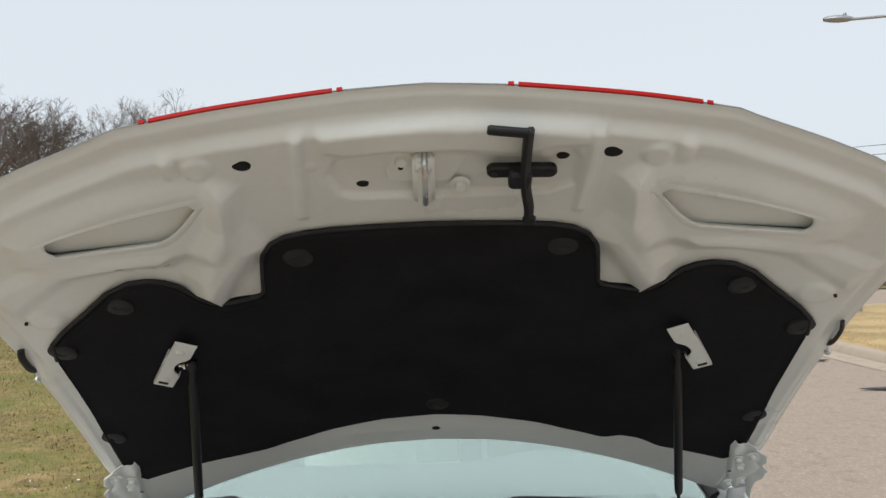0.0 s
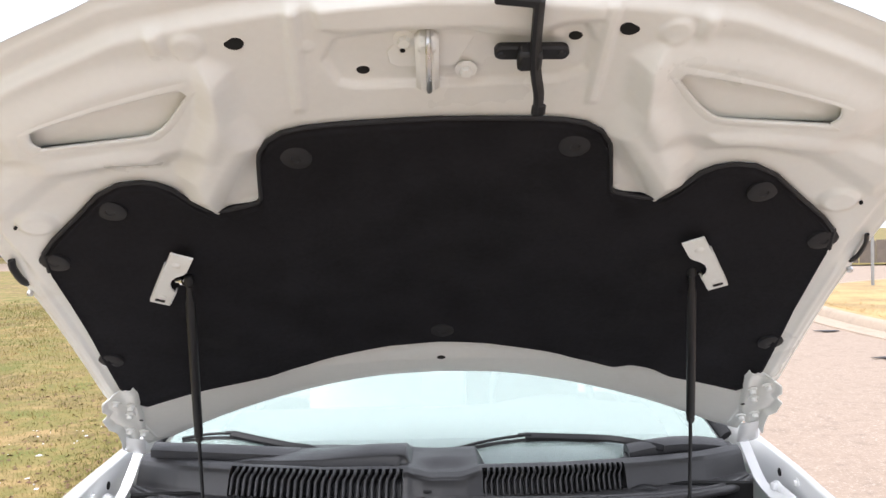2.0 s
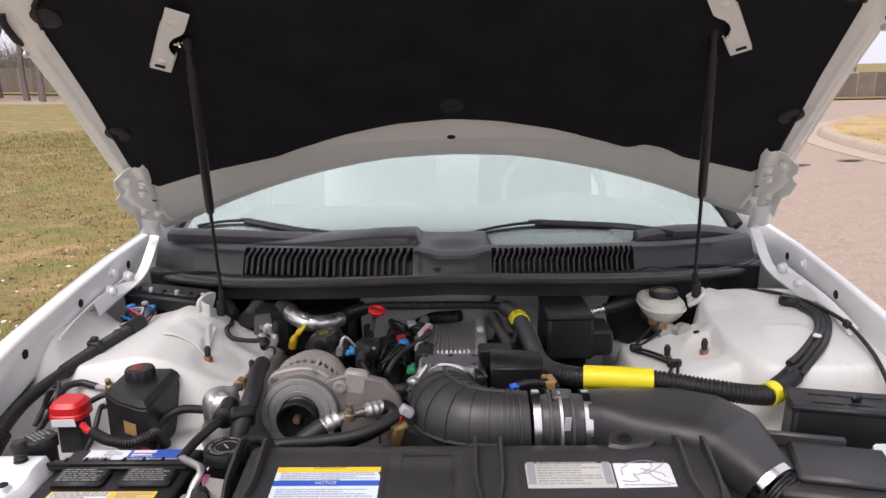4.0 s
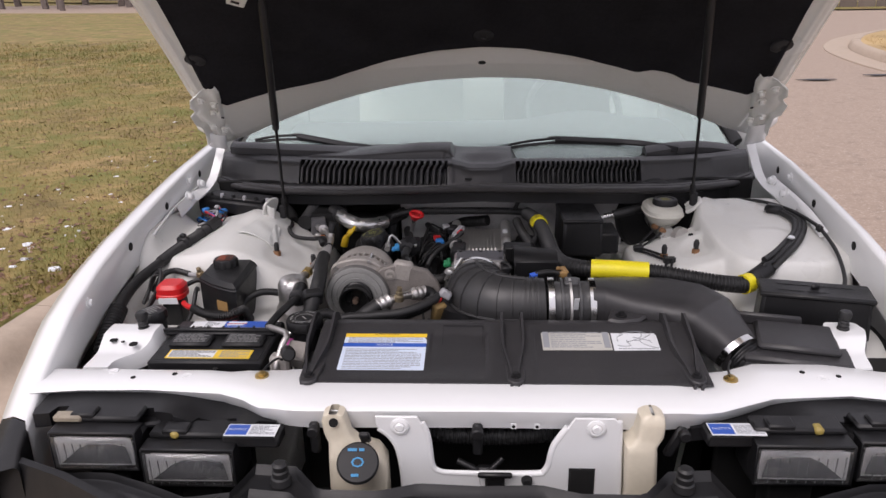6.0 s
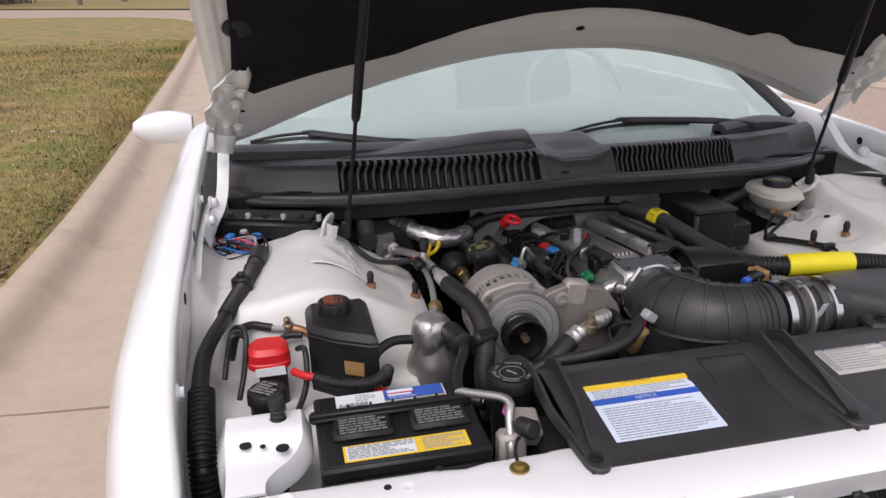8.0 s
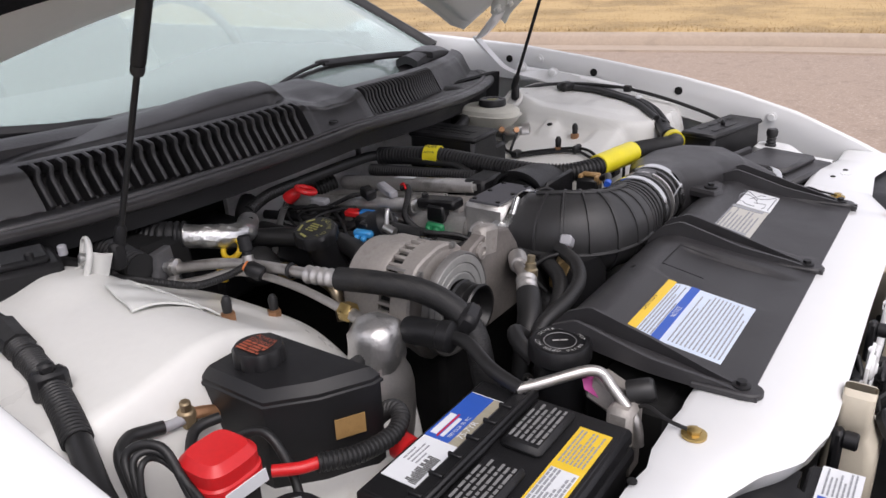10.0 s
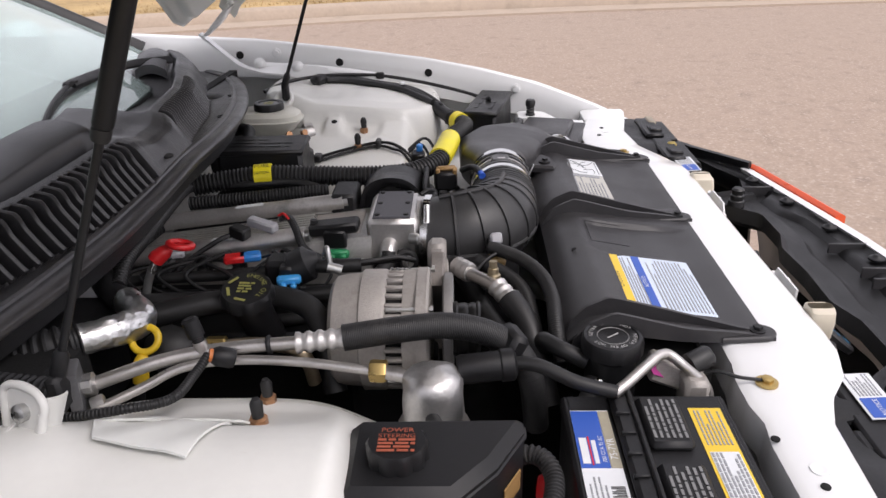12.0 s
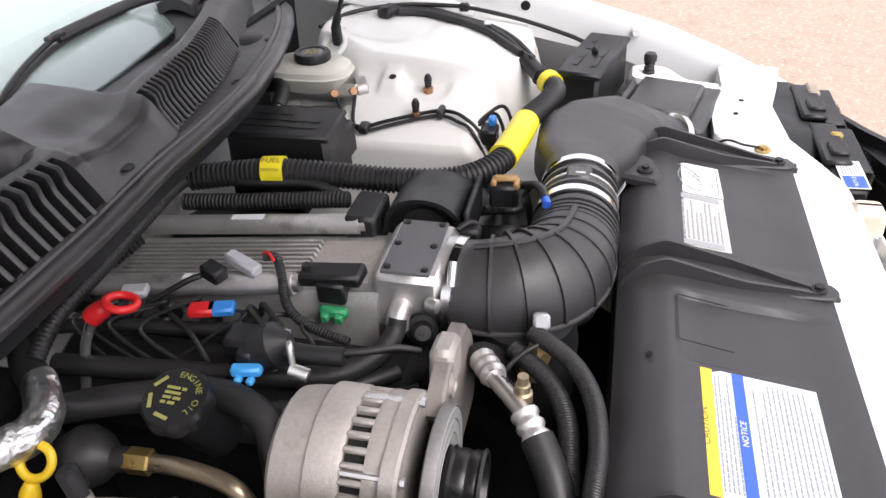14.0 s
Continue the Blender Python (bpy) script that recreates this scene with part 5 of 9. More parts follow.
part("rear_flap", Shape().grid(lambda s, t: (-0.80 + 0.42 * s, 1.13 - 0.07 * s + 0.075 * t, 0.938 - 0.004 * s + 0.010 * math.sin(math.pi * t)), 22, 8, lambda s, t: (0, 0, -0.02)), COWLMAT, cowl)


def screen(s, t, lift=0.0):
    """The raked windscreen, bowed across."""
    x = (-0.80 + 1.60 * s)
    half = 1 - 0.22 * max(t, 0)
    y = 1.10 + 0.86 * t + 0.10 * (x / 0.76) ** 2 * (1 - 0.5 * t)
    return (x * half, y + lift * 0.4, 0.925 + 0.36 * t - 0.02 * (x / 0.76) ** 2 + 0.03 * math.sin(math.pi * t) + lift)


ws = part("windscreen", Shape().grid(lambda s, t: screen(s, -0.06 + 1.06 * t), 40, 24, lambda s, t: (0, 0.003, -0.006)), SCREEN, car, "green-tinted raked windscreen with pale sky glare mixed into its glass")
ws.visible_shadow = False
part("screen_frit", Shape().grid(lambda s, t: screen(s, -0.06 + 0.085 * t, -0.010), 40, 2), DARK, car, "black edge band of the windscreen")
for side_s in (0.0, 0.955):
    part("screen_frit", Shape().grid(lambda s, t: screen(side_s + 0.045 * s, t, -0.010), 3, 20), DARK, car, "black edge band of the windscreen")
for xs, zs, ys, hubx in (((-0.75, -0.68, -0.60, -0.52, -0.43), (0.937, 0.946, 0.949, 0.945, 0.936), (1.245, 1.236, 1.222, 1.195, 1.155), -0.30),
                         ((0.04, 0.13, 0.23, 0.33, 0.44), (0.934, 0.943, 0.948, 0.946, 0.937), (1.10, 1.125, 1.143, 1.152, 1.158), 0.60)):
    wip = thing("windscreen_wiper", (xs[2], ys[2], zs[2]), "black wiper arm and blade lying on the windscreen", "wiper", "wipers")
    part("blade", Shape().tube([(x, y, z - 0.008) for x, y, z in zip(xs, ys, zs)], 0.006, n=8), RUBBER, wip)
    part("frame", Shape().tube([(x, y - 0.006, z + 0.002 + 0.006 * math.sin(math.pi * (x - xs[0]) / (xs[-1] - xs[0]))) for x, y, z in zip(xs, ys, zs)], 0.0045, n=6), PLASTIC, wip)
    part("arm", Shape().tube([(xs[2], ys[2] - 0.008, zs[2] + 0.008), (xs[4], ys[4] - 0.008, zs[4] + 0.004), ((xs[4] + hubx) / 2, 1.12, 0.938), (hubx, 1.085, 0.928)], 0.011, n=8, flat=0.5), PLASTIC, wip)
    part("pivot", Shape().box((xs[2], ys[2] - 0.006, zs[2] + 0.010), (0.04, 0.014, 0.010), 0.003), PLASTIC, wip)

# cabin seen through the glass
part("dashboard", Shape().grid(lambda s, t: (-0.68 + 1.36 * s, 1.32 + 0.42 * t, 0.90 + 0.03 * math.sin(math.pi * t) + 0.035 * math.exp(-((s - 0.78) / 0.12) ** 2) * smooth(0.2, 0.6, t)), 30, 14, lambda s, t: (0, 0, -0.15)), GREYCLOTH, car, "dark grey dashboard")
for x, m_, lab in ((-0.34, FELT, "pale beige cloth front seat"), (0.36, GREYCLOTH, "dark grey front seat")):
    seat = part("seat", Shape().grid(lambda s, t: (x + (s - 0.5) * 0.50 * (1 - 0.25 * smooth(0.75, 1, t)), 2.28 + 0.16 * t + 0.06 * (2 * s - 1) ** 2, 0.45 + 0.66 * t + 0.004 * math.sin(s * 60)), 24, 14, lambda s, t: (0, 0.10, 0.0)), m_, car, lab)
    part("cushion", Shape().box((x, 2.02, 0.44), (0.50, 0.52, 0.16), 0.05), m_, seat)
    part("headrest", Shape().box((x, 2.44, 1.16), (0.26, 0.09, 0.15), 0.035, (-10, 0, 0)), m_, seat)
part("steering_wheel", Shape().ring((0.36, 1.78, 0.92), (0, -0.9, 0.45), 0.18, 0.014), GREYCLOTH, car)
part("cabin_back", Shape().grid(lambda s, t: (-0.62 + 1.24 * s, 3.0 + 0.1 * t, 0.4 + 0.6 * t), 6, 4, lambda s, t: (0, 0.05, 0)), FELT, car, "pale rear seat back")
part("cabin_floor", Shape().box((0, 2.2, 0.32), (1.5, 2.2, 0.04), 0.01), GREYCLOTH, car)


# body shell behind the screen
def shell(s, t):
    """Roof and hatch from the screen's top to the tail, as half hoops."""
    y = 1.93 + 2.45 * t
    half = 0.61 + 0.03 * math.sin(math.pi * t) + 0.12 * smooth(0.5, 1, t)
    top = table(t, [(0, 1.285), (0.15, 1.31), (0.35, 1.30), (0.6, 1.20), (0.85, 1.03), (1, 0.98)])
    a = math.pi * (s - 0.5)
    return (half * math.sin(a) * (1 + 0.08 * math.cos(a)), y, top - 0.10 * (1 - math.cos(a)) ** 1.2)


part("roof", Shape().grid(lambda s, t: shell(s, t * 0.36), 24, 12, lambda s, t: (0, 0, -0.02)), WHITE, car, "white roof panel")
hatch = part("hatch_glass", Shape().grid(lambda s, t: shell(s, 0.365 + 0.44 * t), 24, 12, lambda s, t: (0, 0, -0.005)), GLASS, car, "tinted rear hatch glass")
hatch.visible_shadow = False
part("tail_deck", Shape().grid(lambda s, t: shell(s, 0.81 + 0.19 * t), 24, 6, lambda s, t: (0, 0, -0.02)), WHITE, car)
for sgn in (-1, 1):
    part("pillar", Shape().tube([(sgn * 0.825, 1.24, 0.915), (sgn * 0.745, 1.62, 1.115), (sgn * 0.645, 1.98, 1.285)], 0.020, n=8, flat=0.6), PLASTIC, car, "black windscreen side moulding")
    side_pane = part("side_glass", Shape().grid(lambda s, t: (sgn * (0.86 - 0.20 * t), 1.45 + 1.5 * s + 0.45 * t * (1 - s), 0.93 + 0.33 * t * (1 - 0.35 * s * s)), 12, 6, lambda s, t: (sgn * -0.005, 0, 0)), GLASS, car)
    side_pane.visible_shadow = False
    door = part("door", Shape().grid(lambda s, t: (sgn * (0.945 - 0.075 * smooth(0.75, 1, t) + 0.01 * math.sin(math.pi * t)), 1.505 + 1.25 * s, 0.30 + 0.645 * t), 12, 12, lambda s, t: (sgn * -0.03, 0, 0)), WHITE, car, "white car door")
    part("handle", Shape().box((sgn * 0.955, 2.6, 0.80), (0.02, 0.16, 0.03), 0.008), PLASTIC, door)
    part("rear_quarter", Shape().grid(lambda s, t: (sgn * (0.945 - 0.10 * smooth(0.7, 1, t) - 0.08 * smooth(0.6, 1, s)), 2.76 + 1.65 * s, 0.36 + 0.60 * t), 16, 12, lambda s, t: (sgn * -0.03, 0, 0)), WHITE, car, "white rear quarter panel")
    part("sill", Shape().box((sgn * 0.90, 2.0, 0.27), (0.08, 2.4, 0.14), 0.02), WHITE, car)
    mir = part("wing_mirror", Shape().grid(lambda s, t: (sgn * (0.93 + 0.17 * s), 1.66 + 0.05 * math.cos(t * 6.283) * math.sin(math.pi * min(1, 0.12 + s * 0.85)) ** 0.5, 0.915 + 0.05 * math.sin(t * 6.283) * math.sin(math.pi * min(1, 0.15 + s * 0.8)) ** 0.5), 14, 16), WHITE, car, "white wing mirror housing")
    part("mirror_glass", Shape().box((sgn * 1.02, 1.71, 0.915), (0.12, 0.004, 0.07), 0.002), CHROME, mir)
    for y in (0.42, 2.98):
        wh = part("wheel", Shape().lathe([(0.20, -0.11), (0.32, -0.11), (0.335, -0.08), (0.335, 0.08), (0.32, 0.11), (0.22, 0.11)], (sgn * 0.80, y, 0.335), (1, 0, 0), 32), TYRE, car, "black tyre")
        part("rim", Shape().lathe([(0.215, -0.09), (0.215, 0.09), (0.18, 0.08), (0.05, 0.05)], (sgn * 0.81, y, 0.335), (sgn, 0, 0), 32), ALLOY, wh)
part("tail", Shape().grid(lambda s, t: (-0.84 + 1.68 * s, 4.42 - 0.05 * (2 * s - 1) ** 2 - 0.04 * t, 0.32 + 0.68 * t), 16, 8, lambda s, t: (0, -0.05, 0)), WHITE, car, "white rear bumper")
part("underbody", Shape().box((0, 2.0, 0.24), (1.5, 4.4, 0.06), 0.02), DARK, car)

# ---- gas struts ----
for sgn, low, mid in ((-1, (-0.549, 0.798, 0.851), (-0.529, 0.713, 1.084)), (1, (0.577, 0.814, 0.878), (0.553, 0.728, 1.102))):
    low, tip = Vector(low), Vector(mid)
    d = (tip - low).normalized()
    top = low + d * ((1.432 - low.z) / d.z)
    st = thing("gas_strut", low, "black gas strut propping up the hood", "gas strut", "hood struts")
    part("rod", Shape().tube([low, tip], 0.0042, n=10), PLASTIC, st, "thin dark strut rod")
    part("cylinder", Shape().lathe([(0.008, 0), (0.0096, 0.004), (0.0096, (top - tip).length - 0.05), (0.007, (top - tip).length - 0.04), (0.006, (top - tip).length)], tip, d, 16), PLASTIC, st)
    part("collar", Shape().lathe([(0.0075, -0.012), (0.009, -0.008), (0.009, 0.0)], tip, d, 14), RUBBER, st)
    part("end_socket", Shape().lathe([(0.006, -0.014), (0.0095, -0.010), (0.0095, 0.008), (0.006, 0.012)], top, d, 14), PLASTIC, st)
    part("ball_joint", Shape().lathe([(0.005, 0.0), (0.005, 0.010), (0.010, 0.011), (0.010, 0.017), (0.005, 0.018), (0.005, 0.03)], top, (sgn, 0.3, 0), 14), CHROME, st, "shiny ball stud")
    part("lower_joint", Shape().lathe([(0.006, -0.02), (0.008, -0.014), (0.008, 0.014), (0.005, 0.02)], low, d, 12), PLASTIC, st)
    part("foot", Shape().box((low.x + 0.006 * sgn, low.y + 0.004, low.z - 0.026), (0.020, 0.016, 0.04), 0.004), PLASTIC, st)

# ---- nose: header panel, bumper, lamps, latch supports ----
TANKDIM = mat("grimy_tan_plastic", (0.30, 0.26, 0.20), 0.6, var=0.2, scale=30)
BRASSY = mat("aged_yellow_plastic", (0.32, 0.24, 0.06), 0.5, var=0.2, scale=30)
REFLECTOR = mat("dusty_silver_reflector", (0.78, 0.77, 0.75), 0.4, metal=0.25, var=0.1, scale=20)
INNERNOSE = [(0, -0.185), (0.10, -0.18), (0.16, -0.20), (0.26, -0.20), (0.31, -0.14), (0.38, -0.135), (0.40, -0.21), (0.47, -0.225), (0.55, -0.19), (0.62, -0.165), (0.74, -0.145), (0.885, -0.095)]


def header(s, t):
    x = -0.862 + 1.724 * s
    a, b = table(abs(x), INNERNOSE), nose(x) + 0.012
    y = a + (b - a) * t
    lip = 0.012 * (1 - smooth(0.0, 0.10, t)) + 0.008 * smooth(0.86, 0.92, t) - 0.012 * smooth(0.3, 0.36, t) * (1 - smooth(0.62, 0.7, t)) * (1 - smooth(0.5, 0.6, abs(x)))
    return (x, y, 0.652 + lip - 0.034 * smooth(0.6, 0.85, abs(x)))


hp = part("header_panel", Shape().grid(header, 150, 24, lambda s, t: (0, 0.0, -0.03)), PLASTIC, car, "black plastic nose header panel with bolts", sharp=35)
for sgn in (-1, 1):
    for x in (0.06, 0.20, 0.34, 0.47):
        y = nose(x) + 0.045
        part("push_clip", Shape().lathe([(0.014, 0), (0.014, 0.004), (0.009, 0.006), (0.005, 0.010), (0.003, 0.010)], (sgn * x, y, 0.657)), PLASTIC, hp)
    part("nut_post", Shape().lathe([(0.018, 0), (0.016, 0.012), (0.013, 0.014), (0.014, 0.024), (0.011, 0.026), (0.013, 0.036), (0.009, 0.040), (0.006, 0.040)], (sgn * 0.328, -0.172, 0.655)), RUBBER, hp, "black threaded adjuster post")
    for x in (0.02, 0.12, 0.42):
        part("rib", Shape().box((sgn * x, nose(x) + 0.06, 0.652), (0.005, 0.07, 0.02), 0.001), SHROUD, hp)
    part("flank", Shape().grid(lambda s, t: (sgn * (0.545 + 0.305 * s), nose(0.545 + 0.305 * s) - 0.03 * math.sin(math.pi * t * 0.6) + 0.006, 0.678 - 0.016 * s - 0.34 * t), 20, 14, lambda s, t: (-sgn * 0.01, 0.01, 0)), PLASTIC, car, "black lower corner of the nose")
bump = part("bumper", Shape().grid(lambda s, t: (lambda x: (x, nose(x) - 0.09 * math.sin(math.pi * 0.62 * t) + 0.01, 0.662 - 0.40 * t))(-0.545 + 1.09 * s), 60, 16, lambda s, t: (0, 0.02, 0)), WHITE, car, "white front bumper cover")
for sgn in (-1, 1):
    part("red_edge", Shape().grid(lambda s, t: (sgn * (0.24 + 0.31 * s), nose(0.24 + 0.31 * s) - 0.012 + 0.02 * t, 0.664 + 0.006 * math.sin(math.pi * t)), 20, 4, lambda s, t: (0, 0, -0.022)), ORANGE, bump, "orange-red painted edge of the bumper")


def headlamp(x0, x1, z0, z1, y, outer):
    lamp_ = thing("headlamp", ((x0 + x1) / 2, y, z0), "rectangular sealed headlamp with dusty fluted lens", "headlamp", "headlamps")
    cx, cz, w, h = (x0 + x1) / 2, (z0 + z1) / 2, x1 - x0, z1 - z0
    part("lens", Shape().grid(lambda s, t: (x0 + w * s, y - 0.010 * math.sin(math.pi * s) ** 0.4 * math.sin(math.pi * t) ** 0.4, z0 + h * t), 20, 12, lambda s, t: (0, 0.004, 0)), LENS, lamp_, "clear fluted glass lens")
    part("reflector", Shape().grid(lambda s, t: (x0 + 0.004 + (w - 0.008) * s, y + 0.006 + 0.016 * math.sin(math.pi * s) * math.sin(math.pi * t), z0 + 0.004 + (h - 0.008) * t), 20, 12), REFLECTOR, lamp_, "dull silver reflector bowl")
    # Dark flat patch behind the glass paints the shaded part of the lamp.
    shade = [(-0.42, -0.36), (0.44, -0.36), (0.40, 0.20), (0.22, 0.27), (-0.05, 0.25), (-0.18, 0.12), (-0.30, -0.12)]
    part("facet", Shape().prism([(cx + w * p * (1 if cx < 0 else -1), cz + h * q) for p, q in shade][::1 if cx < 0 else -1], 0.001, on_axes((0, y + 0.004, 0), (1, 0, 0), (0, -1, 0))), LENSSHADE, lamp_, "dark grey patch painted as shade behind the lens")
    for k in range(9):
        part("flute", Shape().box((cx + w * (k - 4) / 10, y - 0.0095 if 0 < k < 8 else y - 0.008, cz), (0.002, 0.0016, h * 0.8), 0.0006), LENS, lamp_)
    part("bezel", Shape().box((cx, y + 0.020, z1 + 0.005), (w + 0.010, 0.036, 0.007), 0.002).box((cx, y + 0.016, z0 - 0.004), (w + 0.010, 0.03, 0.006), 0.002)
         .box((x0 - 0.003, y + 0.016, cz), (0.004, 0.03, h + 0.012), 0.001).box((x1 + 0.003, y + 0.016, cz), (0.004, 0.03, h + 0.012), 0.001), PLASTIC, lamp_)
    part("housing", Shape().box((cx, y + 0.06, cz - 0.01), (w + 0.01, 0.07, h + 0.01), 0.006), PLASTIC, lamp_)
    part("carrier", Shape().box((cx, y + 0.055, z1 + 0.014), (w, 0.045, 0.012), 0.004).box((cx - w * 0.2, y + 0.048, z1 + 0.020), (w * 0.3, 0.03, 0.012), 0.003), PLASTIC, lamp_)
    part("adjuster", Shape().box((cx + (math.copysign(0.055, cx) if outer else math.copysign(0.03, cx)), y + 0.040, z1 + 0.016), (0.052 if outer else 0.016, 0.022, 0.014), 0.004), TANKDIM if outer else BRASSY, lamp_, "worn plastic aiming block")
    # Near-black block added below the lamp as deep shade.
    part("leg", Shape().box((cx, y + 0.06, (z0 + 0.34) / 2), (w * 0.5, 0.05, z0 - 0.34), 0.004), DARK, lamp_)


for sgn in (-1, 1):
    a = sorted((sgn * 0.742, sgn * 0.598)) if sgn < 0 else (0.628, 0.775)
    headlamp(a[0], a[1], 0.641, 0.703, -0.122, True)
    a = sorted((sgn * 0.580, sgn * 0.426)) if sgn < 0 else (0.458, 0.608)
    headlamp(a[0], a[1], 0.616 if sgn < 0 else 0.638, 0.677 if sgn < 0 else 0.700, -0.130, False)
    cov = thing("lamp_cover", (sgn * 0.58, -0.06, 0.66), "black plastic cover panel above the headlamps", "cover panel", "lamp covers")
    rag = random.Random(41 + sgn)
    steps = [rag.uniform(-0.012, 0.012) for _ in range(13)]

    def sheet(s, t):
        jag = steps[int(s * 12)] * smooth(0.3, 0.6, t)
        return (sgn * (0.365 + 0.445 * s), 0.02 - 0.075 * min(t / 0.7, 1) - jag, 0.694 + 0.020 * smooth(0.2, 0.5, s) + 0.004 * math.sin(17 * s) * t - 0.026 * smooth(0.7, 1.0, t))
    part("panel", Shape().grid(sheet, 72, 10, lambda s, t: (0, 0.003, -0.003)), PLASTIC, cov, "black ragged rubber sheet", sharp=35)
    part("tab", Shape().box((sgn * 0.62, -0.055, 0.69), (0.10, 0.03, 0.012), 0.004, (0, 6 * sgn, 0)), PLASTIC, cov)
    part("tab", Shape().box((sgn * 0.47, -0.06, 0.682), (0.04, 0.04, 0.02), 0.005, (10, 0, 0)), PLASTIC, cov)
    # Backing added behind the cover, coloured as shade.
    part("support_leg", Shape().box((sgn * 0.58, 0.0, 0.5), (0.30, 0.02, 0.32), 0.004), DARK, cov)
    x, zl = (-0.397, 0.700) if sgn < 0 else (0.430, 0.713)
    nm = on_axes((x, -0.090, zl), (1, 0, 0), (0, 0.05, 1))
    part("mount", Shape().box((x, -0.082, zl - 0.015), (0.10, 0.046, 0.024), 0.004, (-3, 0, 0)), PLASTIC, cov)
    lab = part("notice_label", Shape().prism([(-0.045, -0.019), (0.045, -0.019), (0.045, 0.019), (-0.045, 0.019)], 0.0012, nm), PAPER, cov, "white label with a blue notice field")
    part("blue_field", Shape().prism([(-0.043, -0.016), (-0.006, -0.016), (-0.006, 0.016), (-0.043, 0.016)], 0.0006, nm @ Matrix.Translation((0, 0, 0.0012))), LNAVY, lab)
    lettering("NOTICE", 0.0085, nm @ Matrix.Translation((-0.0245, 0, 0.0022)), PAPER, lab)
    part("print", bars(Shape(), nm @ Matrix.Translation((0.02, 0, 0.001)), 7, 0.044, 0.0042, 0.0018, 5), LGREY, lab)

# latch supports below the radiator support
legL = [(-0.180, 0.729), (-0.108, 0.729), (-0.100, 0.715), (-0.092, 0.695), (-0.088, 0.665), (-0.086, 0.640), (-0.082, 0.624), (-0.072, 0.616), (-0.055, 0.613), (0.0, 0.612), (0.0, 0.572), (-0.135, 0.572), (-0.136, 0.610), (-0.140, 0.645), (-0.147, 0.672), (-0.160, 0.692), (-0.175, 0.704), (-0.180, 0.712)]
legR = [(0.162, 0.729), (0.228, 0.729), (0.236, 0.722), (0.238, 0.70), (0.243, 0.572), (0.200, 0.572), (0.200, 0.628), (0.155, 0.628), (0.155, 0.572), (0.0, 0.572), (0.0, 0.612), (0.098, 0.614), (0.112, 0.620), (0.119, 0.634), (0.122, 0.652), (0.127, 0.672), (0.138, 0.692), (0.150, 0.710)]
xz = on_axes((0, -0.083, 0), (1, 0, 0), (0, -1, 0))
ls = part("latch_support", Shape().prism(legL, 0.004, xz, 0.0015), WHITE, car, "white pressed hood latch support leg")
ls2 = part("latch_support", Shape().prism(legR, 0.004, xz, 0.0015), WHITE, car, "white pressed hood latch support leg")
for own, edges in ((ls, (legL[2:10], legL[11:17])), (ls2, (legR[10:], legR[2:5]))):
    for edge in edges:
        part("folded_flange", Shape().tube([(x, -0.083, z) for x, z in edge], 0.006, n=10, flat=0.8), WHITE, own)
# Near-black box stands for the shade in the leg's square cut-out.
part("slot_guide", Shape().box((0.178, -0.078, 0.60), (0.045, 0.02, 0.056), 0.003), DARK, ls2)
for x, own in ((-0.138, ls), (0.198, ls2)):
    part("bolt", Shape().lathe([(0.016, 0), (0.016, 0.003), (0.011, 0.005), (0.009, 0.004), (0.006, 0.007)], (x, -0.087, 0.710), (0, -1, 0), 22), WHITE, own)
part("latch", Shape().box((0.01, -0.065, 0.585), (0.035, 0.02, 0.06), 0.006).tube([(-0.04, -0.06, 0.622), (-0.01, -0.07, 0.612), (0.0, -0.07, 0.60)], 0.006).tube([(0.04, -0.06, 0.628), (0.02, -0.07, 0.612), (0.01, -0.07, 0.60)], 0.005)
     .lathe([(0.014, 0), (0.012, 0.01), (0.008, 0.014)], (0.055, -0.06, 0.585), (0, -1, 0)), PLASTIC, car, "black hood latch mechanism")
part("catch", Shape().box((0.026, -0.094, 0.606), (0.034, 0.014, 0.030), 0.005).box((0.026, -0.098, 0.620), (0.060, 0.010, 0.010), 0.003).lathe([(0.010, 0), (0.009, 0.010), (0.006, 0.014)], (0.082, -0.088, 0.604), (0, -1, 0.2), 14), PLASTIC, car, "black latch catch before the cross member")
for x in (-0.29, -0.004, 0.335):
    part("seal_clip", Shape().box((x, -0.075, 0.678), (0.018, 0.012, 0.062), 0.004, (0, 0, 0) if x < 0.3 else (0, 24, 0)).lathe([(0.010, 0), (0.010, 0.012), (0.008, 0.014)], (x + (0.012 if x > 0.3 else 0), -0.081, 0.698), (0, -1, 0)), PLASTIC, car)
for x in (0.058, 0.098):
    part("square_hole", Shape().box((x, -0.0795, 0.708), (0.010, 0.002, 0.010), 0.0002), WHITE, car)
    part("opening", Shape().lathe([(0.003, 0), (0.003, 0.001)], (x, -0.0806, 0.708), (0, -1, 0), 8), DARK, car)
solid("corrugated_hose", Shape().tube([(-0.16, -0.005, 0.66), (-0.05, -0.02, 0.652), (0.06, -0.022, 0.652), (0.17, -0.01, 0.655), (0.3, 0.0, 0.64)], 0.019, n=14, wave=(0.007, 0.0025)), RUBBER, "black corrugated hose behind the latch supports", "hose")

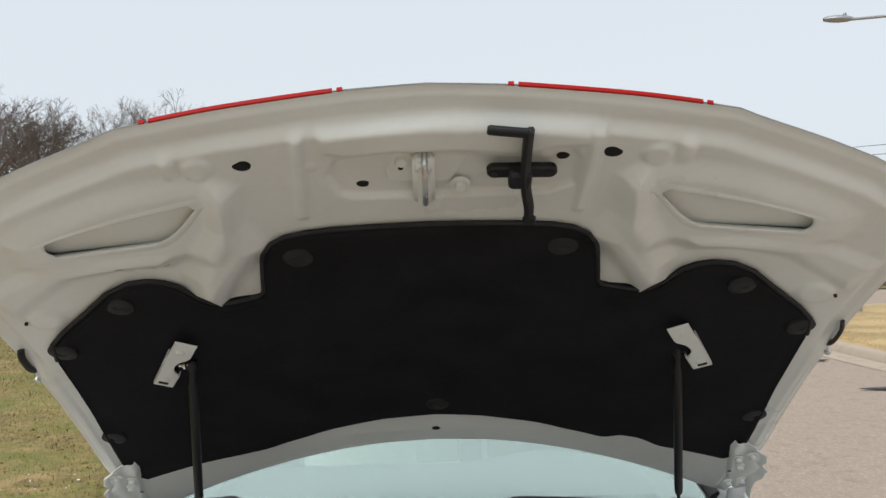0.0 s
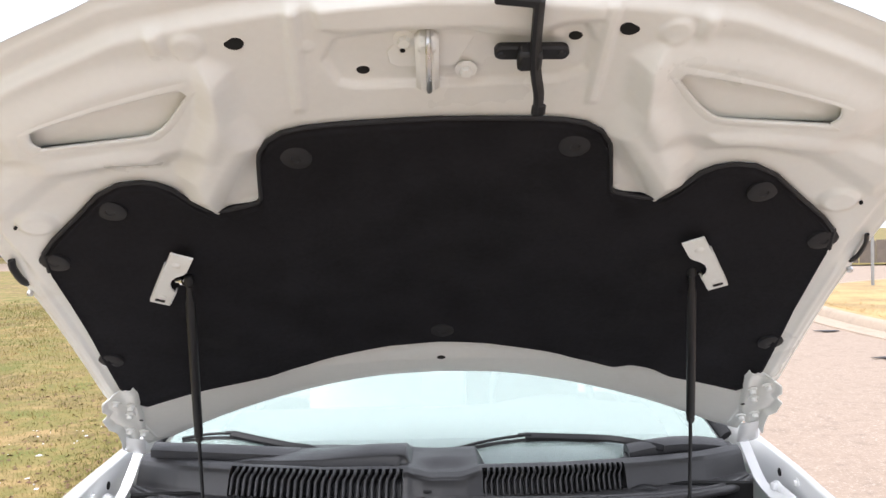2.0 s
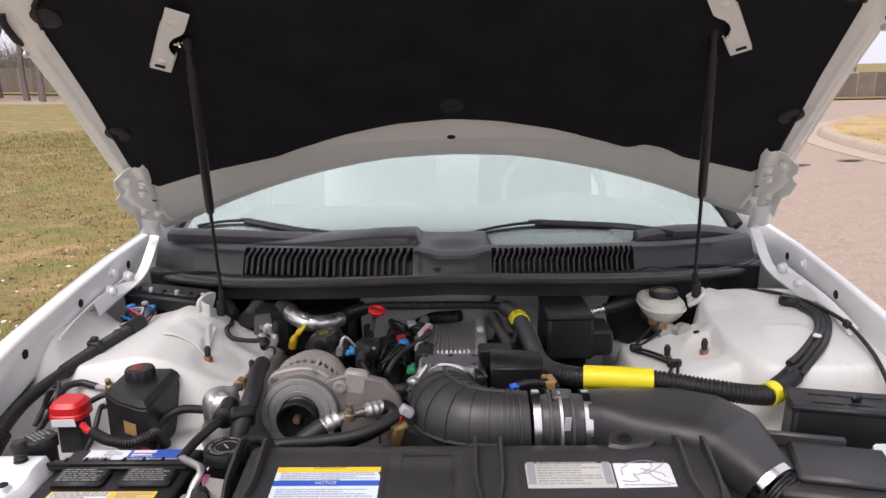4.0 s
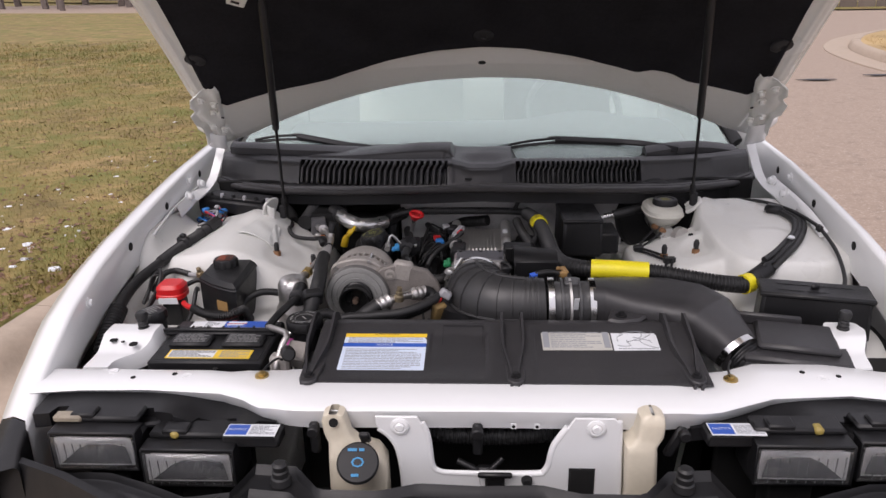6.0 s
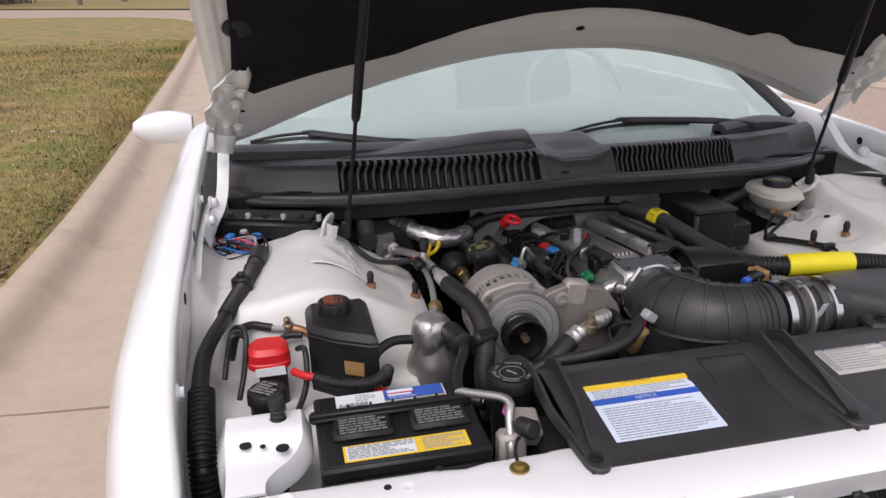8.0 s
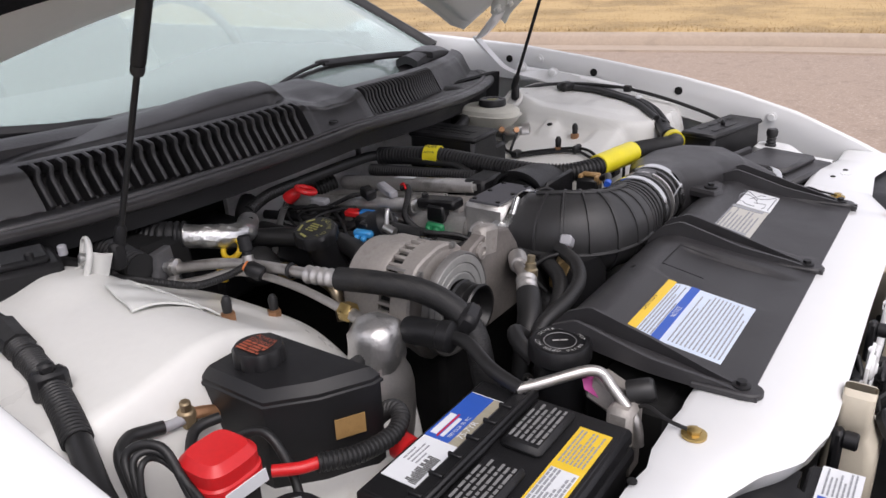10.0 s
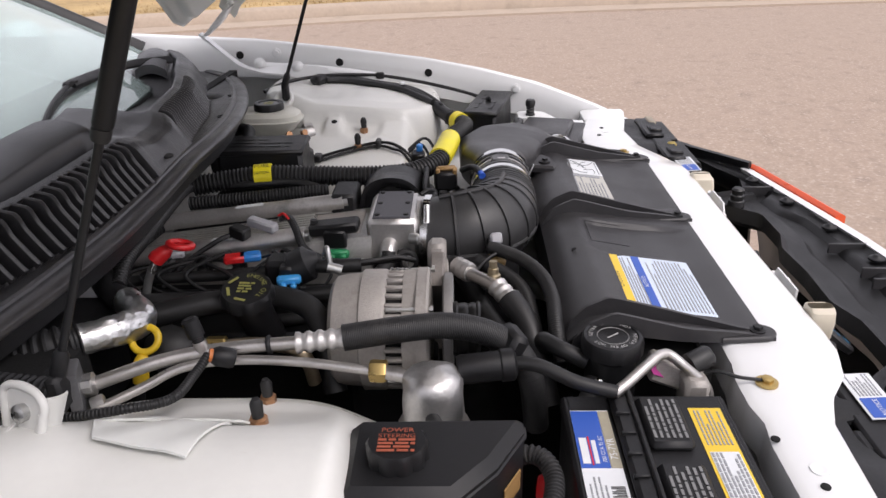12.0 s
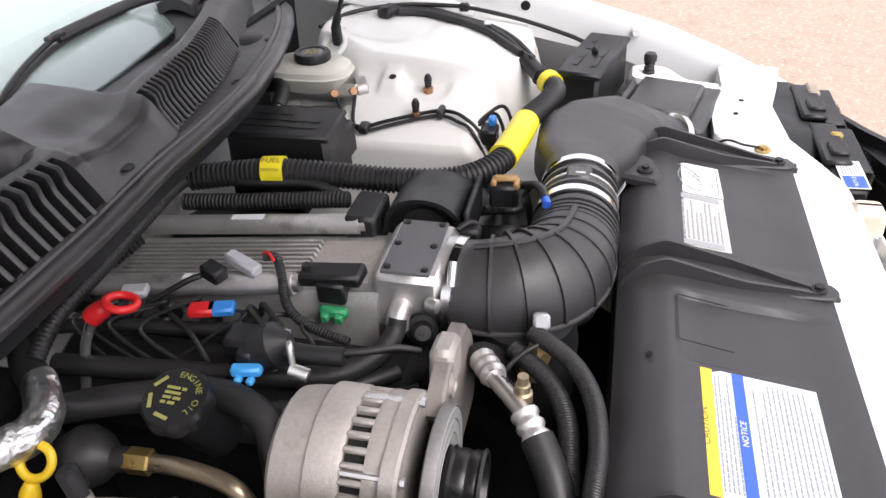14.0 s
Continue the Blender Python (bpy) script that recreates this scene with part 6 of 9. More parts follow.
def moulded(x, y, rx, ry, rows):
    """A blow-moulded bottle: rounded sections given by height, size and sideways shift."""
    def pt(s, t):
        z, k, dx = rows[int(t * (len(rows) - 1) + 0.5)]
        a = 2 * math.pi * s
        c, d = math.cos(a), math.sin(a)
        return (x + dx + rx * k * math.copysign(abs(c) ** 0.4, c), y + ry * max(k, 0.55) * math.copysign(abs(d) ** 0.4, d), z)
    return Shape().grid(pt, 28, len(rows) - 1)


for x, capped in ((-0.222, True), (0.278, False)):
    b = thing("washer_bottle" if capped else "overflow_bottle", (x, -0.08, 0.4), "yellowed translucent plastic bottle" + (" with a black cap" if capped else " with a brown-stained neck"), "bottle")
    if capped:
        part("body", moulded(x + 0.01, -0.086, 0.052, 0.030, [(0.38, 0.95, 0), (0.60, 1.0, 0), (0.645, 0.98, 0), (0.668, 0.85, -0.006), (0.682, 0.55, -0.022), (0.70, 0.44, -0.034), (0.725, 0.42, -0.038), (0.738, 0.34, -0.038), (0.742, 0.15, -0.038)]), TANK, b)
        part("screw_hole", Shape().lathe([(0.008, 0), (0.008, 0.002)], (x - 0.027, -0.1035, 0.727), (0, -1, 0.3), 14), DARK, b)
        ax = Vector((0.05, -0.62, 0.78)).normalized()
        cap = part("cap", Shape().lathe([(0.026, 0), (0.035, 0.002), (0.036, 0.010), (0.033, 0.013), (0.002, 0.0135)], (x + 0.016, -0.130, 0.662), ax, 32).box((x + 0.026, -0.106, 0.70), (0.018, 0.01, 0.03), 0.003, (35, 0, 0)), PLASTIC, b, "black snap cap with blue print")
        cm = on_axes(Vector((x + 0.016, -0.130, 0.662)) + ax * 0.0138, (1, 0, 0.05), ax)
        part("print", bars(bars(Shape(), cm @ Matrix.Translation((0, 0.021, 0)), 1, 0.036, 0.006, 0.005, 3), cm @ Matrix.Translation((0, -0.022, 0)), 1, 0.02, 0.006, 0.005, 4)
             .raw([cm @ Vector((0.010 * math.cos(a) * r, 0.010 * math.sin(a) * r * 0.8, 0.0005)) for r in (0.75, 1.1) for a in [i * 0.785 for i in range(8)]], [(i, (i + 1) % 8, 8 + (i + 1) % 8, 8 + i) for i in range(8)]), CYAN, cap)
    else:
        part("body", moulded(x, -0.078, 0.0275, 0.030, [(0.38, 1.0, 0), (0.60, 1.0, 0), (0.672, 1.0, -0.004), (0.682, 0.97, -0.004), (0.690, 0.86, 0.004), (0.70, 0.84, 0.010), (0.722, 0.82, 0.012), (0.734, 0.74, 0.012), (0.741, 0.45, 0.012), (0.742, 0.1, 0.012)]), TANK, b)
        part("screw_hole", Shape().lathe([(0.009, 0), (0.009, 0.002)], (x + 0.013, -0.0965, 0.724), (0, -1, 0.3), 14), DARK, b)

# ---- radiator top shroud with its labels ----
shroud = thing("radiator_shroud", (0.05, 0.13, 0.70), "satin black plastic radiator top shroud with labels", "radiator shroud")


def shroud_z(y):
    return table(y, [(0.0, 0.738), (0.03, 0.740), (0.19, 0.762), (0.215, 0.764), (0.245, 0.757), (0.268, 0.735), (0.272, 0.66)])


YS = [0.012, 0.016, 0.03, 0.05, 0.08, 0.11, 0.14, 0.17, 0.19, 0.205, 0.215, 0.225, 0.238, 0.25, 0.26, 0.268, 0.27, 0.271]


def shroud_point(s, t):
    x = -0.325 + 0.745 * s
    y = YS[int(t * (len(YS) - 1) + 0.5)]
    dip = 0.0
    if 0.03 < y < 0.2:
        dip = 0.006 * (smooth(-0.31, -0.30, x) * (1 - smooth(0.01, 0.02, x)) + smooth(0.10, 0.11, x) * (1 - smooth(0.37, 0.38, x))) * smooth(0.03, 0.045, y) * (1 - smooth(0.185, 0.2, y))
        if -0.098 < x < 0.015:
            dip += 0.004 * smooth(0.05, 0.13, y)
    return (x, y, shroud_z(y) - dip)


part("panel", Shape().grid(shroud_point, 120, len(YS) - 1, lambda s, t: (0, 0, -0.004)), SHROUD, shroud, sharp=30)
def arm_wall(x, side):
    """One wall of a channel that runs over the ridge and down to its screw tip."""
    def pt(s, t):
        y = 0.004 + 0.266 * s
        off = side * (0.004 + 0.014 * smooth(0.03, 0.14, y))
        high = table(y, [(0.0, 0.003), (0.03, 0.006), (0.12, 0.011), (0.185, 0.019), (0.212, 0.023), (0.235, 0.018), (0.27, 0.008)])
        return (x + off, y, shroud_z(y) - 0.008 + (high + 0.008) * t)
    return Shape().grid(pt, 40, 3, lambda s, t: (0.005 * side, 0, 0))


for x in (-0.322, 0.064, 0.392):
    for side in (-1, 1):
        part("arm", arm_wall(x, side), SHROUD, shroud)
for x, y in ((-0.318, 0.024), (0.066, 0.028), (0.394, 0.032)):
    tip = [(x + 0.017 * math.cos(a), y - 0.004 + 0.020 * math.sin(a)) for a in [math.pi + i * math.pi / 10 for i in range(11)]] + [(x + 0.020, y + 0.05), (x - 0.020, y + 0.05)]
    pad = part("foot_pad", Shape().prism(tip, 0.007, Matrix.Translation((0, 0, 0.738)), 0.002), SHROUD, shroud)
    part("screw", Shape().lathe([(0.010, 0), (0.010, 0.002), (0.006, 0.003)], (x, y, 0.745)).lathe([(0.006, 0.002), (0.006, 0.007)], (x, y, 0.745), n=6), PLASTIC, pad)
part("panel_hole", Shape().lathe([(0.004, 0), (0.004, 0.001)], (-0.106, 0.232, 0.7625), (0, 0.4, 1), 10), DARK, shroud)
lm = on_axes((-0.190, 0.122, 0.7455), (1, 0, 0), (0, -0.137, 1))
W2, H2 = 0.083, 0.064
lab = part("caution_label", Shape().prism([(-W2, -H2), (W2, -H2), (W2, H2 * 0.55), (W2 * 0.94, H2 * 0.72), (W2, H2), (-W2, H2)], 0.0012, lm), LBLUE, shroud, "pale blue and white service label with a yellow band")
part("yellow_band", Shape().prism([(-W2, H2 - 0.019), (W2 * 0.99, H2 - 0.019), (W2, H2), (-W2, H2)], 0.0006, lm @ Matrix.Translation((0, 0, 0.0012))), LYEL, lab)
part("blue_band", Shape().prism([(-W2, H2 - 0.052), (W2, H2 - 0.052), (W2, H2 - 0.040), (-W2, H2 - 0.040)], 0.0006, lm @ Matrix.Translation((0, 0, 0.0012))), LNAVY, lab)
lettering("CAUTION", 0.011, lm @ Matrix.Translation((0, H2 - 0.008, 0.002)), LBLACK, lab)
lettering("NOTICE", 0.009, lm @ Matrix.Translation((0, H2 - 0.046, 0.002)), PAPER, lab)
part("print", bars(Shape(), lm @ Matrix.Translation((0, H2 - 0.030, 0.001)), 5, 0.15, 0.0042, 0.0018, 7), LGREY, lab)
part("print", bars(Shape(), lm @ Matrix.Translation((0, -H2 + 0.036, 0.001)), 13, 0.15, 0.0052, 0.0019, 8), LGREY, lab)
lm2 = on_axes((0.237, 0.160, 0.7517), (1, 0, 0), (0, -0.137, 1)) @ Matrix.Diagonal((1, 1.22, 1, 1))
lab2 = part("emission_label", Shape().prism([(-0.114, -0.029), (0.021, -0.028), (0.022, 0.029), (-0.115, 0.028)], 0.0012, lm2), mat("grey_label_paper", (0.50, 0.49, 0.45), 0.5, var=0.06), shroud, "greyish paper label with fine print")
part("print", bars(Shape(), lm2 @ Matrix.Translation((-0.047, 0, 0.001)), 9, 0.100, 0.0052, 0.0026, 9), LGREY, lab2)
for dx in (-0.106, 0.013):
    part("print_edge", Shape().prism([(dx - 0.006, -0.022), (dx + 0.006, -0.022), (dx + 0.006, 0.022), (dx - 0.006, 0.022)], 0.0006, lm2 @ Matrix.Translation((0, 0, 0.0012))), LGREY, lab2)
lab3 = part("hose_diagram_label", Shape().prism([(0.024, -0.029), (0.113, -0.027), (0.114, 0.014), (0.104, 0.031), (0.025, 0.031)], 0.0012, lm2), PAPER, shroud, "white label with a line diagram")
rnd = random.Random(66)
for k in range(7):
    p0 = Vector((rnd.uniform(0.032, 0.08), rnd.uniform(-0.02, 0.02), 0.0018))
    pts = [p0]
    for _ in range(3):
        pts.append(Vector((min(0.112, max(0.03, pts[-1].x + rnd.uniform(-0.01, 0.03))), min(0.024, max(-0.022, pts[-1].y + rnd.uniform(-0.016, 0.016))), 0.0018)))
    part("diagram_line", Shape().tube([lm2 @ q for q in pts], 0.0007, n=4, per=3), LGREY, lab3)
part("print", bars(Shape(), lm2 @ Matrix.Translation((0.068, -0.024, 0.001)), 1, 0.07, 0.004, 0.002, 10), LGREY, lab3)
part("outline_mark", Shape().tube([(-0.075, 0.20, 0.7635), (0.005, 0.20, 0.7635)], 0.0007, n=4, per=2).tube([(-0.075, 0.20, 0.7635), (-0.075, 0.14, 0.752)], 0.0007, n=4, per=2).tube([(0.005, 0.20, 0.7635), (0.005, 0.14, 0.752)], 0.0007, n=4, per=2), CLIP, shroud)
# ---- battery ----
bat = thing("battery", (-0.53, 0.19, 0.53), "black car battery with blue, white and yellow labels", "battery")
BX, BY, BZ = -0.548, 0.196, 0.727
part("case", Shape().box((BX, BY, 0.63), (0.228, 0.184, 0.20), 0.006), PLASTIC, bat)
part("lid", Shape().box((BX, BY, BZ - 0.008), (0.232, 0.188, 0.020), 0.004), PLASTIC, bat)
part("ledge", Shape().box((BX, BY - 0.087, BZ - 0.03), (0.235, 0.02, 0.02), 0.004), PLASTIC, bat)
for dx in (-0.052, 0.058):
    part("vent_cover", Shape().box((BX + dx, BY - 0.012, BZ + 0.007), (0.086, 0.048, 0.012), 0.005), PLASTIC, bat, "raised embossed vent cover")
for dx in (-0.052, 0.058):
    eb = bars(Shape(), on_axes((BX + dx, BY - 0.012, BZ + 0.0132), (1, 0, 0), (0, 0, 1)), 6, 0.066, 0.0065, 0.003, 21)
    tagged(part("embossing", eb, EMBOSS, bat), kind="stuff")
hold = part("hold_down", Shape().box((BX - 0.005, BY + 0.028, BZ + 0.008), (0.240, 0.026, 0.012), 0.005).box((BX - 0.005, BY + 0.019, BZ + 0.015), (0.240, 0.006, 0.008), 0.002), PLASTIC, bat, "black plastic hold-down strap")
for i in range(7):
    part("rib", Shape().box((BX - 0.1 + 0.033 * i, BY + 0.032, BZ + 0.014), (0.004, 0.016, 0.006), 0.001), PLASTIC, hold)
bl = on_axes((BX + 0.002, BY + 0.066, BZ + 0.0025), (1, 0, 0), (0, 0, 1))
lab = part("brand_label", Shape().prism([(-0.085, -0.021), (0.082, -0.021), (0.082, 0.021), (-0.085, 0.021)], 0.0012, bl), PAPER, bat, "blue and white battery brand label")
part("blue_field", Shape().prism([(-0.012, -0.009), (0.080, -0.009), (0.080, 0.021), (-0.012, 0.021)], 0.0006, bl @ Matrix.Translation((0, 0, 0.0012))), LNAVY, lab)
part("tan_field", Shape().prism([(-0.012, -0.021), (0.080, -0.021), (0.080, -0.0095), (-0.012, -0.0095)], 0.0006, bl @ Matrix.Translation((0, 0, 0.0012))), mat("tan_print", (0.36, 0.33, 0.25), 0.5), lab)
part("logo_block", Shape().prism([(-0.006, 0.010), (0.034, 0.010), (0.034, 0.018), (-0.006, 0.018)], 0.0006, bl @ Matrix.Translation((0, 0, 0.0018))).prism([(-0.006, 0.001), (0.03, 0.001), (0.03, 0.0055), (-0.006, 0.0055)], 0.0006, bl @ Matrix.Translation((0, 0, 0.0018))), PAPER, lab)
part("red_underline", Shape().prism([(-0.008, 0.0072), (0.036, 0.0072), (0.036, 0.0088), (-0.008, 0.0088)], 0.0006, bl @ Matrix.Translation((0, 0, 0.0018))), REDPL, lab)
lettering("700 CCA 95 RC", 0.0062, bl @ Matrix.Translation((0.016, -0.0048, 0.0026)), PAPER, lab)
lettering("75-7YR", 0.011, bl @ Matrix.Translation((0.016, -0.0152, 0.0026)), PAPER, lab)
part("barcode", bars(Shape(), on_axes((BX - 0.058, BY + 0.055, BZ + 0.0035), (0, 1, 0), (0, 0, 1)), 20, 0.014, 0.0022, 0.0012, 31, words=False), LBLACK, lab)
part("print", bars(Shape(), bl @ Matrix.Translation((-0.04, 0.008, 0.001)), 4, 0.03, 0.005, 0.0018, 32), LGREY, lab)
yl = on_axes((BX + 0.004, BY - 0.064, BZ + 0.0025), (1, 0, 0), (0, 0, 1))
lab = part("warning_label", Shape().prism([(-0.088, -0.018), (0.084, -0.018), (0.084, 0.018), (-0.088, 0.018)], 0.0012, yl), LYEL, bat, "yellow battery warning label")
part("white_grid", Shape().prism([(-0.084, -0.015), (0.01, -0.015), (0.01, 0.015), (-0.084, 0.015)], 0.0006, yl @ Matrix.Translation((0, 0, 0.0012))), PAPER, lab)
part("print", bars(bars(Shape(), yl @ Matrix.Translation((-0.037, 0, 0.0016)), 7, 0.09, 0.0042, 0.0024, 33), yl @ Matrix.Translation((0.05, 0, 0.001)), 7, 0.058, 0.0042, 0.0018, 34), LGREY, lab)
part("terminal_cap", Shape().lathe([(0.016, 0), (0.016, 0.02), (0.012, 0.026)], (BX - 0.01, BY + 0.105, 0.70), (0.2, 1, 0)), REDPL, bat, "red side terminal cover")

# ---- power steering reservoir, red junction box, cables ----
res = thing("power_steering_reservoir", (-0.607, 0.43, 0.60), "black plastic fluid reservoir with a ribbed cap", "fluid reservoir")
outline = [(-0.553, 0.343), (-0.553, 0.505), (-0.562, 0.513), (-0.652, 0.512), (-0.660, 0.504), (-0.660, 0.41), (-0.618, 0.372), (-0.566, 0.343)]
part("tank", Shape().prism(outline, 0.161, Matrix.Translation((0, 0, 0.632)), 0.010), PLASTIC, res)
part("rim", Shape().prism([(x + (x + 0.607) * 0.035, y + (y - 0.43) * 0.03) for x, y in outline], 0.005, Matrix.Translation((0, 0, 0.774)), 0.002), PLASTIC, res)
cap = part("cap", Shape().lathe([(0.022, 0), (0.029, 0.002), (0.029, 0.018), (0.026, 0.022), (0.002, 0.0225)], (-0.612, 0.463, 0.790), n=40, flute=(10, 0.003, 1, 2)), PLASTIC, res, "black fluted cap with orange print")
cm = on_axes((-0.612, 0.463, 0.8126), (0, -1, 0), (0, 0, 1))
lettering("POWER", 0.0088, cm @ Matrix.Translation((0, 0.0125, 0.0006)), ORTXT, cap)
lettering("STEERING", 0.0078, cm @ Matrix.Translation((0, 0.0045, 0.0006)), ORTXT, cap)
part("print", bars(Shape(), cm @ Matrix.Translation((0, -0.008, 0.0)), 4, 0.034, 0.0048, 0.003, 41), ORTXT, cap)
part("tan_tag", Shape().prism([(-0.017, -0.012), (0.017, -0.012), (0.017, 0.012), (-0.017, 0.012)], 0.0015, on_axes((-0.592, 0.356, 0.735), (0.87, -0.49, 0), (-0.49, -0.87, 0))), MANILA, res, "worn tan paper tag")

rb = thing("junction_box", (-0.722, 0.40, 0.70), "red plastic power junction cover beside the reservoir", "junction box")
def soft_rect(hx, hy, power, n=40):
    return [(-0.726 + hx * math.copysign(abs(math.cos(a)) ** power, math.cos(a)), 0.402 + hy * math.copysign(abs(math.sin(a)) ** power, math.sin(a))) for a in [2 * math.pi * i / n for i in range(n)]]


part("cover", Shape().prism(soft_rect(0.032, 0.031, 0.6), 0.027, Matrix.Translation((0, 0, 0.748)), 0.008), REDPL, rb)
part("rim", Shape().prism(soft_rect(0.0340, 0.0330, 0.6), 0.012, Matrix.Translation((0, 0, 0.742)), 0.003), REDPL, rb)
part("white_tag", Shape().prism([(-0.024, -0.008), (0.024, -0.006), (0.022, 0.009), (-0.024, 0.006)], 0.0015, on_axes((-0.724, 0.3685, 0.741), (1, -0.08, 0), (-0.08, -1, 0))), PAPER, rb)
part("base", Shape().box((-0.722, 0.40, 0.70), (0.045, 0.045, 0.074), 0.004), RUBBER, rb)
cab = thing("battery_cable", (-0.66, 0.36, 0.72), "black corrugated battery cable with a red sleeve", "cable")
part("red_sleeve", Shape().tube([(-0.69, 0.372, 0.735), (-0.672, 0.352, 0.735), (-0.655, 0.342, 0.735)], 0.0065), REDPL, cab)
part("loom", Shape().tube([(-0.657, 0.343, 0.735), (-0.62, 0.322, 0.73), (-0.575, 0.312, 0.73), (-0.548, 0.322, 0.735), (-0.54, 0.345, 0.73), (-0.54, 0.38, 0.69)], 0.0105, n=12, wave=(0.005, 0.002)), RUBBER, cab)
solid("negative_cable", Shape().tube([(-0.68, 0.44, 0.74), (-0.668, 0.40, 0.755), (-0.672, 0.36, 0.71), (-0.70, 0.33, 0.66)], 0.005).tube([(-0.735, 0.44, 0.735), (-0.70, 0.475, 0.748), (-0.67, 0.47, 0.75)], 0.006), RUBBER, "black cable looping beside the reservoir", "cable")
gs = thing("ground_stud", (-0.692, 0.495, 0.75), "rusty copper ground lug on the apron", "ground stud")
part("lug", Shape().tube([(-0.692, 0.495, 0.757), (-0.672, 0.490, 0.752), (-0.652, 0.486, 0.743)], 0.0068, n=10, flat=0.55), COPPER, gs)
part("nut", Shape().lathe([(0.010, -0.012), (0.010, 0.005), (0.0085, 0.007), (0.006, 0.008), (0.006, 0.018), (0.004, 0.020)], (-0.692, 0.495, 0.757), (-0.1, -0.2, 1), 8), mat("tarnished_brass", (0.30, 0.23, 0.14), 0.45, metal=0.7, var=0.25, scale=60), gs)
part("sleeve", Shape().tube([(-0.692, 0.494, 0.755), (-0.709, 0.494, 0.756), (-0.722, 0.496, 0.758)], 0.0060, n=10), GREYPL, gs)
part("cable", Shape().tube([(-0.720, 0.496, 0.758), (-0.735, 0.499, 0.761), (-0.756, 0.500, 0.765), (-0.778, 0.480, 0.762), (-0.79, 0.44, 0.735)], 0.0075, n=10), RUBBER, gs)
for k in range(3):
    solid("wire_loop", Shape().tube([(-0.80, 0.40 + 0.01 * k, 0.72), (-0.785, 0.46 - 0.012 * k, 0.775), (-0.762, 0.435, 0.785 - 0.008 * k), (-0.765, 0.395 - 0.01 * k, 0.745), (-0.775, 0.34, 0.715)], 0.0045 - 0.0006 * k), RUBBER, "black wires looped beside the junction box", "wire", "wires by the junction box")

fl = thing("filler_bottle", (-0.731, 0.30, 0.62), "black round filler neck with a screw cap", "filler cap")
part("neck", Shape().lathe([(0.026, 0), (0.026, 0.10), (0.022, 0.11)], (-0.731, 0.30, 0.62)), PLASTIC, fl)
cap = part("cap", Shape().lathe([(0.024, 0), (0.030, 0.002), (0.030, 0.018), (0.026, 0.022), (0.002, 0.0225)], (-0.731, 0.30, 0.728), n=36, flute=(12, 0.002, 1, 2)), PLASTIC, fl, "black screw cap with raised lettering")
part("print", bars(Shape(), on_axes((-0.731, 0.30, 0.751), (0.8, -0.6, 0), (0, 0, 1)), 5, 0.036, 0.007, 0.004, 51), EMBOSS, cap)

# ---- wiring and covers of the rear corner ----
har = thing("wiring_harness", (-0.77, 0.6, 0.74), "thick black taped wiring harness along the fender", "wiring harness")
part("trunk", Shape().tube([(-0.735, 0.77, 0.805), (-0.748, 0.70, 0.80), (-0.765, 0.62, 0.795), (-0.795, 0.52, 0.782), (-0.828, 0.42, 0.758), (-0.832, 0.32, 0.725), (-0.828, 0.26, 0.69)], 0.017, n=12, radii=[0.011, 0.012, 0.0125, 0.0125, 0.013, 0.014, 0.014]), RUBBER, har)
part("loom", Shape().tube([(-0.745, 0.715, 0.8005), (-0.755, 0.665, 0.7985), (-0.766, 0.615, 0.796), (-0.782, 0.56, 0.7895), (-0.797, 0.515, 0.781)], 0.0155, n=14, wave=(0.0055, 0.0016)), RUBBER, har)
part("boot", Shape().tube([(-0.736, 0.765, 0.805), (-0.742, 0.735, 0.8025), (-0.746, 0.71, 0.801)], 0.0185, n=8), RUBBER, har)
part("clip", Shape().box((-0.769, 0.605, 0.800), (0.038, 0.020, 0.036), 0.006, (0, 0, -16)).box((-0.769, 0.605, 0.820), (0.016, 0.014, 0.012), 0.003, (0, 0, -16)), PLASTIC, har)
part("tie", Shape().ring((-0.752, 0.68, 0.80), (-0.2, -1, 0), 0.014, 0.003), PLASTIC, har)
part("loom", Shape().tube([(-0.830, 0.34, 0.735), (-0.828, 0.24, 0.68), (-0.826, 0.22, 0.60)], 0.021, n=14, wave=(0.008, 0.003)), RUBBER, har)
rnd = random.Random(7)
for i in range(22):
    m_ = (RUBBER, BLUEPL, RUBBER, REDPL, LNAVY, RUBBER, GREYPL)[i % 7]
    a = Vector((-0.735 + rnd.uniform(-0.015, 0.015), 0.775, 0.805))
    b = Vector((-0.79 + rnd.uniform(-0.03, 0.04), 0.86 + rnd.uniform(-0.03, 0.05), 0.80 + rnd.uniform(-0.02, 0.02)))
    mid = a.lerp(b, 0.5) + Vector((rnd.uniform(-0.03, 0.03), rnd.uniform(-0.02, 0.02), rnd.uniform(-0.015, 0.02)))
    part("wire", Shape().tube([a, mid, b, b + Vector((rnd.uniform(-0.03, 0.05), 0.03, -0.015)), b + Vector((rnd.uniform(0.0, 0.06), 0.0, -0.03))], 0.0019, n=6), m_, har, "thin coloured wire")
for x, y, z, m_ in ((-0.80, 0.86, 0.812, BLUEPL), (-0.77, 0.88, 0.815, GREYPL), (-0.745, 0.85, 0.812, BLUEPL), (-0.76, 0.84, 0.80, GREYPL)):
    part("connector", Shape().box((x, y, z), (0.022, 0.016, 0.012), 0.003, (0, 0, rnd.uniform(0, 90))), m_, har)
mod = thing("engine_control_box", (-0.71, 0.90, 0.78), "black ribbed control unit cover in the rear corner", "control unit")
part("cover", Shape().box((-0.715, 0.905, 0.815), (0.235, 0.085, 0.04), 0.006, (0, 0, -20)), PLASTIC, mod)
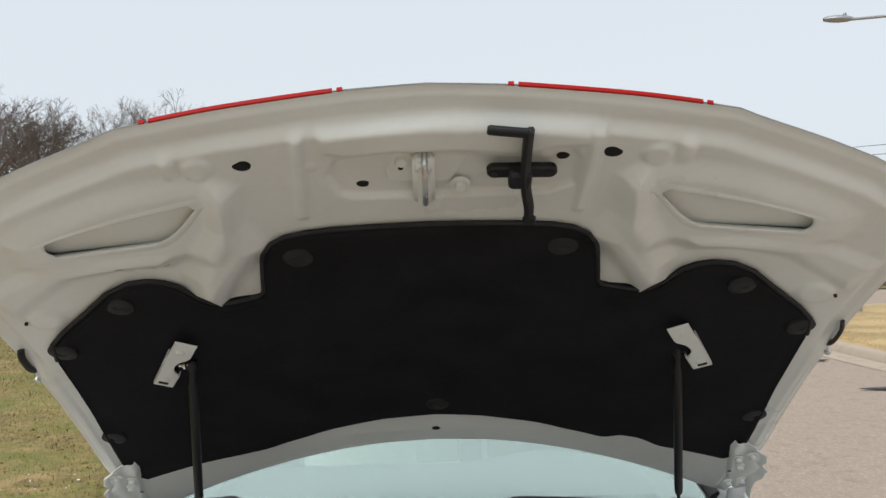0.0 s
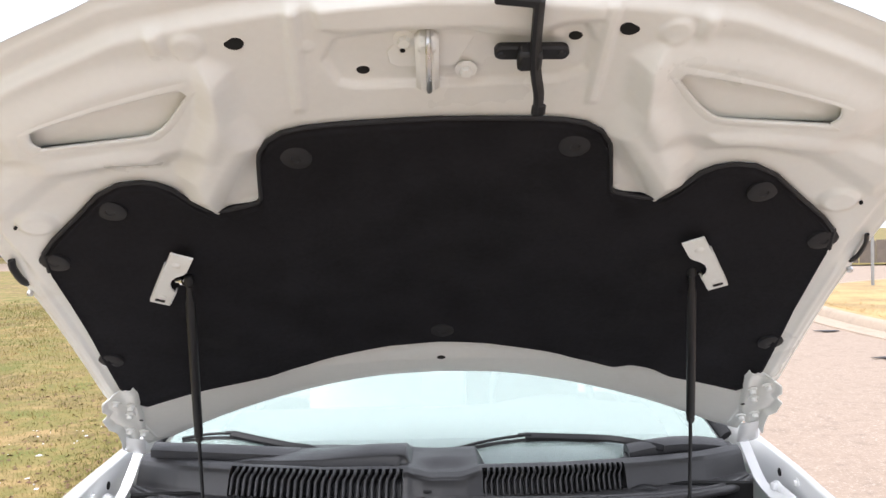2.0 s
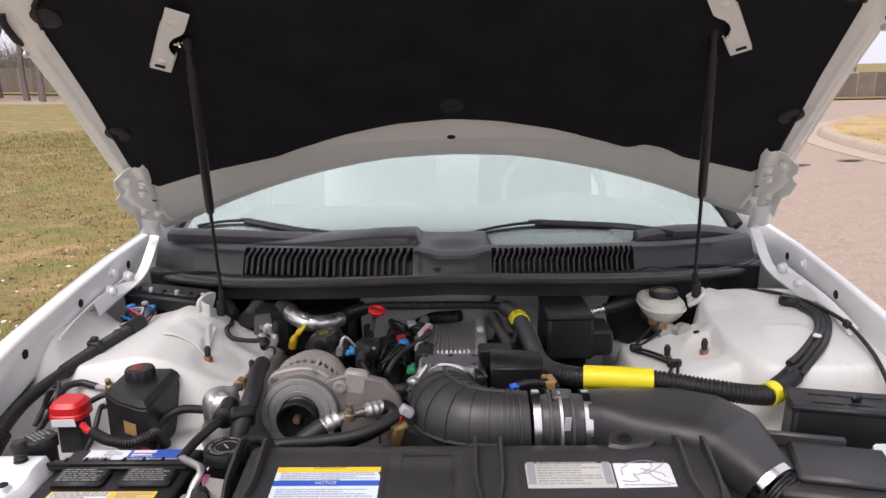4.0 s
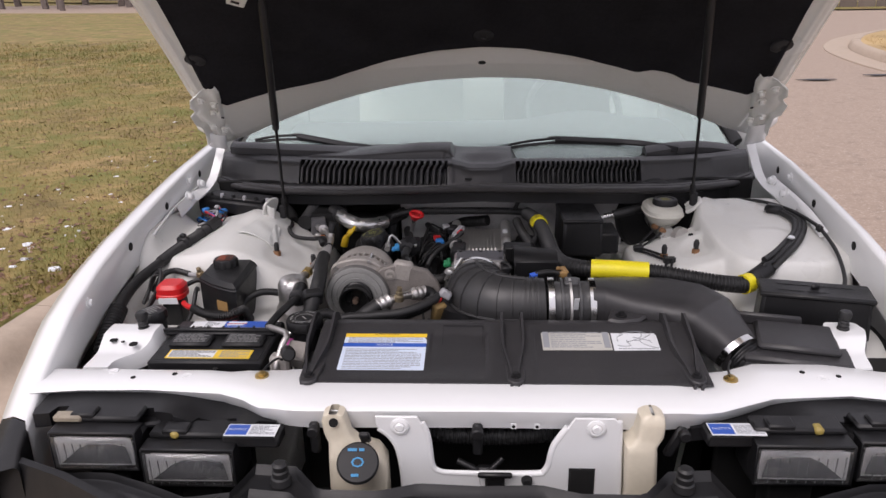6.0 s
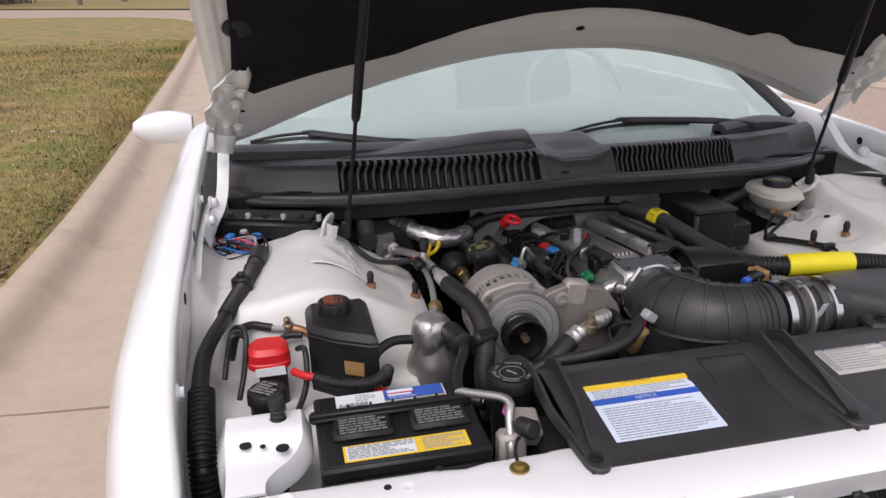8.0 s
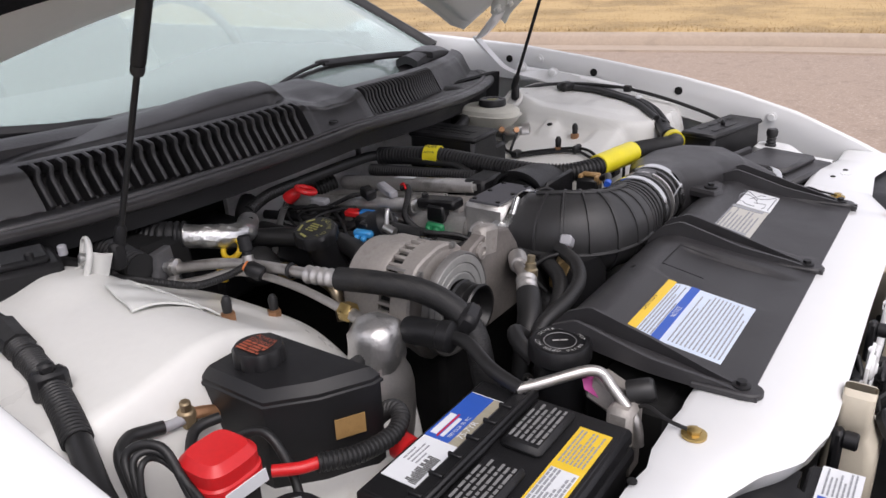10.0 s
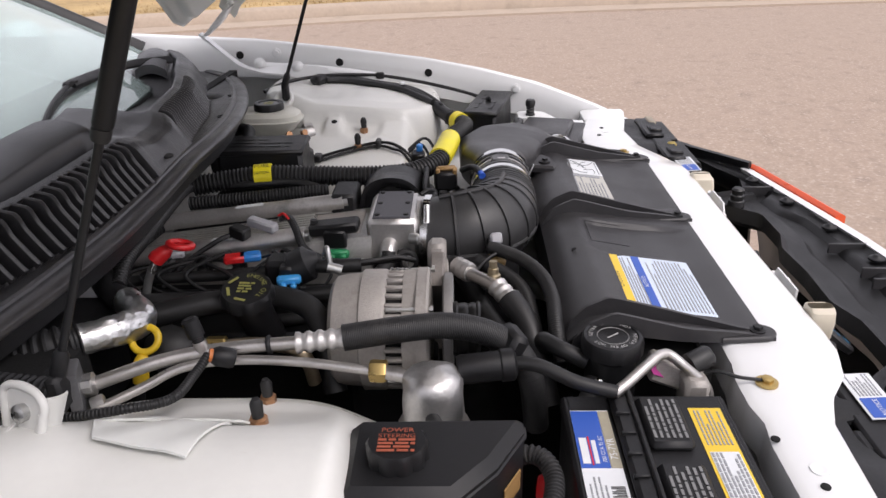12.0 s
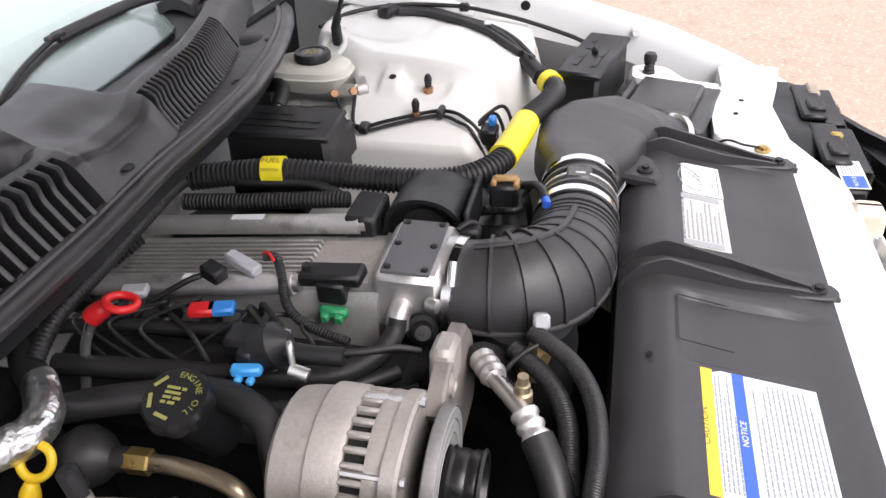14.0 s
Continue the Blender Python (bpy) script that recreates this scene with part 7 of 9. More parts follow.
part("lid", Shape().box((-0.715, 0.905, 0.838), (0.21, 0.06, 0.012), 0.004, (0, 0, -20)), PLASTIC, mod)
for i in range(6):
    part("lug", Shape().lathe([(0.006, 0), (0.006, 0.012), (0.004, 0.014)], Vector((-0.715, 0.905, 0.838)) + Vector((math.cos(-0.35), math.sin(-0.35), 0)) * (-0.1 + 0.04 * i) + Vector((0.012, -0.03, 0))), GREYPL if i % 2 else PLASTIC, mod)
# Added block below the cover, near-black like the shade there.
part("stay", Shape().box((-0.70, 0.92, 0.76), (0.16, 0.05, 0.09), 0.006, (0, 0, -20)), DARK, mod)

tab = thing("lifting_tab", (-0.595, 0.815, 0.78), "white painted steel lug with a rolled rim", "bracket")
tm_ = on_axes((-0.593, 0.811, 0.831), (-0.40, -0.92, 0), (-0.88, 0.38, 0.28)) @ Matrix.Scale(1.06, 4)
lug = [(-0.027, 0.010), (-0.022, 0.020), (-0.006, 0.024), (0.012, 0.022), (0.023, 0.014), (0.024, 0.002), (0.016, -0.020), (0.010, -0.05), (-0.018, -0.05), (-0.022, -0.020)]
part("plate", Shape().prism(lug, 0.003, tm_, 0.001), BAYWHITE, tab)
part("rim", Shape().tube([tm_ @ Vector((x, y, 0.003)) for x, y in lug[8:] + lug[:8]], 0.0042, n=10), BAYWHITE, tab)
part("side_flange", Shape().tube([tm_ @ Vector(q) for q in ((0.0235, 0.004, 0.003), (0.020, -0.020, 0.004), (0.010, -0.045, 0.010), (-0.006, -0.068, 0.022))], 0.0046, n=10), BAYWHITE, tab)
part("curled_lip", Shape().grid(lambda u, v: tm_ @ Vector((0.021 + 0.004 * math.sin(3.1 * v) - 0.012 * u, 0.016 - 0.05 * u, -0.024 * v)), 10, 6, lambda u, v: (0.002, 0.002, 0)), BAYWHITE, tab)
part("flange", Shape().grid(lambda u, v: (-0.590 - 0.100 * u, 0.822 + 0.014 * u, 0.801 + 0.020 * v - 0.045 * u * u), 14, 3, lambda u, v: (0, 0.003, 0)), BAYWHITE, tab)
part("bolt", Shape().lathe([(0.009, 0), (0.009, 0.007), (0.006, 0.009)], tm_ @ Vector((-0.001, 0.0, 0.003)), (-0.88, 0.38, 0.28), 12), STEEL, tab)


def pad_sheet(near, far, lift):
    """A stiff sheet over the tower between two edges, curling off it a little."""
    def pt(u, v):
        p, q = Vector(near[0]).lerp(Vector(near[1]), v), Vector(far[0]).lerp(Vector(far[1]), v)
        c = p.lerp(q, u)
        return (c.x, c.y, apron_left(c.x, c.y) + 0.006 + lift * (1 - u) * (0.4 + 0.6 * math.sin(3.0 * v) ** 2) + 0.0015 * math.sin(9 * v + 5 * u))
    return Shape().grid(pt, 14, 16, lambda u, v: (0, 0, -0.003))


pad = thing("tower_pad", (-0.60, 0.68, apron_left(-0.60, 0.68)), "white stiff sheet pad lying on the tower", "pad")
part("sheet", pad_sheet(((-0.640, 0.648, 0), (-0.616, 0.742, 0)), ((-0.552, 0.636, 0), (-0.566, 0.766, 0)), 0.004), INNER, pad)
part("fold", pad_sheet(((-0.556, 0.630, 0), (-0.568, 0.758, 0)), ((-0.534, 0.622, 0), (-0.554, 0.752, 0)), 0.003), INNER, pad)
for x, y in ((-0.530, 0.616), (-0.440, 0.632)):
    b = thing("tower_stud", (x, y, apron_left(x, y)), "brass stud with a black rubber tip", "stud", "studs on the towers")
    z = apron_left(x, y) - 0.004
    part("nut", Shape().lathe([(0.010, 0), (0.010, 0.012), (0.007, 0.014)], (x, y, z), n=6), COPPER, b)
    part("tip", Shape().lathe([(0.006, 0.012), (0.007, 0.03), (0.004, 0.036)], (x, y, z)), RUBBER, b)

# ---- air conditioning plumbing ----
acc = thing("accumulator", (-0.447, 0.438, 0.58), "silver aluminium air conditioning canister", "canister")
part("can", Shape().lathe([(0.042, 0), (0.046, 0.01), (0.046, 0.118), (0.043, 0.136), (0.036, 0.150), (0.034, 0.19), (0.030, 0.203), (0.016, 0.212), (0.002, 0.213)], (-0.447, 0.438, 0.562), n=32), PIPE, acc)
dm = Shape().lathe([(0.036, 0), (0.0365, 0.010), (0.036, 0.030), (0.0355, 0.042), (0.032, 0.052), (0.024, 0.059), (0.010, 0.062), (0.001, 0.0625)], (-0.447, 0.438, 0.714), n=28)
rnd = random.Random(12)
dm.v = [tuple(Vector(q) + Vector((rnd.gauss(0, 1), rnd.gauss(0, 1), 0)) * 0.0005 + Vector((0.4, -0.8, 0.3)) * 0.003 * math.sin(q[0] * 160 + q[2] * 90) * math.sin(q[1] * 120 + q[2] * 60)) for q in dm.v]
part("dome", dm, DOME, acc, "bright dented dome")
# Near-black block added beside the can in place of shade.
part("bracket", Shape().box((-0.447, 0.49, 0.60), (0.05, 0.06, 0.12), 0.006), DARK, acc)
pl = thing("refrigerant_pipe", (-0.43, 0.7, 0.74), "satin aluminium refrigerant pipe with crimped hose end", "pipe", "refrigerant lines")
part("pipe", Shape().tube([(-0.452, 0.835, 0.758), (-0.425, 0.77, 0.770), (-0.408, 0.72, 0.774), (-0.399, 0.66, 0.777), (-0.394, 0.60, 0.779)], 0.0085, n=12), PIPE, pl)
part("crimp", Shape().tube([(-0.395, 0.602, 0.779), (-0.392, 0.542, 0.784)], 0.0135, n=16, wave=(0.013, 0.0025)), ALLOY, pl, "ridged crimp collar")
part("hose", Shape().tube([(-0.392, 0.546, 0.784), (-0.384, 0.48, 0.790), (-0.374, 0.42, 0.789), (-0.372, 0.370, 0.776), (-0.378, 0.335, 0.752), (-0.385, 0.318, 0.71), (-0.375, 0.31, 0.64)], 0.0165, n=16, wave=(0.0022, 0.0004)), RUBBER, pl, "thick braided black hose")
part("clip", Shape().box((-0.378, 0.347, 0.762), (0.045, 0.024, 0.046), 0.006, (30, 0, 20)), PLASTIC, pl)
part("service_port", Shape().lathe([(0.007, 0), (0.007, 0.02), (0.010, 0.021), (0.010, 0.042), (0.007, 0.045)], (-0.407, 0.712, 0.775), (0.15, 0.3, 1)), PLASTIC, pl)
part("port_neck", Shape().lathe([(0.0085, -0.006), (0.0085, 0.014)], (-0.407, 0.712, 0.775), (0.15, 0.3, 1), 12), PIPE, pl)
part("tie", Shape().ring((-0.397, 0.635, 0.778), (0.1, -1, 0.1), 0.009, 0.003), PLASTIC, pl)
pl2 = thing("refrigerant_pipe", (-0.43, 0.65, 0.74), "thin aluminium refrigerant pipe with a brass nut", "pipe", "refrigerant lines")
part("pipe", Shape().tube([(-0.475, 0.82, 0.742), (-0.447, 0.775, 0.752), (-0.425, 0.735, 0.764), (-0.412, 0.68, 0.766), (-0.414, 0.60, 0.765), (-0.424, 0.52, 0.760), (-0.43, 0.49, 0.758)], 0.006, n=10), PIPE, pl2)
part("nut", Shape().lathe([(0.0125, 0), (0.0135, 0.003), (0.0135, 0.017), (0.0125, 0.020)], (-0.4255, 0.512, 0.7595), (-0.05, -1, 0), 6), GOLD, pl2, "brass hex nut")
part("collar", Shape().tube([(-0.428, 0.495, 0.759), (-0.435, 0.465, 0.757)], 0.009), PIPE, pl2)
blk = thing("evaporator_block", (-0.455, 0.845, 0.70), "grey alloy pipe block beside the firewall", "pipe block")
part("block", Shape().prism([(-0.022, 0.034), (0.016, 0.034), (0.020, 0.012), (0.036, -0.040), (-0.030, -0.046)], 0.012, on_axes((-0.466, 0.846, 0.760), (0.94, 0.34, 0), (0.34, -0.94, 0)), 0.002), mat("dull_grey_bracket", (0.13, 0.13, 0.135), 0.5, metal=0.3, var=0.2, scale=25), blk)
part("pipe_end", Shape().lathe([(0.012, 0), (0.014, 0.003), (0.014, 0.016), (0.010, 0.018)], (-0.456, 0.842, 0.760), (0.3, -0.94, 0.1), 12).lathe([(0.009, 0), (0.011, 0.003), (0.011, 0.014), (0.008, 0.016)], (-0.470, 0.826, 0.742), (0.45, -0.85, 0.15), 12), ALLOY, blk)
# Added block behind the pipe ends, coloured as deep shade.
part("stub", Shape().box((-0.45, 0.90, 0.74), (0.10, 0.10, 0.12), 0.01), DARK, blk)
part("bolt", Shape().lathe([(0.008, 0), (0.008, 0.012)], (-0.468, 0.835, 0.768), (0.3, -1, 0), 6), STEEL, blk)
sw = thing("pressure_switch", (-0.43, 0.68, 0.76), "black sensor plug with an orange collar", "sensor")
part("body", Shape().lathe([(0.010, 0), (0.012, 0.004), (0.012, 0.02), (0.009, 0.026)], (-0.418, 0.672, 0.772), (-0.3, 0.9, 0.4)), PLASTIC, sw)
part("collar", Shape().lathe([(0.008, 0), (0.008, 0.010)], (-0.423, 0.69, 0.779), (-0.3, 0.9, 0.4)), ORPL, sw)
part("loom", Shape().tube([(-0.425, 0.70, 0.782), (-0.455, 0.708, 0.775), (-0.505, 0.716, 0.779), (-0.532, 0.762, 0.785), (-0.540, 0.828, 0.778), (-0.57, 0.89, 0.775)], 0.0058, n=10, wave=(0.004, 0.0009)), RUBBER, sw)
vl = thing("check_valve", (-0.41, 0.37, 0.74), "black plastic valve body on a thin hose", "valve")
part("body", Shape().lathe([(0.016, 0), (0.018, 0.006), (0.018, 0.05), (0.020, 0.052), (0.020, 0.066), (0.014, 0.07)], (-0.421, 0.41, 0.757), (0.12, -1, 0.04), 18), PLASTIC, vl)
part("hose", Shape().tube([(-0.412, 0.345, 0.76), (-0.42, 0.315, 0.762), (-0.440, 0.272, 0.752), (-0.450, 0.228, 0.745)], 0.0085, n=10), RUBBER, vl)
part("silver_tube", Shape().tube([(-0.451, 0.232, 0.744), (-0.436, 0.213, 0.749), (-0.412, 0.186, 0.757), (-0.397, 0.169, 0.760), (-0.392, 0.156, 0.757), (-0.398, 0.140, 0.746), (-0.404, 0.112, 0.720), (-0.406, 0.105, 0.69)], 0.0065, n=12), PIPE, vl, "bent aluminium tube")
dr = thing("drier_fitting", (-0.375, 0.13, 0.70), "grimy alloy fitting with a black rubber cap", "fitting")
part("block", Shape().box((-0.372, 0.150, 0.722), (0.04, 0.05, 0.03), 0.004, (20, 10, 0)).box((-0.40, 0.125, 0.69), (0.04, 0.03, 0.09), 0.006), ALTMAT, dr)
part("cap", Shape().lathe([(0.014, 0), (0.014, 0.026), (0.011, 0.030)], (-0.385, 0.128, 0.738), (0.3, -0.8, 0.25)), RUBBER, dr)
CAPTXT = mat("faded_white_print", (0.42, 0.42, 0.41), 0.5, var=0.15)
cl = thing("coolant_filler", (-0.369, 0.22, 0.66), "round black coolant filler cap with white lettering", "filler cap")
part("neck", Shape().lathe([(0.03, 0), (0.032, 0.05), (0.03, 0.10)], (-0.369, 0.22, 0.645)), PLASTIC, cl)
cap = part("cap", Shape().lathe([(0.032, 0), (0.038, 0.003), (0.038, 0.018), (0.035, 0.023), (0.031, 0.0235), (0.030, 0.022), (0.002, 0.022)], (-0.369, 0.22, 0.748), n=48, flute=(30, 0.0012, 1, 2)), PLASTIC, cl, "black knurled cap with white lettering")
word = "NEVER OPEN HOT  NEVER OPEN HOT  "
for i, ch in enumerate(word):
    a = 2 * math.pi * i / len(word)
    if ch != " ":
        lettering(ch, 0.0070, Matrix.Translation((-0.369, 0.22, 0.7717)) @ Matrix.Rotation(-a, 4, "Z") @ Matrix.Translation((0, 0.0265, 0)), CAPTXT, cap)
part("inner_print", bars(Shape(), on_axes((-0.369, 0.22, 0.7703), (0.6, -0.8, 0), (0, 0, 1)), 1, 0.018, 0.006, 0.002, 61), CAPTXT, cap)
part("print_ring", Shape().ring((-0.369, 0.22, 0.7702), (0, 0, 1), 0.019, 0.0006, 40, 4), EMBOSS, cap)
part("hose", Shape().tube([(-0.372, 0.25, 0.735), (-0.36, 0.28, 0.745), (-0.33, 0.30, 0.74), (-0.29, 0.29, 0.70)], 0.011), RUBBER, cl)
part("clamp", Shape().ring((-0.395, 0.245, 0.712), (1, -0.6, 0), 0.014, 0.003).tube([(-0.375, 0.235, 0.705), (-0.43, 0.262, 0.708)], 0.012), RUBBER, cl)
part("clamp_band", Shape().box((-0.408, 0.238, 0.718), (0.012, 0.008, 0.03), 0.002, (0, 30, 40)), CHROME, cl)
solid("service_tag", Shape().prism([(-0.009, -0.012), (0.009, -0.012), (0.009, 0.008), (0, 0.015), (-0.009, 0.008)], 0.001, on_axes((-0.388, 0.168, 0.735), (1, 0.4, 0), (-0.5, -0.6, 0.6))), MAGENTA, "small magenta service tag", "tag")
# ---- engine ----
eng = thing("engine", (0.0, 0.75, 0.40), "engine with ribbed aluminium intake and a near-black block coloured as shade", "engine")


def deck(y):
    """Height of the intake top, falling to the rear."""
    return 0.765 - 0.125 * (y - 0.63)


# The shade round the engine is put into the block's near-black colour.
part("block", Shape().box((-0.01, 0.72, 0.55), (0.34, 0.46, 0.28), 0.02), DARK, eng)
part("valve_cover", Shape().box((-0.17, 0.75, 0.672), (0.12, 0.40, 0.06), 0.016, (0, -18, 0)), PLASTIC, eng, "black valve cover")
part("valve_cover", Shape().box((0.16, 0.75, 0.672), (0.12, 0.40, 0.06), 0.016, (0, 18, 0)), PLASTIC, eng, "black valve cover")
part("intake_plenum", Shape().grid(lambda s, t: (-0.075 + 0.15 * s, 0.55 + 0.40 * t, deck(0.55 + 0.40 * t) - 0.004 - 0.02 * smooth(0.8, 1, abs(2 * s - 1))), 12, 20, lambda s, t: (0, 0, -0.09)), RIBBED, eng, "cast aluminium intake manifold")
for i in range(9):
    x = -0.042 + 0.0098 * i
    part("rib", Shape().prism([(0.655, deck(0.655) - 0.006), (0.66, deck(0.66) + 0.004), (0.935, deck(0.935) + 0.004), (0.935, deck(0.935) - 0.01)], 0.0042, on_axes((x, 0, 0), (0, 1, 0), (1, 0, 0))), RIBBED, eng)
for x0, x1, y0 in ((0.066, 0.072, 0.612), (-0.068, -0.074, 0.655)):
    rail = part("fuel_rail", Shape().tube([(x0, y0, deck(y0) + 0.012), (x1, 0.95, deck(0.95) + 0.012)], 0.0145, n=12, flat=0.9), ALLOY, eng, "silver fuel rail")
    part("rail_end", Shape().lathe([(0.006, -0.004), (0.011, 0.0), (0.011, 0.008)], (x0, y0, deck(y0) + 0.012), (0, -1, 0.12)), STEEL, rail)
    part("sticker", Shape().box(((x0 + x1) / 2 - 0.002, 0.78, deck(0.78) + 0.0255), (0.014, 0.05, 0.001), 0.0003, (-7, 0, 0)), PAPER, rail)
for i in range(4):
    part("runner", Shape().box((0.048, 0.60 - 0.014 * (i % 2), 0.745 - 0.01 * i), (0.05, 0.02, 0.03), 0.006), ALLOY, eng)
part("intake_neck", Shape().box((0.0, 0.61, 0.735), (0.115, 0.11, 0.06), 0.012, (-6, 0, 0)), ALTMAT, eng, "smooth cast intake neck")
thb = part("throttle_body", Shape().box((-0.002, 0.515, 0.755), (0.125, 0.085, 0.085), 0.008).lathe([(0.058, 0), (0.058, 0.016), (0.054, 0.02)], (0.0, 0.478, 0.75), (0, -1, 0), 28), ALLOY, eng, "cast aluminium throttle body")
part("top_plate", Shape().prism([(-0.058, 0.487), (0.056, 0.487), (0.056, 0.547), (-0.058, 0.547)], 0.004, Matrix.Translation((0, 0, 0.7965)), 0.001), GREYCLOTH, thb, "dark plate with six screws")
for x in (-0.05, 0.0, 0.048):
    for y in (0.494, 0.540):
        part("screw", Shape().lathe([(0.0045, 0), (0.0045, 0.002), (0.002, 0.0025)], (x, y, 0.8005), n=10), PLASTIC, thb)
part("lug", Shape().lathe([(0.008, 0), (0.009, 0.002), (0.009, 0.014), (0.006, 0.016)], (-0.072, 0.488, 0.768), (-0.2, -1, 0)), STEEL, thb)
part("position_sensor", Shape().lathe([(0.020, 0), (0.020, 0.010), (0.014, 0.012), (0.013, 0.018), (0.002, 0.018)], (-0.068, 0.497, 0.728), (-1, -0.35, 0.3), 20), PLASTIC, thb, "black throttle sensor with a silver centre")
part("sensor_face", Shape().lathe([(0.010, 0.0182), (0.010, 0.0192)], (-0.068, 0.497, 0.728), (-1, -0.35, 0.3), 18), STEEL, thb)
part("spout", Shape().tube([(-0.05, 0.52, 0.755), (-0.075, 0.522, 0.75), (-0.085, 0.523, 0.735)], 0.014), ALLOY, thb)
ms = part("map_sensor", Shape().box((-0.055, 0.610, 0.783), (0.034, 0.082, 0.018), 0.004, (-6, 0, 0)).box((-0.066, 0.607, 0.768), (0.022, 0.036, 0.03), 0.003), PLASTIC, eng, "black pressure sensor with a green plug")
for y in (0.578, 0.642):
    part("screw", Shape().lathe([(0.006, 0), (0.006, 0.006)], (-0.055, y, 0.789), n=8), RUBBER, ms)
part("green_plug", Shape().box((-0.082, 0.603, 0.747), (0.012, 0.036, 0.014), 0.003), GREENPL, ms)
part("green_prongs", Shape().box((-0.09, 0.594, 0.744), (0.010, 0.010, 0.012), 0.002).box((-0.09, 0.612, 0.744), (0.010, 0.010, 0.012), 0.002), GREENPL, ms)
cover = part("cable_cover", Shape().grid(lambda s, t: (0.080 + 0.105 * t, 0.530 - 0.056 * math.cos(math.pi * s) - (0.006 if s in (0, 1) else 0) * math.cos(math.pi * s), 0.750 + 0.066 * math.sin(math.pi * s) ** 0.62 - 0.012 * t * math.sin(math.pi * s)), 24, 8,
             lambda s, t: (0, 0.006 * math.cos(math.pi * s), -0.006)), PLASTIC, eng, "arched black throttle cable cover")
# Added black wall stands for the shadowed inside of the arch.
part("end_wall", Shape().prism([(0.530 - 0.054 * math.cos(math.pi * i / 12), 0.748 + 0.062 * math.sin(math.pi * i / 12) ** 0.62) for i in range(13)], 0.004, on_axes((0.096, 0, 0), (0, 1, 0), (1, 0, 0)), 0.001), PLASTIC, cover)
part("cover_wall", Shape().box((0.132, 0.470, 0.772), (0.105, 0.008, 0.062), 0.004), PLASTIC, cover)
part("cover_box", Shape().box((0.095, 0.612, 0.772), (0.075, 0.045, 0.042), 0.005), PLASTIC, cover)
part("cover_latch", Shape().box((0.060, 0.462, 0.785), (0.022, 0.030, 0.020), 0.004).tube([(0.050, 0.475, 0.795), (0.062, 0.462, 0.799), (0.072, 0.450, 0.790)], 0.004), PLASTIC, cover)
part("cable_reel", Shape().lathe([(0.030, 0), (0.034, 0.003), (0.034, 0.014), (0.028, 0.017)], (0.088, 0.530, 0.762), (1, 0, 0), 24), DARK, cover)
# injector plugs, sensors, looms on the near bank
inj = [(-0.118, 0.757, REDPL), (-0.112, 0.735, BLUEPL), (-0.10, 0.86, GREYPL)]
for x, y, m_ in inj:
    part("plug", Shape().box((x, y, 0.758), (0.022, 0.034, 0.012), 0.003, (0, 0, 15)), m_, eng, "coloured injector plug")
gp = thing("inline_connector", (-0.05, 0.72, 0.79), "grey and black inline wiring connector", "connector")
part("grey_half", Shape().box((-0.060, 0.724, 0.790), (0.018, 0.052, 0.015), 0.003, (8, 0, -22)), GREYPL, gp)
part("black_half", Shape().box((-0.076, 0.757, 0.784), (0.022, 0.03, 0.020), 0.003, (8, 0, -22)), PLASTIC, gp)
part("wire", Shape().tube([(-0.082, 0.772, 0.781), (-0.092, 0.79, 0.776), (-0.11, 0.835, 0.75), (-0.14, 0.87, 0.72)], 0.004, n=8), RUBBER, gp)
part("loom", Shape().tube([(-0.050, 0.698, 0.796), (-0.052, 0.682, 0.798), (-0.072, 0.668, 0.786), (-0.105, 0.650, 0.768), (-0.125, 0.615, 0.758), (-0.135, 0.565, 0.752)], 0.0062, n=10, wave=(0.004, 0.001)), RUBBER, gp)
part("red_wire", Shape().tube([(-0.050, 0.700, 0.800), (-0.054, 0.69, 0.806), (-0.062, 0.680, 0.800)], 0.002, n=6), REDPL, gp)
ev = thing("purge_valve", (-0.155, 0.65, 0.73), "round black valve with a bright blue plug", "valve")
part("body", Shape().lathe([(0.02, 0), (0.026, 0.004), (0.026, 0.028), (0.018, 0.034), (0.008, 0.045)], (-0.15, 0.652, 0.738), (0.1, -0.8, 0.35), 20).box((-0.14, 0.665, 0.735), (0.04, 0.05, 0.04), 0.006), PLASTIC, ev)
part("bracket", Shape().box((-0.137, 0.628, 0.755), (0.022, 0.02, 0.006), 0.001, (0, 20, 0)), STEEL, ev)
part("blue_plug", Shape().box((-0.180, 0.650, 0.738), (0.014, 0.034, 0.012), 0.003, (0, 0, 10)).box((-0.19, 0.642, 0.733), (0.01, 0.008, 0.008), 0.002).box((-0.19, 0.656, 0.733), (0.01, 0.008, 0.008), 0.002), mat("bright_blue_plastic", (0.05, 0.35, 0.75), 0.4), ev, "bright blue plug")
part("plug_body", Shape().box((-0.165, 0.655, 0.745), (0.02, 0.02, 0.018), 0.003), PLASTIC, ev)
part("hose", Shape().tube([(-0.15, 0.615, 0.745), (-0.153, 0.585, 0.746), (-0.15, 0.55, 0.746)], 0.0105), RUBBER, ev)
part("thin_hose", Shape().tube([(-0.15, 0.57, 0.747), (-0.14, 0.53, 0.748), (-0.125, 0.50, 0.745), (-0.115, 0.475, 0.735)], 0.004).tube([(-0.147, 0.57, 0.742), (-0.135, 0.53, 0.742), (-0.115, 0.495, 0.735)], 0.003), RUBBER, ev)
ev.location += Vector((-0.038, 0.0, 0.034))
hh = thing("heater_hose", (-0.17, 0.7, 0.71), "black rubber heater hose with faded white print", "hose", "engine hoses")
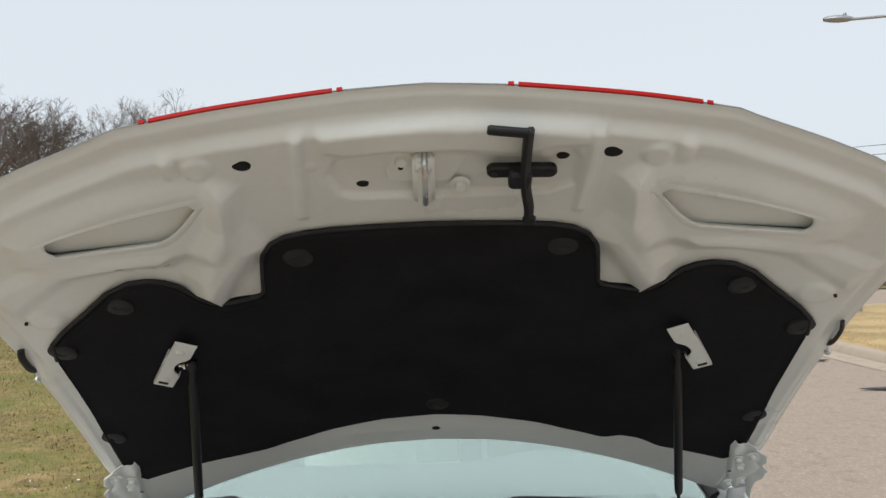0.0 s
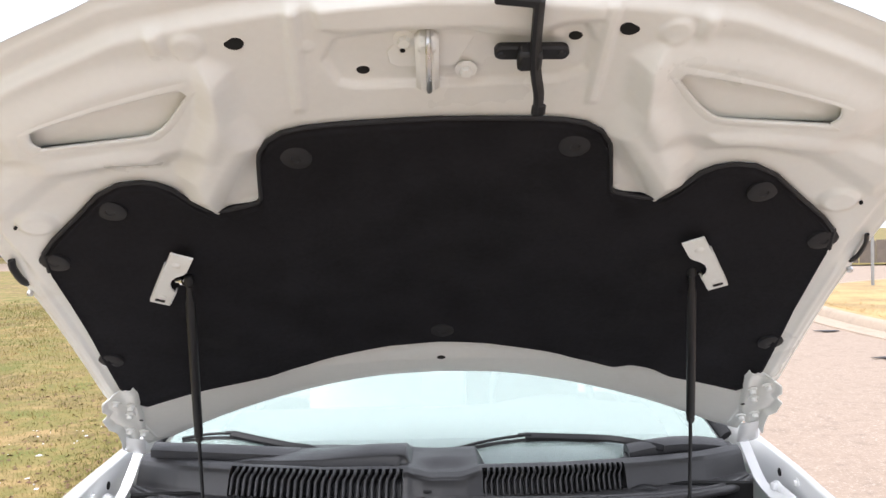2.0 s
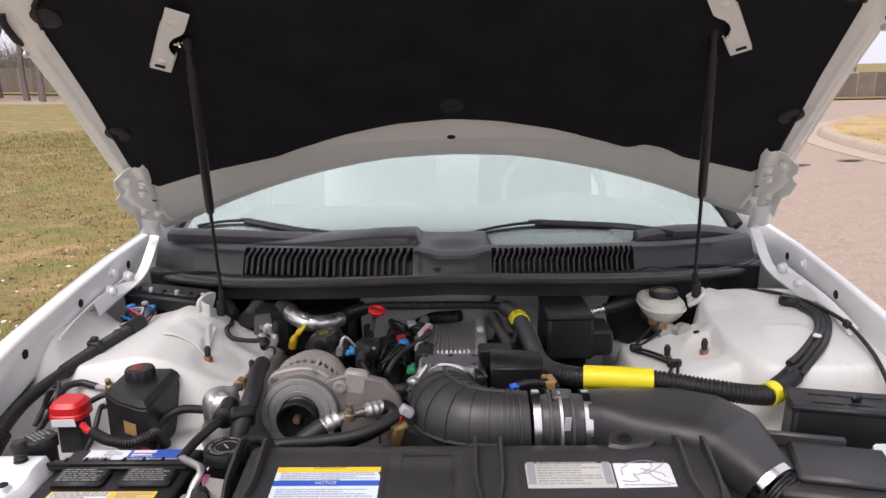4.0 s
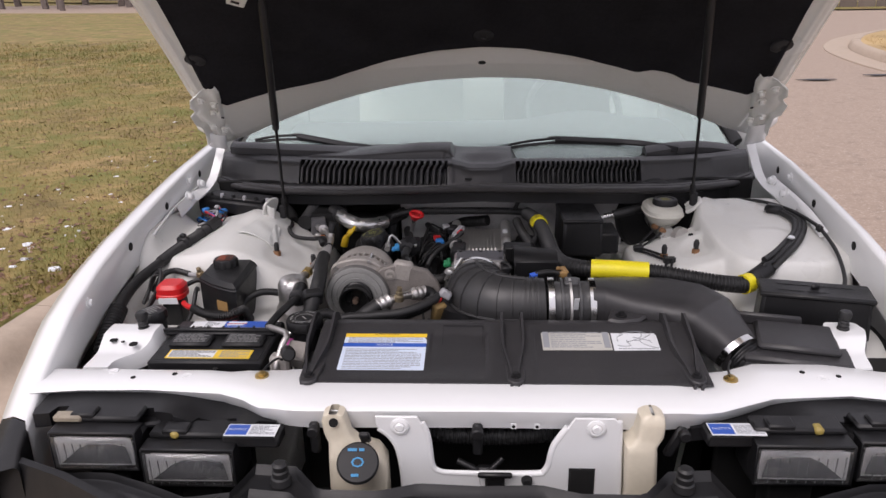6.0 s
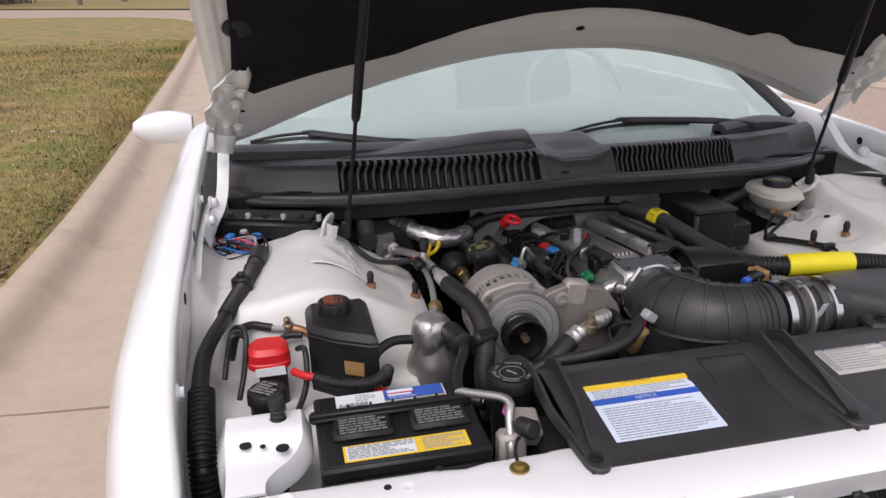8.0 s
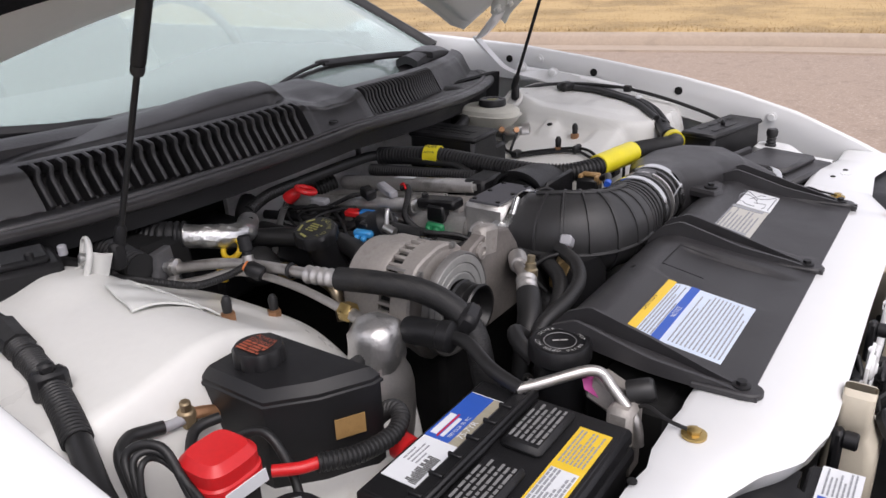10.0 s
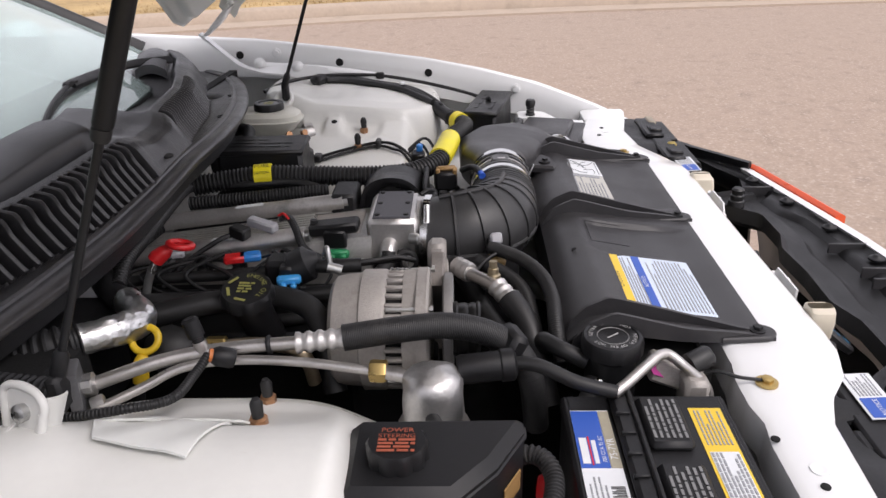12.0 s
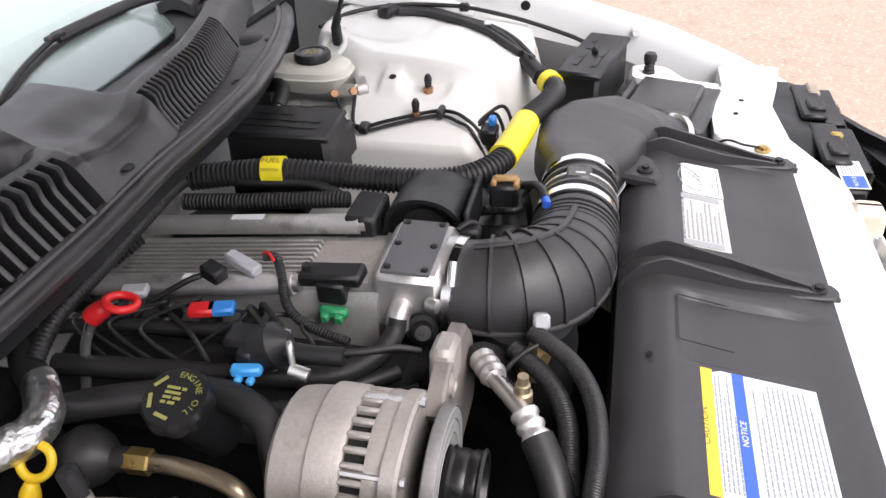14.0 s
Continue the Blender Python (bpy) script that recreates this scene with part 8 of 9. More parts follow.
part("hose", Shape().tube([(-0.215, 0.90, 0.735), (-0.20, 0.80, 0.730), (-0.188, 0.70, 0.728), (-0.176, 0.62, 0.726), (-0.160, 0.57, 0.725), (-0.125, 0.535, 0.728), (-0.092, 0.524, 0.735), (-0.08, 0.522, 0.748)], 0.0128, n=14), RUBBER, hh)
part("print", bars(Shape(), on_axes((-0.186, 0.66, 0.7405), (0.12, -1, 0), (-0.4, 0, 1)), 1, 0.05, 0.004, 0.004, 61), EMBOSS, hh)
for i, (pts, r) in enumerate((([(-0.16, 0.95, 0.735), (-0.14, 0.88, 0.735), (-0.13, 0.78, 0.735), (-0.125, 0.70, 0.74)], 0.009), ([(-0.21, 0.68, 0.70), (-0.19, 0.60, 0.70), (-0.16, 0.55, 0.71), (-0.13, 0.51, 0.71)], 0.010),
                              ([(-0.20, 0.62, 0.69), (-0.18, 0.55, 0.695), (-0.15, 0.48, 0.70)], 0.012))):
    solid("vacuum_hose", Shape().tube(pts, r), RUBBER, "dark hose low beside the engine", "hose", "engine hoses")
rnd = random.Random(17)
for i in range(10):
    y = 0.62 + 0.028 * i + rnd.uniform(-0.02, 0.02)
    solid("engine_wire", Shape().tube([(-0.10, y, 0.745), (-0.12 + rnd.uniform(-0.015, 0.015), y + rnd.uniform(-0.05, 0.05), 0.752 + rnd.uniform(0, 0.015)), (-0.15, y + rnd.uniform(-0.06, 0.06), 0.745), (-0.17, y + rnd.uniform(-0.05, 0.05), 0.71)], rnd.uniform(0.0018, 0.0038), n=7), RUBBER, "thin black engine wire", "wire", "engine wires")
for i in range(4):
    part("injector", Shape().lathe([(0.008, 0), (0.011, 0.012), (0.011, 0.03), (0.006, 0.034)], (-0.098, 0.70 + 0.055 * i, 0.725), (-0.5, 0, 1)).box((-0.118, 0.70 + 0.055 * i, 0.738), (0.026, 0.018, 0.014), 0.004, (0, 0, 12 * (i % 3) - 10)), PLASTIC, eng, "black injector with plug")

ds = thing("engine_dipstick", (-0.17, 0.83, 0.75), "red plastic dipstick ring handle", "dipstick")
part("handle", Shape().ring((-0.180, 0.812, 0.811), (0.22, -0.20, 0.95), 0.0165, 0.0050, 30, 10), REDPL, ds)
part("stem", Shape().tube([(-0.181, 0.828, 0.807), (-0.184, 0.835, 0.802), (-0.187, 0.845, 0.795), (-0.189, 0.850, 0.790)], 0.011, radii=[0.006, 0.011, 0.0125, 0.012]), REDPL, ds)
part("tube", Shape().tube([(-0.188, 0.849, 0.791), (-0.20, 0.865, 0.75), (-0.22, 0.88, 0.66)], 0.006), STEEL, ds)
ty = thing("transmission_dipstick", (-0.37, 0.80, 0.70), "yellow plastic dipstick ring handle", "dipstick")
part("handle", Shape().ring((-0.366, 0.800, 0.767), (-0.75, -0.12, 0.66), 0.0160, 0.0046, 30, 10), YELPL, ty)
part("stem", Shape().tube([(-0.378, 0.801, 0.752), (-0.384, 0.803, 0.742), (-0.39, 0.805, 0.72)], 0.009, radii=[0.006, 0.010, 0.010]), YELPL, ty)
part("tube", Shape().tube([(-0.39, 0.805, 0.725), (-0.39, 0.82, 0.64)], 0.006), DARK, ty)

oc = thing("oil_filler", (-0.285, 0.69, 0.70), "round black engine oil cap on its filler tube", "filler cap")
cap = part("cap", Shape().lathe([(0.026, 0), (0.036, 0.003), (0.036, 0.017), (0.032, 0.022), (0.002, 0.0225)], (-0.283, 0.690, 0.776), (-0.25, -0.05, 1), n=48, flute=(9, 0.003, 1, 2)), PLASTIC, oc, "black fluted cap with olive lettering")
part("neck", Shape().tube([(-0.281, 0.69, 0.778), (-0.27, 0.685, 0.74), (-0.25, 0.68, 0.70)], 0.025), PLASTIC, oc)
cm = on_axes(Vector((-0.283, 0.690, 0.776)) + Vector((-0.25, -0.05, 1)).normalized() * 0.0228, (0, -1, -0.05), (-0.25, -0.05, 1))
word = "ENGINE OIL  "
for i, ch in enumerate(word):
    a = math.pi * 1.0 * (i / len(word)) - 0.1
    if ch != " ":
        lettering(ch, 0.0095, cm @ Matrix.Rotation(-a, 4, "Z") @ Matrix.Translation((0, 0.0235, 0)), YGREEN, cap)
part("print", bars(bars(Shape(), cm, 4, 0.022, 0.0055, 0.0032, 71), cm @ Matrix.Rotation(1.9, 4, "Z") @ Matrix.Translation((0, 0.0235, 0)), 1, 0.02, 0.005, 0.004, 72), YGREEN, cap)
part("print", bars(bars(Shape(), cm @ Matrix.Rotation(0.9, 4, "Z") @ Matrix.Translation((0, 0.0235, 0)), 1, 0.02, 0.005, 0.004, 73), cm @ Matrix.Rotation(2.9, 4, "Z") @ Matrix.Translation((0, 0.0235, 0)), 1, 0.02, 0.005, 0.004, 74), YGREEN, cap)
solid("breather_hose", Shape().tube([(-0.30, 0.865, 0.745), (-0.285, 0.81, 0.757), (-0.27, 0.76, 0.762), (-0.255, 0.72, 0.76), (-0.245, 0.67, 0.76), (-0.262, 0.615, 0.752), (-0.295, 0.59, 0.72), (-0.33, 0.575, 0.66)], 0.0165, n=14), RUBBER, "thick black breather hose round the oil cap", "hose", "engine hoses")
eg = thing("exhaust_gas_pipe", (-0.33, 0.72, 0.69), "black boot and bronzed steel recirculation pipe", "pipe")
part("boot", Shape().lathe([(0.02, -0.02), (0.032, 0.0), (0.034, 0.012), (0.026, 0.03), (0.014, 0.042), (0.013, 0.058)], (-0.322, 0.80, 0.722), (0.08, -1, 0.05), 22), RUBBER, eg)
part("nut", Shape().lathe([(0.013, 0), (0.014, 0.003), (0.014, 0.026), (0.012, 0.028)], (-0.318, 0.745, 0.725), (0.05, -1, 0), 6), GOLD, eg)
part("pipe", Shape().tube([(-0.317, 0.72, 0.725), (-0.321, 0.68, 0.731), (-0.328, 0.635, 0.731), (-0.334, 0.61, 0.720), (-0.336, 0.60, 0.68)], 0.0095, n=12), mat("bronzed_steel", (0.38, 0.31, 0.22), 0.35, metal=0.9, var=0.2, scale=30), eg)
fo = thing("foil_hose", (-0.34, 0.83, 0.74), "bent hose wrapped in crinkled silver foil", "hose")
foil_line = [(-0.408, 0.866, 0.792), (-0.392, 0.845, 0.789), (-0.370, 0.824, 0.785), (-0.345, 0.815, 0.780), (-0.318, 0.823, 0.776), (-0.296, 0.842, 0.774), (-0.276, 0.862, 0.773)]
s = Shape().tube(foil_line, 0.019, n=26, per=9, radii=[0.0195, 0.0190, 0.0195, 0.0200, 0.0195, 0.0185, 0.018])
rnd = random.Random(5)
dents = [(Vector((rnd.uniform(-0.40, -0.26), rnd.uniform(0.78, 0.87), rnd.uniform(0.77, 0.825))), rnd.gauss(0, 0.0017), rnd.uniform(0.005, 0.011)) for _ in range(90)]
s.v = [tuple(Vector(q) + sum((Vector((0.4, -0.5, 1)) * h * math.exp(-((Vector(q) - c).length / w) ** 2) for c, h, w in dents), Vector()) + Vector((rnd.gauss(0, 1), rnd.gauss(0, 1), rnd.gauss(0, 1))) * 0.00035) for q in s.v]
part("foil_wrap", s, FOIL, fo, sharp=16)
part("duct_end", Shape().tube([(-0.404, 0.861, 0.792), (-0.424, 0.888, 0.792), (-0.440, 0.95, 0.78)], 0.0235, n=16, wave=(0.010, 0.003)), RUBBER, fo)
part("upper_hose", Shape().tube([(-0.279, 0.859, 0.773), (-0.262, 0.884, 0.776), (-0.225, 0.915, 0.785)], 0.018), RUBBER, fo)
solid("corrugated_hose", Shape().tube([(-0.505, 0.835, 0.78), (-0.50, 0.90, 0.785), (-0.50, 0.97, 0.79)], 0.022, n=14, wave=(0.008, 0.003)).tube([(-0.545, 0.865, 0.775), (-0.56, 0.90, 0.785), (-0.59, 0.95, 0.79)], 0.016, n=12), RUBBER, "black corrugated hoses in the rear corner", "hose")
solid("heater_box", Shape().box((-0.40, 0.93, 0.70), (0.30, 0.10, 0.14), 0.012).box((-0.47, 0.76, 0.69), (0.06, 0.14, 0.07), 0.01), PLASTIC, "black moulded heater case against the firewall", "heater case")
solid("firewall_loom", Shape().tube([(-0.26, 0.875, 0.785), (-0.20, 0.885, 0.797), (-0.10, 0.89, 0.797), (0.02, 0.90, 0.794), (0.12, 0.905, 0.788), (0.15, 0.88, 0.778)], 0.011, n=12, wave=(0.006, 0.0015)), RUBBER, "black wiring loom along the firewall", "wiring harness")
solid("firewall_cable", Shape().tube([(0.10, 0.93, 0.79), (0.13, 0.95, 0.83), (0.20, 0.955, 0.845), (0.28, 0.94, 0.84)], 0.006), RUBBER, "black cable arching before the firewall", "cable")
solid("rear_loom", Shape().tube([(0.02, 0.93, 0.755), (-0.02, 0.95, 0.745), (-0.06, 0.97, 0.735), (-0.10, 0.95, 0.72)], 0.016, n=12, wave=(0.007, 0.002)), RUBBER, "corrugated loom behind the intake", "wiring harness")
solid("bank_loom", Shape().tube([(0.105, 0.90, 0.762), (0.112, 0.80, 0.768), (0.122, 0.72, 0.772), (0.13, 0.65, 0.775)], 0.013, n=12, wave=(0.006, 0.0018)).tube([(0.145, 0.87, 0.78), (0.14, 0.80, 0.785), (0.15, 0.72, 0.785), (0.135, 0.66, 0.775)], 0.008), RUBBER, "corrugated loom along the far bank", "wiring harness")

# ---- alternator with bracket, air conditioning hoses before it ----
alt = thing("alternator", (-0.285, 0.49, 0.66), "greyish cast alternator with cooling slots and pulley", "alternator")
AX, AZ = -0.288, 0.733
part("rear_case", Shape().lathe([(0.045, 0.0), (0.064, -0.002), (0.072, -0.008), (0.0745, -0.02), (0.0765, -0.042), (0.081, -0.044), (0.081, -0.072), (0.078, -0.077)], (AX, 0.578, AZ), (0, 1, 0), 44), ALTMAT, alt)
# Near-black drum stands for the shade between the fins.
part("stator", Shape().lathe([(0.0725, 0.0), (0.0725, 0.05)], (AX, 0.460, AZ), (0, 1, 0), 40), DARK, alt, "stator drum coloured near-black as the shade inside the slots")
for i in range(34):
    a = 2 * math.pi * i / 34
    part("fin", Shape().box((AX + 0.0755 * math.cos(a), 0.489, AZ + 0.0755 * math.sin(a)), (0.009, 0.028, 0.0065), 0.002, (0, -math.degrees(a), 0)), ALTMAT, alt)
rim_ = [(0.083 + 0.007 * max(0, math.cos(3 * q - 0.6)) ** 3, q) for q in [2 * math.pi * i / 40 for i in range(40)]]
part("front_case", Shape().prism([(r * math.cos(q), r * math.sin(q)) for r, q in rim_], 0.016, on_axes((AX, 0.462, AZ), (1, 0, 0), (0, -1, 0)), 0.003)
     .lathe([(0.080, 0.0), (0.081, -0.004), (0.080, -0.018), (0.074, -0.024), (0.05, -0.028)], (AX, 0.480, AZ), (0, 1, 0), 44)
     .lathe([(0.082, 0.0), (0.081, -0.006), (0.074, -0.010), (0.05, -0.011)], (AX, 0.456, AZ), (0, 1, 0), 44), ALTMAT, alt)
for q in (0.35, 1.25, 2.3, 3.6, 4.9):
    part("through_bolt", Shape().lathe([(0.005, 0), (0.005, 0.004)], (AX + 0.081 * math.cos(q), 0.444, AZ + 0.081 * math.sin(q)), (0, -1, 0), 6).tube([(AX + 0.080 * math.cos(q), 0.50, AZ + 0.080 * math.sin(q)), (AX + 0.080 * math.cos(q), 0.444, AZ + 0.080 * math.sin(q))], 0.003, n=6), STEEL, alt)
part("fan_rim", Shape().lathe([(0.070, 0.002), (0.0745, -0.001), (0.0765, 0.002), (0.0765, 0.010), (0.072, 0.012), (0.04, 0.013)], (AX - 0.002, 0.417, AZ), (0, 1, 0), 56), mat("dark_grey_fan_rim", (0.16, 0.155, 0.15), 0.5, metal=0.3, var=0.2), alt, "dark grey fan rim")
part("fan_ring", Shape().lathe([(0.034, 0.012), (0.037, 0.003), (0.046, 0.001), (0.0475, 0.003), (0.049, 0.001), (0.059, 0.001), (0.0605, 0.0035), (0.062, 0.001), (0.0715, 0.001), (0.0742, 0.004)], (AX - 0.002, 0.415, AZ), (0, 1, 0), 56), mat("dull_grey_fan", (0.31, 0.31, 0.30), 0.5, metal=0.2, var=0.14, dirt=(0.12, 0.11, 0.10), dirt_at=(0.55, 0.8), dirt_scale=20), alt, "grey pressed fan disc with rings")
part("pulley", Shape().lathe([(0.012, -0.014), (0.026, -0.018), (0.033, -0.034), (0.036, -0.035), (0.038, -0.032), (0.035, -0.029), (0.036, -0.024), (0.034, -0.019), (0.036, -0.014), (0.035, -0.006), (0.038, -0.003), (0.036, 0.0), (0.032, 0.016)], (AX - 0.002, 0.415, AZ), (0, 1, 0), 40), mat("worn_black_pulley", (0.03, 0.03, 0.03), 0.3, metal=0.7, var=0.2), alt, "dark cupped pulley")
RUSTY = mat("rusted_steel", (0.11, 0.075, 0.055), 0.6, metal=0.4, var=0.3, scale=60)
part("shaft_nut", Shape().lathe([(0.007, -0.030), (0.008, -0.012)], (AX - 0.002, 0.415, AZ), (0, 1, 0), 6), RUSTY, alt, "rusty shaft nut")
part("bracket", Shape().prism([(-0.250, 0.778), (-0.236, 0.796), (-0.205, 0.806), (-0.172, 0.804), (-0.125, 0.792), (-0.100, 0.76), (-0.070, 0.675), (-0.10, 0.65), (-0.21, 0.65), (-0.218, 0.72)], 0.018, on_axes((0, 0.446, 0), (1, 0, 0), (0, -1, 0)), 0.003), mat("grimy_grey_bracket", (0.22, 0.20, 0.185), 0.6, metal=0.3, var=0.2, scale=18), alt, "grimy cast alloy bracket")
part("ear", Shape().box((-0.182, 0.440, 0.789), (0.046, 0.026, 0.048), 0.006, (0, 10, 0)).lathe([(0.013, 0), (0.013, 0.004), (0.007, 0.005), (0.006, 0.002)], (-0.211, 0.428, 0.785), (0, -1, 0), 20), ALTMAT, alt)
part("terminal", Shape().lathe([(0.007, 0), (0.007, 0.02)], (-0.235, 0.57, 0.795), (0, 1, 0.3)).tube([(-0.235, 0.585, 0.80), (-0.225, 0.59, 0.825), (-0.205, 0.60, 0.80)], 0.0035), STEEL, alt)
# Near-black block added under the alternator, standing for shade.
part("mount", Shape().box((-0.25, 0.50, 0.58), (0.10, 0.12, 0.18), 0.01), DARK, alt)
hs = thing("service_hose", (-0.17, 0.36, 0.70), "crimped aluminium hose end with a brass service port", "hose", "refrigerant lines")
part("pipe", Shape().tube([(-0.134, 0.408, 0.748), (-0.160, 0.392, 0.750), (-0.194, 0.364, 0.752), (-0.215, 0.347, 0.750)], 0.0095), PIPE, hs)
part("crimp", Shape().tube([(-0.130, 0.411, 0.747), (-0.160, 0.391, 0.750)], 0.0155, n=16, wave=(0.013, 0.0025)), ALLOY, hs)
part("crimp", Shape().tube([(-0.206, 0.354, 0.752), (-0.234, 0.336, 0.744)], 0.0155, n=16, wave=(0.013, 0.0025)), ALLOY, hs)
part("hose", Shape().tube([(-0.23, 0.338, 0.746), (-0.262, 0.318, 0.728), (-0.295, 0.305, 0.70), (-0.335, 0.29, 0.64)], 0.0175, n=14), RUBBER, hs)
part("upper_hose", Shape().tube([(-0.133, 0.409, 0.747), (-0.118, 0.414, 0.740), (-0.100, 0.40, 0.715), (-0.10, 0.375, 0.66), (-0.16, 0.33, 0.62)], 0.0165, n=14), RUBBER, hs)
part("port", Shape().lathe([(0.011, -0.012), (0.011, 0.0), (0.008, 0.002), (0.008, 0.010), (0.006, 0.011), (0.006, 0.021)], (-0.184, 0.359, 0.760), (0.1, 0, 1), 12), mat("dull_brass", (0.36, 0.30, 0.20), 0.4, metal=0.8, var=0.2, scale=60), hs, "brass service port")
for k, (pts, r) in enumerate((([(-0.09, 0.36, 0.76), (-0.125, 0.315, 0.757), (-0.17, 0.288, 0.752), (-0.23, 0.278, 0.748), (-0.30, 0.28, 0.74), (-0.34, 0.275, 0.71)], 0.0105),
                              ([(-0.10, 0.38, 0.74), (-0.14, 0.335, 0.735), (-0.19, 0.31, 0.725), (-0.26, 0.302, 0.70)], 0.0115))):
    solid("radiator_hose", Shape().tube(pts, r, n=14, wave=(0.003, 0.0005)), RUBBER, "black hose dropping beside the radiator", "hose", "front hoses")
solid("looped_hose", Shape().tube([(-0.47, 0.44, 0.73), (-0.52, 0.425, 0.74), (-0.555, 0.40, 0.725), (-0.56, 0.36, 0.69), (-0.55, 0.34, 0.63)], 0.0085), RUBBER, "black hose looping against the apron", "hose", "front hoses")
solid("lower_duct", Shape().lathe([(0.06, 0), (0.064, 0.02), (0.066, 0.10), (0.06, 0.135), (0.03, 0.14)], (-0.03, 0.375, 0.60), n=36), PLASTIC, "dark round housing below the intake duct", "housing")
solid("wire_clip", Shape().box((-0.095, 0.355, 0.722), (0.03, 0.02, 0.05), 0.004, (20, 0, 30)), mat("tan_plastic", (0.30, 0.20, 0.08), 0.5), "tan plastic wire clip", "clip")
pg = thing("temperature_plug", (-0.088, 0.35, 0.75), "grey sensor plug with a red lock", "sensor")
part("grey_body", Shape().box((-0.078, 0.352, 0.768), (0.026, 0.019, 0.018), 0.003, (0, 35, 10)), GREYPL, pg)
part("red_lock", Shape().box((-0.093, 0.350, 0.757), (0.012, 0.016, 0.014), 0.003, (0, 35, 10)), REDPL, pg)
part("wire", Shape().tube([(-0.105, 0.349, 0.758), (-0.12, 0.37, 0.75), (-0.135, 0.385, 0.73), (-0.13, 0.36, 0.70)], 0.003), RUBBER, pg)

# ---- air intake: elbow, meter, duct, filter box ----
EP = [(-0.008, 0.468, 0.748), (-0.010, 0.434, 0.748), (-0.004, 0.396, 0.749), (0.016, 0.362, 0.750), (0.046, 0.341, 0.751), (0.080, 0.333, 0.753), (0.112, 0.330, 0.754), (0.141, 0.330, 0.755)]
el = thing("intake_elbow", (0.05, 0.35, 0.68), "ribbed black rubber intake elbow with clamps", "air duct")
part("elbow", Shape().tube(EP, 0.06, n=32, radii=[0.060, 0.064, 0.069, 0.070, 0.066, 0.061, 0.058, 0.056]), ELBOW, el)
line = catmull(EP, 10)


def band(i, r, thick, wide, material, name, label=""):
    a, d = line[i], (line[i + 1] - line[i - 1]).normalized()
    return part(name, Shape().lathe([(r - thick, -wide / 2), (r, -wide / 2 + 0.001), (r, wide / 2 - 0.001), (r - thick, wide / 2)], a, d, 40), material, el, label)


for i, r in ((14, 0.0705), (21, 0.0735), (28, 0.0735), (35, 0.071), (42, 0.067), (49, 0.0635)):
    band(i, r, 0.006, 0.006, ELBOW, "rib")
part("spine", Shape().tube([line[i] + Vector((0, 0, (0.066, 0.071, 0.071, 0.067, 0.063, 0.061)[k])) for k, i in enumerate((8, 18, 28, 38, 48, 56))], 0.004, n=8), ELBOW, el)
for sgn in (-1, 1):
    part("seam", Shape().tube([line[i] + (line[i + 1] - line[i - 1]).normalized().cross(Vector((0, 0, 1))) * sgn * r + Vector((0, 0, -0.012)) for i, r in ((6, 0.063), (14, 0.068), (22, 0.0705), (30, 0.070), (38, 0.066), (46, 0.062), (54, 0.059))], 0.0035, n=8), ELBOW, el)
for i in (55, 58, 61, 64):
    band(i, 0.0605, 0.008, 0.006, ELBOW, "bellows")
cl_ = band(3, 0.0665, 0.004, 0.013, CHROME, "clamp", "bright worm-drive clamp")
part("worm_screw", Shape().lathe([(0.006, 0), (0.006, 0.03)], line[3] + Vector((-0.05, 0, 0.04)), (0.5, 0, 0.75), 10), CHROME, cl_)
maf = thing("air_flow_meter", (0.193, 0.330, 0.69), "clear-grey air flow meter between two bright clamps", "air flow meter")
part("clamp", Shape().lathe([(0.055, 0), (0.0595, 0.001), (0.0595, 0.014), (0.055, 0.015)], (0.146, 0.330, 0.755), (1, 0, 0.02), 40), CHROME, maf, "bright steel clamp band")
part("tube", Shape().lathe([(0.047, -0.004), (0.049, 0.002), (0.049, 0.072), (0.047, 0.075)], (0.163, 0.330, 0.755), (1, 0, 0.02), 36), DARKPL, maf)
for dx in (0.012, 0.030, 0.050):
    part("flange", Shape().lathe([(0.05, 0), (0.0575, 0.0), (0.0575, 0.005), (0.05, 0.005)], (0.163 + dx, 0.330, 0.755), (1, 0, 0.02), 36), ALLOY if dx == 0.030 else DARKPL, maf)
part("housing", Shape().box((0.198, 0.332, 0.806), (0.034, 0.036, 0.012), 0.004), DARKPL, maf)
part("label", Shape().box((0.204, 0.2765, 0.775), (0.011, 0.001, 0.042), 0.0003, (24, 0, 0)), PAPER, maf)
part("clamp", Shape().lathe([(0.055, 0), (0.0585, 0.001), (0.0585, 0.014), (0.055, 0.015)], (0.234, 0.330, 0.755), (1, 0, 0.02), 40), CHROME, maf, "bright steel clamp band")
part("plug", Shape().box((0.190, 0.436, 0.772), (0.034, 0.042, 0.034), 0.004, (0, 0, 8)), PLASTIC, maf, "black sensor plug with a tan lock")
part("lock", Shape().box((0.194, 0.434, 0.793), (0.014, 0.036, 0.008), 0.003, (0, 0, 8)).box((0.188, 0.418, 0.786), (0.022, 0.008, 0.018), 0.002).box((0.188, 0.450, 0.786), (0.022, 0.008, 0.018), 0.002), MANILA, maf, "tan plug lock")
part("wire", Shape().tube([(0.176, 0.405, 0.795), (0.160, 0.388, 0.806), (0.142, 0.378, 0.810), (0.122, 0.371, 0.808)], 0.006), RUBBER, maf)
part("blue_end", Shape().lathe([(0.006, 0), (0.006, 0.016)], (0.126, 0.372, 0.808), (-1, -0.3, -0.15)), mat("blue_cap_plastic", (0.03, 0.12, 0.6), 0.4), maf)
